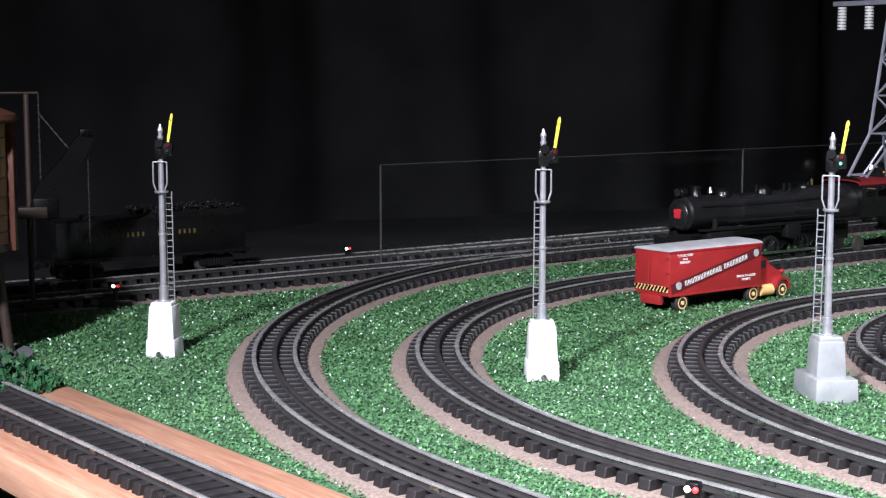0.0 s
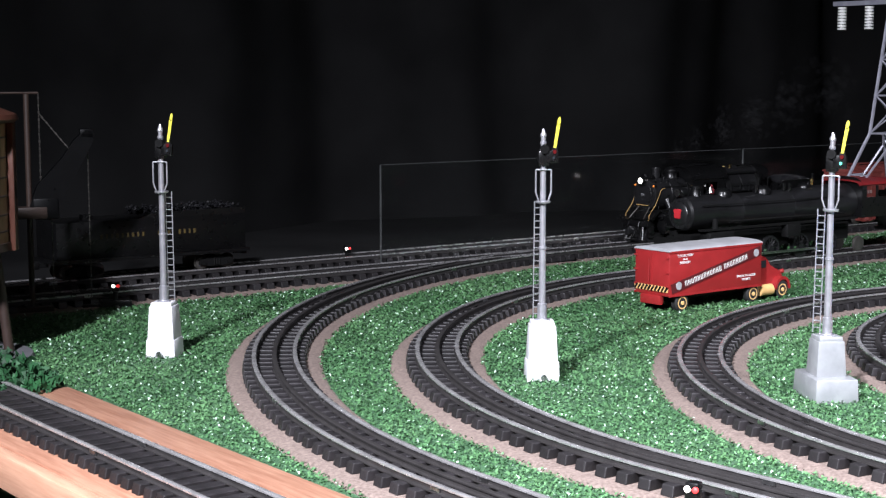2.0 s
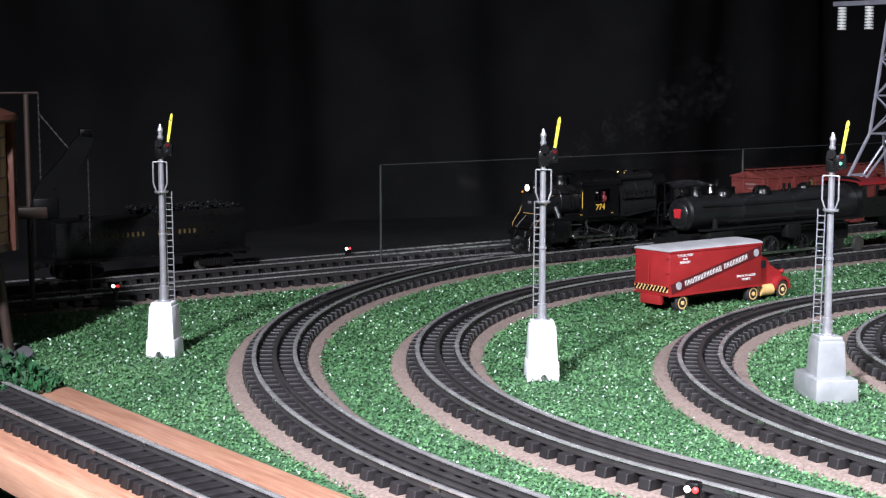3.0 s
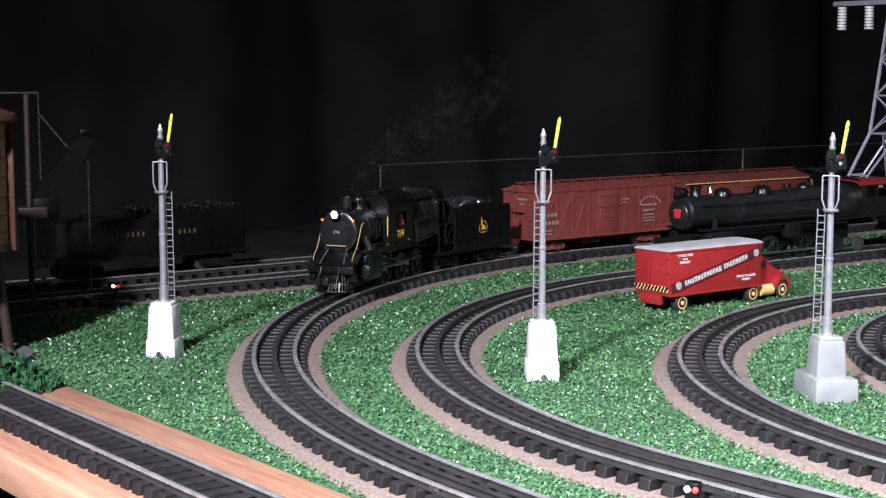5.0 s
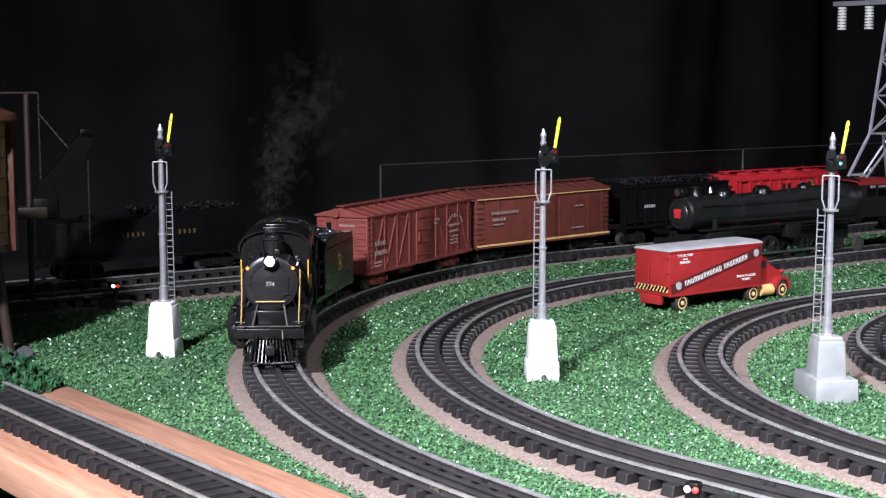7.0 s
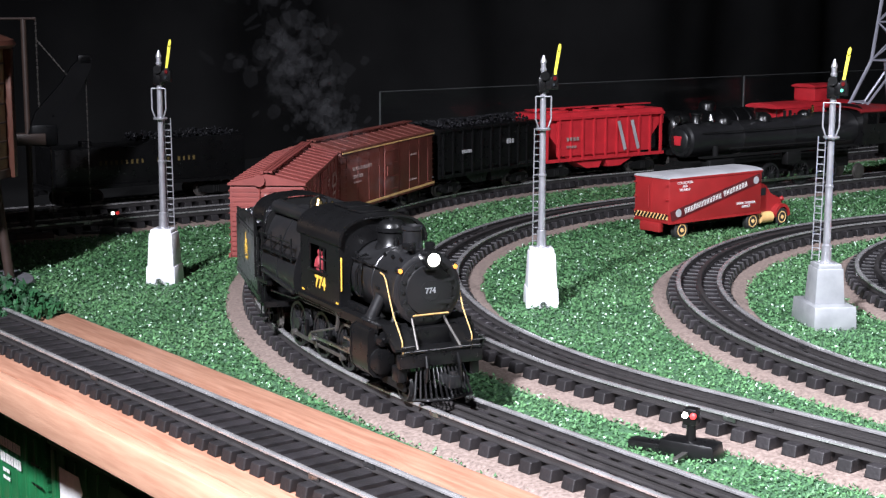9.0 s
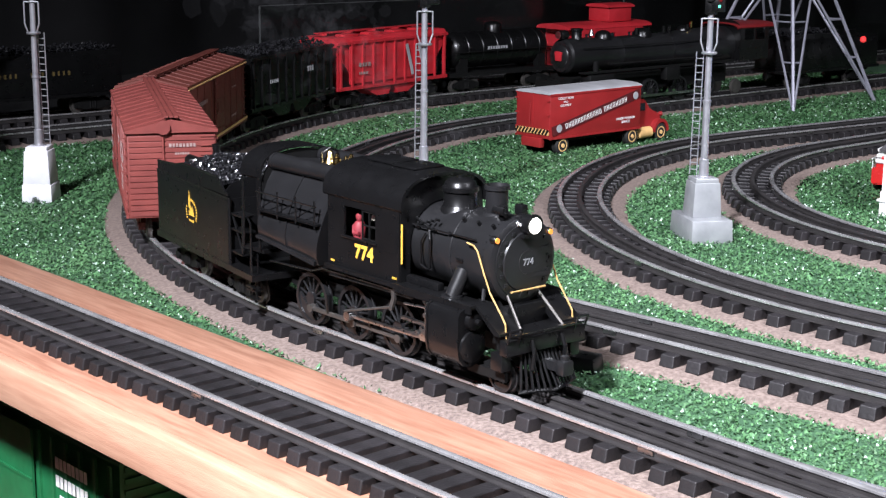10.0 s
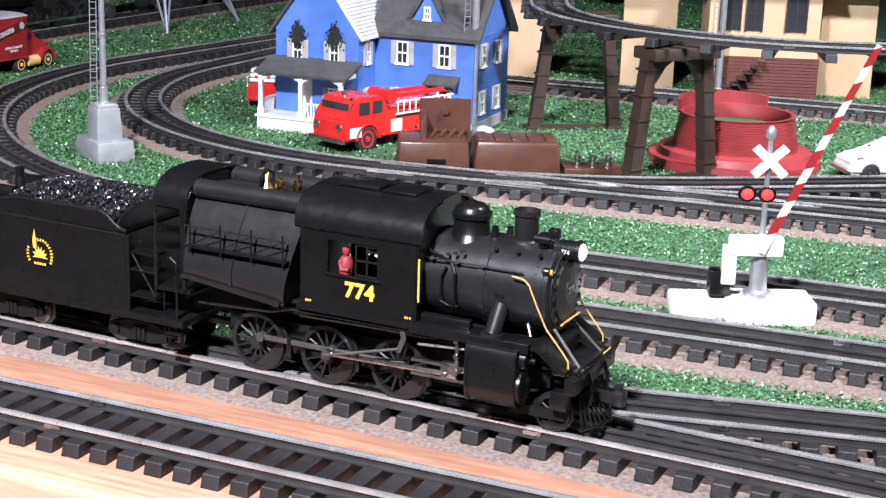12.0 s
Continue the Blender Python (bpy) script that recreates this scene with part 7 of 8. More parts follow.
def lamp_post(x, y, h, label):
    t = thing("signal_mast", pose(x, y, 0), label, "mast", "plain masts")
    part("pole", made(lathe, (0, 0, 0), (0, 0, 1), [(0, 0.007), (0.003, 0.007), (0.0035, 0.0050), (0.020, 0.0048), (0.0205, 0.0036), (h, 0.0030)], 14), M_SILVER, t)
    part("platform", made(lathe, (0, 0, h * 0.72), (0, 0, 1), [(0, 0.008), (0.0015, 0.008)], 16), M_SILVER, t)
    bm = bmesh.new()
    for dx in (-0.010, -0.004):
        tube(bm, [(dx, 0.004, 0.002), (dx, 0.004, h * 0.72)], 0.0005, 5)
    for k in range(int(h * 0.72 / 0.006)):
        tube(bm, [(-0.010, 0.004, 0.006 + k * 0.006), (-0.004, 0.004, 0.006 + k * 0.006)], 0.0004, 5)
    part("ladder", bm, M_SILVER, t)


lamp_post(0.650, 1.135, 0.21, "silver mast with ladder beside the blue house")
lamp_post(0.990, 1.190, 0.21, "silver mast behind the red tank")


def shack():
    m = Matrix.Translation((1.070, 1.225, 0)) @ Matrix.Rotation(radians(-32), 4, "Z")
    t = thing("switch_tower", m, "cream and red-brown track-side cabin with dark windows", "cabin")
    bm = bmesh.new()
    box(bm, 0, 0, 0.026, 0.126, 0.086, 0.052, bevel=0.001)
    for k in range(14):
        box(bm, 0, -0.0432, 0.004 + k * 0.0036, 0.124, 0.0008, 0.0026)
    part("base", bm, mat("dark_brick_red", (0.14, 0.04, 0.032), 0.7, scale=300, bump=0.5), t)
    bm = bmesh.new()
    box(bm, 0, 0, 0.092, 0.122, 0.082, 0.080)
    w = part("upper_wall", bm, M_TAN, t)
    for x in (-0.038, -0.012, 0.034):
        ww = 0.022 if x != -0.012 else 0.018
        f = part("window", boxes((x, -0.0416, 0.100, ww, 0.0016, 0.038)), M_WINDOW, w)
        part("frame", boxes((x, -0.0424, 0.100, 0.0012, 0.001, 0.038), (x, -0.0424, 0.100, ww, 0.001, 0.0012), (x - ww / 2, -0.0424, 0.100, 0.002, 0.001, 0.040), (x + ww / 2, -0.0424, 0.100, 0.002, 0.001, 0.040)), M_TRESTLE, f)
    bm = bmesh.new()
    prism(bm, [(-0.056, 0.131), (0.056, 0.131), (0.0, 0.158)], -0.078, 0.078, "x")
    part("roof", bm, M_SHUTTER, t, "grey hipped roof")
    bm = bmesh.new()
    for k in range(8):
        box(bm, -0.052 + k * 0.007, -0.060, 0.004 + k * 0.0066, 0.008, 0.020, 0.0015)
    part("stair", bm, M_TRESTLE, t)


shack()


def overpass():
    m = Matrix.Translation((0.945, 1.390, 0)) @ Matrix.Rotation(radians(-35), 4, "Z")
    t = thing("overpass", m, "plain tan card overpass on square piers", "bridge")
    for x in (-0.075, 0.075, 0.30):
        part("pier", boxes((x, 0, 0.062, 0.062, 0.075, 0.124), bevel=0.001), M_TAN, t)
    part("deck", boxes((0.12, 0, 0.135, 0.62, 0.12, 0.022), bevel=0.001), M_TAN, t)
    part("girder", boxes((0.12, -0.055, 0.122, 0.60, 0.006, 0.010)), M_TRESTLE, t)


overpass()


def toy_car(m, label):
    t = thing("model_car", m, label, "car")
    bm = bmesh.new()
    prism(bm, [(-0.050, 0.007), (0.050, 0.007), (0.052, 0.016), (0.046, 0.0215), (0.022, 0.0235), (0.012, 0.0345), (-0.022, 0.0355), (-0.036, 0.0240), (-0.050, 0.0210)], -0.0185, 0.0185, "y")
    bmesh.ops.bevel(bm, geom=bm.edges[:], offset=0.003, segments=3, affect="EDGES")
    b = part("body", bm, M_WHITE_PLASTIC, t, "rounded white body")
    for s in (-1, 1):
        part("side_window", boxes((-0.005, s * 0.0187, 0.0290, 0.026, 0.0006, 0.0075)), M_WINDOW, b)
        for x in (0.031, -0.031):
            tyre_wheel(t, x, s * 0.0165, 0.0088, 0.0055, M_STEEL)
    part("bumper", boxes((0.052, 0, 0.0095, 0.003, 0.036, 0.003), bevel=0.0008), M_STEEL, t)


toy_car(pose(0.912, 0.838, 0, 0, 0, 160), "white rounded model car parked on the turf")


def pylon():
    """A lattice power pylon on four splayed legs."""
    t = thing("power_pylon", pose(0.615, 2.015, 0, 0, 0, 35.7), "grey lattice power pylon with white insulators", "pylon")
    def half(z):
        return 0.0885 + (0.036 - 0.0885) * min(z, 0.165) / 0.165 if z < 0.165 else 0.036 + (0.016 - 0.036) * (z - 0.165) / 0.235
    corners = [(1, 1), (-1, 1), (-1, -1), (1, -1)]
    for i, (a, b) in enumerate(corners):
        bm = bmesh.new()
        zs = [0.0, 0.165, 0.40]
        for z0, z1 in zip(zs, zs[1:]):
            tube(bm, [(a * half(z0), b * half(z0), z0), (a * half(z1), b * half(z1), z1)], 0.0024, 6)
        # each leg is a narrow lattice of its own down to the foot
        c = (-a * 0.02, -b * 0.02)
        tube(bm, [(a * half(0), b * half(0), 0.0), (a * half(0.165) - a * 0.045, b * half(0.165), 0.165)], 0.0017, 6)
        tube(bm, [(a * half(0), b * half(0), 0.0), (a * half(0.165), b * half(0.165) - b * 0.045, 0.165)], 0.0017, 6)
        for z in (0.06, 0.11):
            u = z / 0.165
            p = Vector((a * half(z), b * half(z), z))
            q = Vector((a * (half(0) + (half(0.165) - 0.045 - half(0)) * u), b * half(z), z))
            r = Vector((a * half(z), b * (half(0) + (half(0.165) - 0.045 - half(0)) * u), z))
            tube(bm, [q, p, r], 0.0012, 6)
        part("leg", bm, M_LATTICE, t)
    for k in range(4):
        a, b = corners[k], corners[(k + 1) % 4]
        bm = bmesh.new()
        z = 0.165
        lv = [0.165, 0.215, 0.262, 0.305, 0.345, 0.380, 0.40]
        for z0, z1 in zip(lv, lv[1:]):
            tube(bm, [(a[0] * half(z0), a[1] * half(z0), z0), (b[0] * half(z0), b[1] * half(z0), z0)], 0.0013, 6)
            tube(bm, [(a[0] * half(z0), a[1] * half(z0), z0), (b[0] * half(z1), b[1] * half(z1), z1)], 0.0012, 6)
            tube(bm, [(b[0] * half(z0), b[1] * half(z0), z0), (a[0] * half(z1), a[1] * half(z1), z1)], 0.0012, 6)
        part("lattice_panel", bm, M_LATTICE, t)
    arm = part("cross_arm", boxes((0, 0, 0.338, 0.010, 0.26, 0.006), (0, 0, 0.346, 0.006, 0.20, 0.006)), M_LATTICE, t)
    for y in (-0.118, -0.072, 0.072, 0.118):
        part("insulator", made(lathe, (0, y, 0.302), (0, 0, 1), [(0.004 * k + d, r) for k in range(8) for d, r in ((0, 0.003), (0.001, 0.0062), (0.003, 0.0062), (0.0036, 0.003))], 14), M_WHITE_PLASTIC, arm, "white ribbed insulator")
    part("red_marker", made(lathe, (0.05, -0.09, 0.082), (0, 0, 1), [(0, 0.002), (0.002, 0.004), (0.006, 0.004), (0.008, 0.002)], 12), M_RED_LAMP, t, "small red marker lamp")


pylon()


# ---- left side: shed on stilts, crane, tender, ground signals, shrub ----
def shed():
    t = thing("water_tower", pose(-0.443, 1.300, 0, 0, 0, 0), "plank-sided water tower with a brown roof on dark legs", "water tower")
    m_plank = mat("weathered_tan_plank", (0.34, 0.22, 0.13), 0.75, colour2=(0.22, 0.14, 0.08), scale=60, stretch=(1, 1, 0.2), bump=0.4, random_ob=0.12)
    tub = part("tub", made(lathe, (0, 0, 0.103), (0, 0, 1), [(0, 0.0662), (0.102, 0.0662)], 40), m_plank, t, "tan weathered plank tub")
    n = 26
    for i in range(n):
        a0, a1 = 2 * math.pi * i / n, 2 * math.pi * (i + 0.94) / n
        part("stave", made(prism, [(r * math.cos(a), r * math.sin(a)) for r, a in ((0.0664, a0), (0.070, a0), (0.070, a1), (0.0664, a1))], 0.103, 0.205, "z"), m_plank, tub)
    for z in (0.112, 0.126, 0.142, 0.158, 0.175, 0.192):
        part("hoop", made(lathe, (0, 0, z), (0, 0, 1), [(0, 0.0704), (0.0003, 0.0709), (0.0013, 0.0709), (0.0016, 0.0704)], 40), M_TRESTLE, tub)
    part("roof", made(lathe, (0, 0, 0.205), (0, 0, 1), [(0, 0.076), (0.003, 0.080), (0.007, 0.078), (0.034, 0.010)], 36), M_BROWN, t, "brown conical roof")
    part("floor_ring", made(lathe, (0, 0, 0.096), (0, 0, 1), [(0, 0.072), (0.007, 0.072)], 32), M_TRESTLE, t)
    for a in (20, 110, 200, 290):
        c, s = math.cos(radians(a)), math.sin(radians(a))
        part("leg", made(cyl, (0.066 * c, 0.066 * s, 0.0), (0.056 * c, 0.056 * s, 0.098), 0.0045, 0.0045, 10), M_TRESTLE, t)
    bm = bmesh.new()
    box(bm, 0.073, 0.008, 0.150, 0.006, 0.010, 0.110, bevel=0.001)
    part("side_post", bm, M_BROWN, t)
    part("foot_pad", made(lathe, (0.010, 0.0, 0.0), (0, 0, 1), [(0, 0.078), (0.004, 0.076)], 30), mat("grey_footing", (0.10, 0.10, 0.11), 0.8), t)


shed()


def chain(name, a, b, parent, mt, r=0.0010, step=0.0036):
    a, b = Vector(a), Vector(b)
    n = max(2, int((b - a).length / step))
    bm = bmesh.new()
    for i in range(n):
        p, q = a.lerp(b, i / n), a.lerp(b, (i + 0.8) / n)
        cyl(bm, p, q, r if i % 2 else r * 0.6, seg=5)
    return part(name, bm, mt, parent)


M_JET = mat("jet_black_plastic", (0.003, 0.003, 0.0035), 0.45, scale=80, spec=0.12)


def crane():
    t = thing("derrick_crane", pose(-0.412, 1.56, 0, 0, 0, 20), "black derrick crane with hanging chains beside the water tower", "crane")
    bm = bmesh.new()
    a, b = Vector((0.0, 0, 0.105)), Vector((0.046, 0, 0.182))
    prism(bm, [(-0.016, 0.100), (0.008, 0.096), (0.034, 0.140), (0.053, 0.176), (0.054, 0.186), (0.046, 0.188), (0.034, 0.178), (0.022, 0.160), (-0.004, 0.132)], -0.006, 0.006, "y")
    for k in range(7):
        u, v = k / 7, (k + 1) / 7
        p, q = a.lerp(b, u), a.lerp(b, v)
        tube(bm, [p + Vector((0, -0.0075 * (1 - u * 0.6), 0)), q + Vector((-0.010 * (1 - v * 0.6), 0.006 * (1 - v * 0.6), 0.004))], 0.0010, 5)
        tube(bm, [p + Vector((-0.010 * (1 - u * 0.6), 0.006, 0.004)), q + Vector((0, -0.006 * (1 - v * 0.6), 0))], 0.0010, 5)
    box(bm, 0.047, 0, 0.184, 0.014, 0.012, 0.010, bevel=0.0015)
    box(bm, 0.004, 0, 0.108, 0.026, 0.014, 0.022, bevel=0.002)
    part("jib", bm, M_JET, t, "glossy black ribbed jib")
    bm = bmesh.new()
    cyl(bm, (-0.012, 0, 0.0), (-0.012, 0, 0.225), 0.0030, seg=10)
    box(bm, -0.010, 0, 0.104, 0.030, 0.016, 0.012, bevel=0.001)
    box(bm, -0.012, 0, 0.004, 0.040, 0.030, 0.008)
    part("post", bm, M_TRESTLE, t)
    part("top_beam", made(tube, [(-0.040, 0, 0.226), (0.000, 0, 0.226)], 0.0012, 6), M_TRESTLE, t)
    chain("stay_chain", (0.0, 0, 0.205), (0.036, 0, 0.160), t, M_DULL)
    chain("mast_chain", (0.0, 0, 0.226), (0.0, 0, 0.112), t, M_DULL)
    chain("hoist_chain", (0.048, 0, 0.180), (0.048, 0, 0.012), t, M_DULL, 0.0008)
    chain("lower_chain", (0.010, 0, 0.104), (0.010, 0, 0.016), t, M_DULL, 0.0008)


crane()
tender_car("black tender with shade-dimmed gold lettering parked before the cloth", on_track(FAR_BACK, 0.950, 0.06), 0.235, 1)


def dwarf_signal(x, y, turn, label, z=0.0):
    t = thing("switch_machine", pose(x, y, z, 0, 0, turn), label, "switch machine", "switch machines")
    bm = bmesh.new()
    box(bm, 0, 0, 0.0045, 0.034, 0.016, 0.009, taper=0.92, bevel=0.001)
    box(bm, -0.024, -0.002, 0.003, 0.022, 0.010, 0.005, bevel=0.0006)
    part("case", bm, M_BLACK, t)
    bm = bmesh.new()
    cyl(bm, (0, 0, 0.008), (0, 0, 0.018), 0.0030, 0.0024, 12)
    box(bm, 0, 0, 0.0225, 0.0085, 0.007, 0.010, bevel=0.0015)
    lan = part("lantern", bm, M_BLACK, t)
    for dx, mt in ((-0.0024, M_HEADLIGHT), (0.0024, M_RED_LAMP)):
        part("lens", made(lathe, (dx, -0.0034, 0.0235), (0, -1, 0), [(0, 0.0019), (0.001, 0.0017), (0.0016, 0.0006)], 12), mt, lan)
    part("rod", boxes((0, -0.012, 0.003, 0.003, 0.018, 0.002)), M_DULL, t)


dwarf_signal(0.137, 0.812, -32, "black switch machine with red and white lantern beside the track")
dwarf_signal(-0.345, 1.590, 20, "black switch machine with a lit lantern beside the back track")
dwarf_signal(-0.122, 1.925, 30, "small black switch lantern before the black cloth")


def shrub():
    rnd = random.Random(21)
    t = thing("shrub", pose(-0.375, 1.175, 0), "dark green shrub of clump foliage at the plank's end", "shrub")
    part("stem", made(cyl, (0, 0, 0), (0, 0, 0.02), 0.004, 0.002, 8), M_TRESTLE, t)
    bm = bmesh.new()
    for _ in range(2600):
        a, r = rnd.uniform(0, 6.28), rnd.uniform(0, 1) ** 0.5
        x, y = 0.075 * r * math.cos(a), 0.050 * r * math.sin(a)
        z = 0.003 + 0.030 * (1 - r * r) * rnd.uniform(0.4, 1.1) + 0.005 * rnd.random()
        q = Euler((rnd.uniform(0, 6), rnd.uniform(0, 6), rnd.uniform(0, 6))).to_matrix()
        s = rnd.uniform(0.002, 0.0042)
        bm.faces.new([bm.verts.new(Vector((x, y, z)) + q @ (Vector(p) * s)) for p in ((-1, -0.5, 0), (1, -0.4, 0.3), (0.2, 0.9, -0.2))])
    tagged(part("crown", bm, mat("shrub_green", (0.012, 0.075, 0.022), 0.7, colour2=(0.006, 0.035, 0.012), scale=40, island=0.5), t, "dark green clump foliage"), kind="stuff")


shrub()


# ---- lower shelf with stored boxcars ----
def lower_shelf():
    ang = math.atan2(-0.79, 0.613)
    o = Matrix.Translation((*grid_xy(0, 0.47), 0)) @ Matrix.Rotation(ang, 4, "Z")
    bm = bmesh.new()
    box(bm, -0.45, 0.05, -0.170, 1.9, 0.26, 0.018, bevel=0.001)
    b = part("lower_shelf", bm, M_WOOD)
    b.matrix_world = o
    tagged(b, "oak lower shelf under the table edge", "shelf", kind="structure")
    for x, lab in ((-1.160, 1), (-0.880, 2)):
        t = thing("stored_boxcar", o @ pose(x, -0.012, -0.1605), "green boxcar with white mark stored on the lower shelf", "boxcar", "stored boxcars")
        L, hw, z0, z1 = 0.265, 0.031, 0.018, 0.092
        bm = bmesh.new()
        box(bm, 0, 0, (z0 + z1) / 2, L, hw * 2, z1 - z0, bevel=0.001)
        body = part("body", bm, M_GREEN_CAR, t)
        for i in range(15):
            part("side_rib", boxes((-L / 2 + 0.010 + i * (L - 0.02) / 14, -hw - 0.0008, (z0 + z1) / 2, 0.003, 0.0018, z1 - z0 - 0.006)), M_GREEN_CAR, body)
        for s in (-1, 1):
            for k in range(10):
                part("end_rib", boxes((s * (L / 2 + 0.0006), 0, z0 + 0.006 + k * 0.0072, 0.0014, hw * 2 - 0.006, 0.003)), M_GREEN_CAR, body)
        part("roof", made(prism, [(hw + 0.001, z1), (hw + 0.001, z1 + 0.002), (0, z1 + 0.006), (-hw - 0.001, z1 + 0.002), (-hw - 0.001, z1)], -L / 2 - 0.002, L / 2 + 0.002, "x"), M_GREEN_CAR, t)
        part("door", boxes((0.0, -hw - 0.0024, (z0 + z1) / 2, 0.058, 0.0016, z1 - z0 - 0.008), (0.0, -hw - 0.0036, z0 + 0.036, 0.058, 0.001, 0.002)), M_GREEN_CAR, body)
        bars("lettering", word(0.058, 0.074, 8, 0.0042, 0.0075, 0.2) + word(0.058, 0.062, 8, 0.0042, 0.0075, 0.2) + word(0.062, 0.052, 4, 0.0024, 0.0030) + word(0.062, 0.046, 5, 0.0020, 0.0026), pose(0, -hw - 0.0019, 0, 90), M_WHITE, body, "white lettering")
        bm = bmesh.new()
        prism(bm, [(-0.112, 0.040), (-0.100, 0.040), (-0.092, 0.052), (-0.092, 0.040), (-0.080, 0.040), (-0.074, 0.050), (-0.080, 0.062), (-0.074, 0.070), (-0.080, 0.080), (-0.112, 0.080)], -hw - 0.0022, -hw - 0.0018, "y")
        part("emblem", bm, M_WHITE, body, "large white plain emblem")
        part("grab_iron", boxes((L / 2 - 0.006, -hw - 0.002, 0.070, 0.018, 0.001, 0.001), (L / 2 - 0.006, -hw - 0.002, 0.055, 0.018, 0.001, 0.001)), M_BLACK, body)
        for d in (-1, 1):
            bogie(t, d * (L / 2 - 0.04))


lower_shelf()

# parked stock at the far right
hop = boxcar("grey-roofed dark boxcar standing far behind the blue house", M_GREYBLACK, 0.25, False, None, 0.075, False)
hop.matrix_world = Matrix.Translation((1.28, 2.28, ZR)) @ Matrix.Rotation(radians(35.7), 4, "Z")
flat = boxcar("dull grey boxcar standing far behind the overpass", M_SHUTTER, 0.25, False, None, 0.060, False)
flat.matrix_world = Matrix.Translation((1.00, 2.085, ZR)) @ Matrix.Rotation(radians(35.7), 4, "Z")
red_far = boxcar("red boxcar parked at the end of the table", M_BOX_RED, 0.25, False, None, 0.080, False)
red_far.matrix_world = Matrix.Translation((1.52, 2.10, ZR)) @ Matrix.Rotation(radians(35.7), 4, "Z")


def platform_shelter():
    t = thing("station_platform", pose(0.86, 1.985, 0, 0, 0, 35.7), "low brown station platform with a yellow bench", "platform")
    part("deck", boxes((0, 0, 0.005, 0.20, 0.045, 0.010), bevel=0.001), M_BROWN, t)
    part("bench", boxes((-0.03, 0, 0.020, 0.030, 0.010, 0.004), (-0.042, 0, 0.014, 0.003, 0.008, 0.010), (-0.018, 0, 0.014, 0.003, 0.008, 0.010)), M_YELLOW, t)


platform_shelter()

# ---- turf: several hundred thousand small flakes, thinned on the tracks ----


def clear_mask(lines, x0, y0, x1, y1, cell, half):
    nx, ny = int((x1 - x0) / cell) + 1, int((y1 - y0) / cell) + 1
    free = np.ones((nx, ny), bool)
    k = int(half / cell) + 1
    for line, a, b in lines:
        s = a
        while s < b:
            p, _ = line.at(s)
            i, j = int((p.x - x0) / cell), int((p.y - y0) / cell)
            for di in range(-k, k + 1):
                for dj in range(-k, k + 1):
                    if (di * di + dj * dj) * cell * cell < half * half and 0 <= i + di < nx and 0 <= j + dj < ny:
                        free[i + di, j + dj] = False
            s += cell
    return free


def flakes(name, label, count, material, size, mask, region, tall, seed, lift=0.0):
    rng = np.random.default_rng(seed)
    x0, y0, x1, y1, cell = region
    # denser towards the plank, where the turf is seen from near
    n = int(count * 3.2)
    y = y0 + (y1 - y0) * rng.random(n) ** 1.35
    x = x0 + (x1 - x0) * rng.random(n)
    ok = mask[((x - x0) / cell).astype(int), ((y - y0) / cell).astype(int)]
    ok &= (0.79 * x + 0.613 * y) > 0.4935
    ok &= (-0.583 * (x - 0.202) + 0.812 * (y - 2.025)) < -0.03
    ok &= (np.abs(x - 0.02 - 0.13 * (y - 0.6)) < 0.30 + 0.62 * (y - 0.45)) | (x > 0.2)
    x, y = x[ok][:count], y[ok][:count]
    n = len(x)
    far = 0.8 + 0.5 * np.clip(y - 0.7, 0, 1.6)
    s = size * far * rng.uniform(0.6, 1.35, n)
    z = lift + tall * rng.random(n)
    th, tilt, roll = rng.uniform(0, 2 * np.pi, n), rng.normal(0, 0.62, n), rng.normal(0, 0.62, n)
    co = np.empty((n, 3, 3), np.float32)
    for k, (u, v) in enumerate(((-0.9, -0.45), (0.9, -0.35), (0.1, 0.9))):
        a, b = u * np.cos(th) - v * np.sin(th), u * np.sin(th) + v * np.cos(th)
        co[:, k, 0], co[:, k, 1] = x + s * a, y + s * b
        co[:, k, 2] = np.maximum(z + s * (a * np.sin(tilt) + b * np.sin(roll)), 0.0003)
    me = bpy.data.meshes.new(name)
    me.vertices.add(n * 3)
    me.vertices.foreach_set("co", co.ravel())
    me.loops.add(n * 3)
    me.loops.foreach_set("vertex_index", np.arange(n * 3, dtype=np.int32))
    me.polygons.add(n)
    me.polygons.foreach_set("loop_start", np.arange(0, n * 3, 3, dtype=np.int32))
    me.update(calc_edges=True)
    me.materials.append(material)
    return tagged(new(name, me), label, "turf", kind="stuff")


REGION = (-1.0, 0.30, 1.60, 2.35, 0.004)
LAID = [(l, l.start, l.end) for l in (T1, T2, T3, T4, BACK, FAR_BACK)] + [(l, l.start, l.end) for l in BRANCHES]
MASK = clear_mask(LAID, *REGION[:4], REGION[4], 0.0385)
flakes("turf", "green shredded-foam turf between the tracks", 720000, M_GRASS, 0.00125, MASK, REGION, 0.0028, 1)
# glints of light on the turf, made as pale-coloured flakes
flakes("turf_glint", "pale flecks coloured as glints in the turf", 26000, mat("painted_glint", (0.55, 0.72, 0.60), 0.25, scale=90, island=0.4), 0.0010, MASK, REGION, 0.0018, 2, 0.0016)

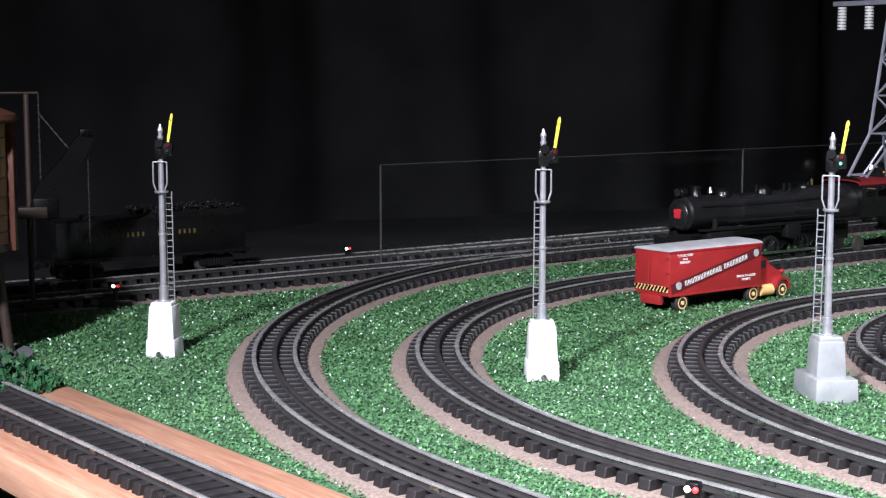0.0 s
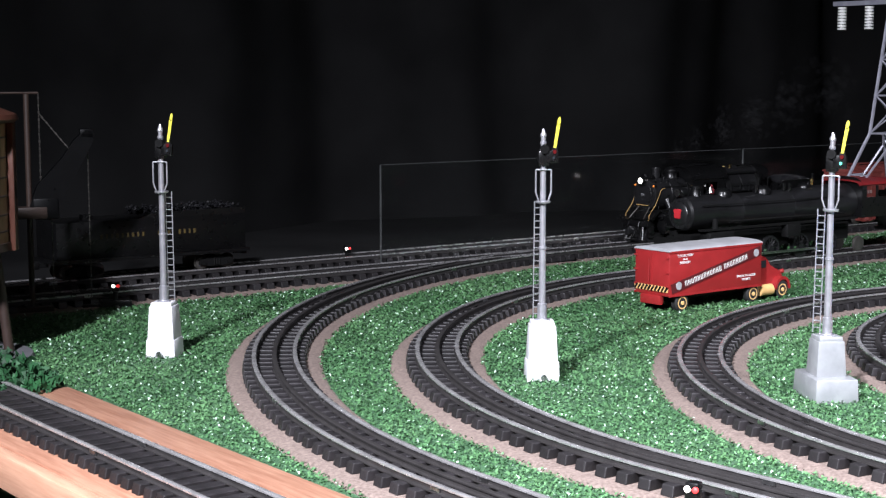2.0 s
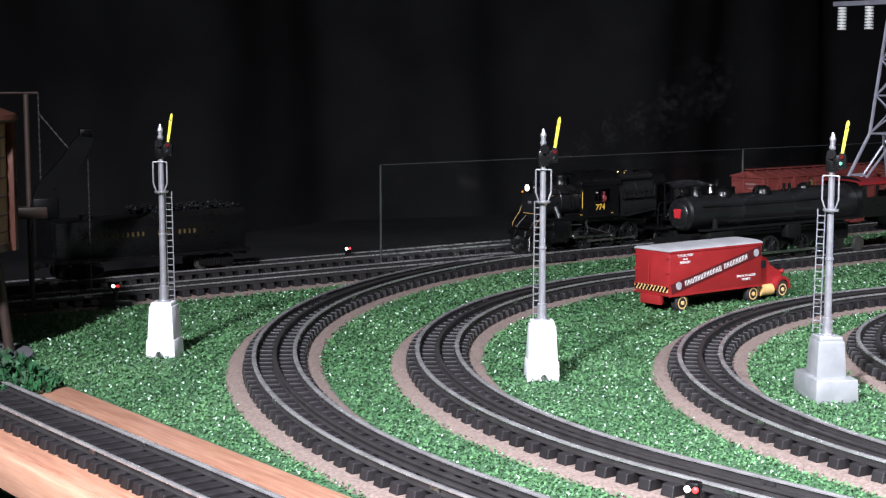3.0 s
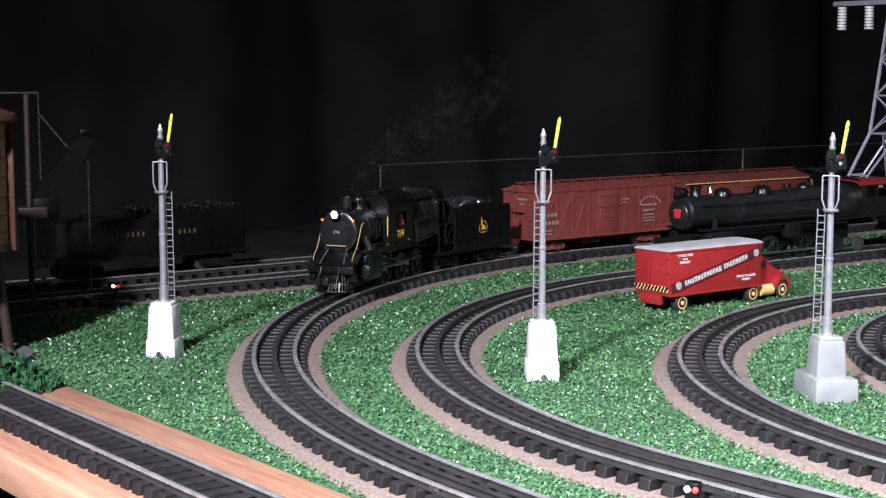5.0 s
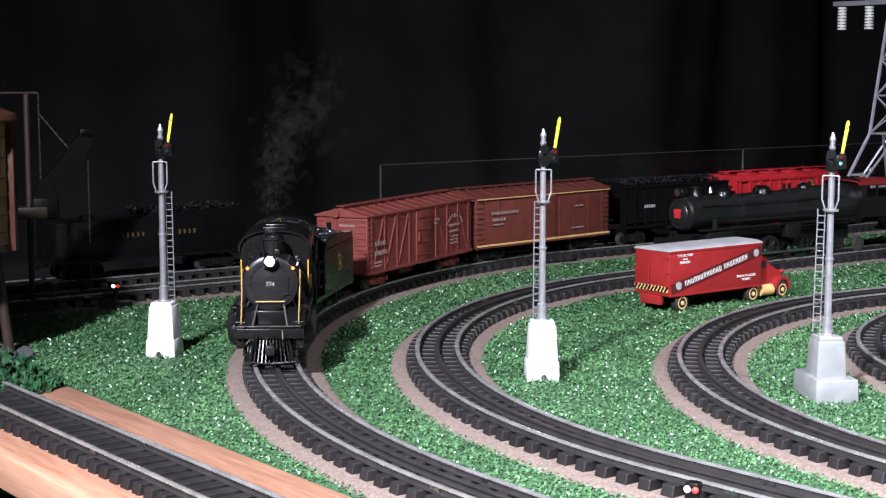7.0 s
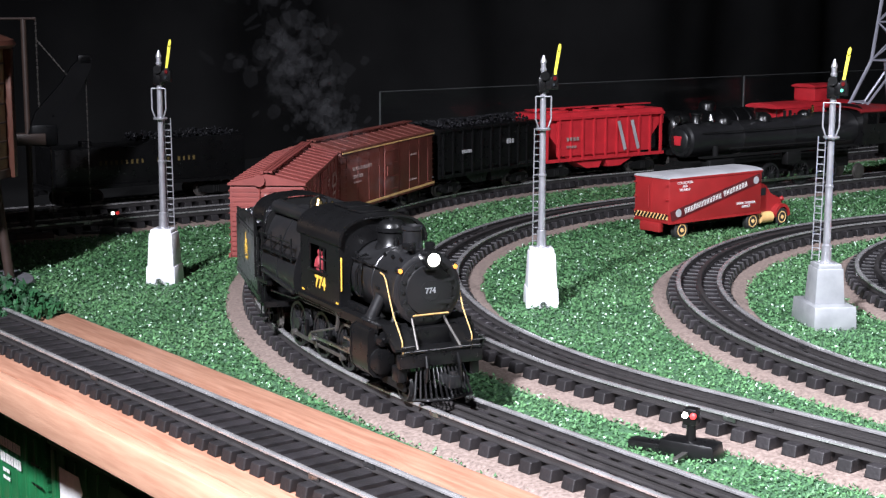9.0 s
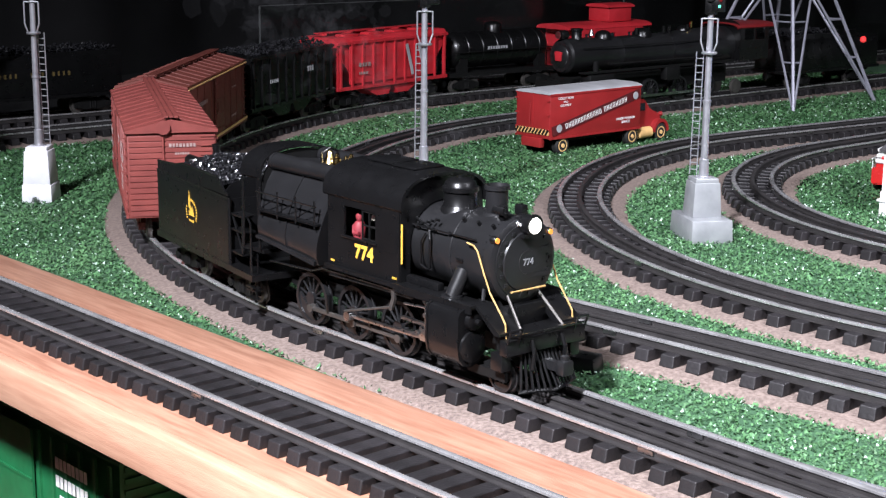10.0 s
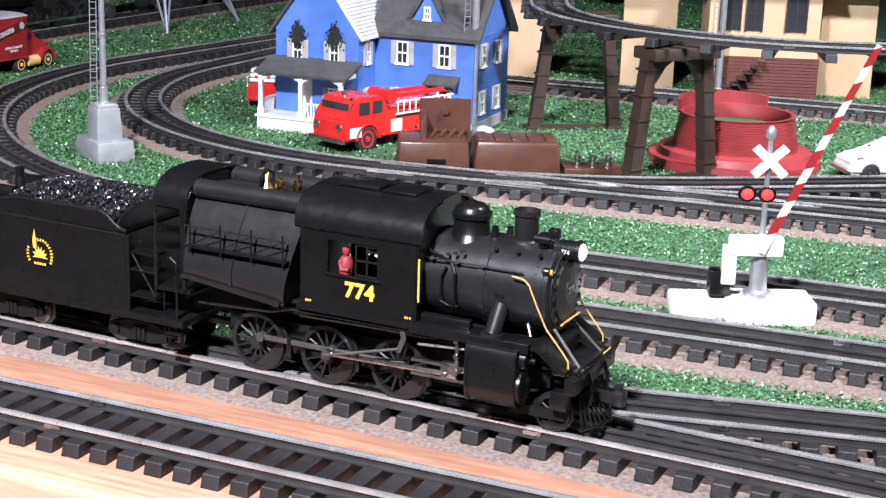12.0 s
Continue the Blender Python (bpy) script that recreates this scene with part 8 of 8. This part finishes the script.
# ---- tracks, piece by piece ----
track(T1, "curved three-rail model track on cork roadbed, outer loop", s0=-1.3)
track(T2, "curved three-rail model track on cork roadbed, second loop", s0=-1.3)
track(T3, "curved three-rail model track on cork roadbed, third loop")
track(T4, "curved three-rail model track on cork roadbed, inner loop")
for branch, words in zip(BRANCHES, ("bright siding leaving the outer loop at a switch", "bright siding leaving the inner loop towards the crossing", "bright second siding beside the inner loop", "model track running behind the trestle bents")):
    track(branch, words, bare=0.27 if branch is BRANCHES[0] else 0.22, zbase=-0.0009 - 0.0004 * BRANCHES.index(branch))
track(SHELF, "straight two-rail model track lying on the oak plank", cork=False, centre=False, zbase=0.002, pitch=0.0150)
track(BACK, "straight model track along the back of the table")
track(FAR_BACK, "straight model track before the black cloth")


# ---- smoke: thin puffs of many faint globules that trail from the chimney ----
M_SMOKE = bpy.data.materials.new("thin_smoke")
M_SMOKE.use_nodes = True
M_SMOKE.node_tree.nodes["Principled BSDF"].inputs["Base Color"].default_value = (0.35, 0.35, 0.37, 1)
M_SMOKE.node_tree.nodes["Principled BSDF"].inputs["Roughness"].default_value = 1.0
M_SMOKE.node_tree.nodes["Principled BSDF"].inputs["Specular IOR Level"].default_value = 0.0
M_SMOKE.node_tree.nodes["Principled BSDF"].inputs["Alpha"].default_value = 0.004
PUFFS = []
for puff, (age, spread, count) in enumerate(((0.06, 0.005, 90), (0.18, 0.008, 130), (0.34, 0.011, 150), (0.55, 0.015, 170), (0.80, 0.020, 170), (1.10, 0.026, 150), (1.45, 0.033, 120))):
    rnd = random.Random(40 + puff)
    bm = bmesh.new()
    for _ in range(count):
        c = Vector((rnd.gauss(0, 0.50), rnd.gauss(0, 0.50), rnd.gauss(0, 0.75))) * spread
        r = spread * rnd.uniform(0.10, 0.30)
        q = Euler((rnd.uniform(0, 6), rnd.uniform(0, 6), rnd.uniform(0, 6))).to_matrix()
        vs = [bm.verts.new(c + q @ Vector((r * rnd.uniform(0.6, 1.2) * math.cos(k * 0.785), r * rnd.uniform(0.6, 1.2) * math.sin(k * 0.785), 0))) for k in range(8)]
        bm.faces.new(vs)
    ob = tagged(part("smoke_puff", bm, M_SMOKE), "thin grey smoke puff drifting from the chimney", "smoke", "smoke puffs", "stuff")
    PUFFS.append((ob, age))


def motions():
    """The train's run, the turning of its wheels and the swing of its rods."""
    steps = [i * 0.2 for i in range(61)]
    for ob, back, half in TRAIN:
        walk(ob, [(t, on_track(T1, run(t) - 0.0955 + back, half)) for t in steps])
    fine = [i * 0.1 for i in range(121)]
    turn = {t: (run(t) - run(0)) / (0.0165 * SIZE) for t in fine}
    for w in DRIVERS:
        o = w.location.copy()
        walk(w, [(t, Matrix.Translation(o) @ Matrix.Rotation(turn[t], 4, "Y")) for t in fine])
    for ob, age in PUFFS:
        rows = []
        for t in steps:
            m = on_track(T1, run(max(-0.4, t - age)) - 0.0955, 0.050)
            rows.append((t, Matrix.Translation(m @ Vector((0.069, 0, 0.102 + 0.075 * age ** 0.8)))))
        walk(ob, rows)
    for k, rod in enumerate(RODS):
        rows = []
        for t in fine:
            a = turn[t] + (math.pi / 2 if k > 1 else 0)
            dx, dz = 0.0060 * math.cos(a), -0.0060 * math.sin(a)
            rows.append((t, pose(dx, 0, 0.0165 * SIZE + dz) if k % 2 == 0 else pose(dx, 0, 0.0185 * SIZE + dz * 0.35)))
        walk(rod, rows)


motions()
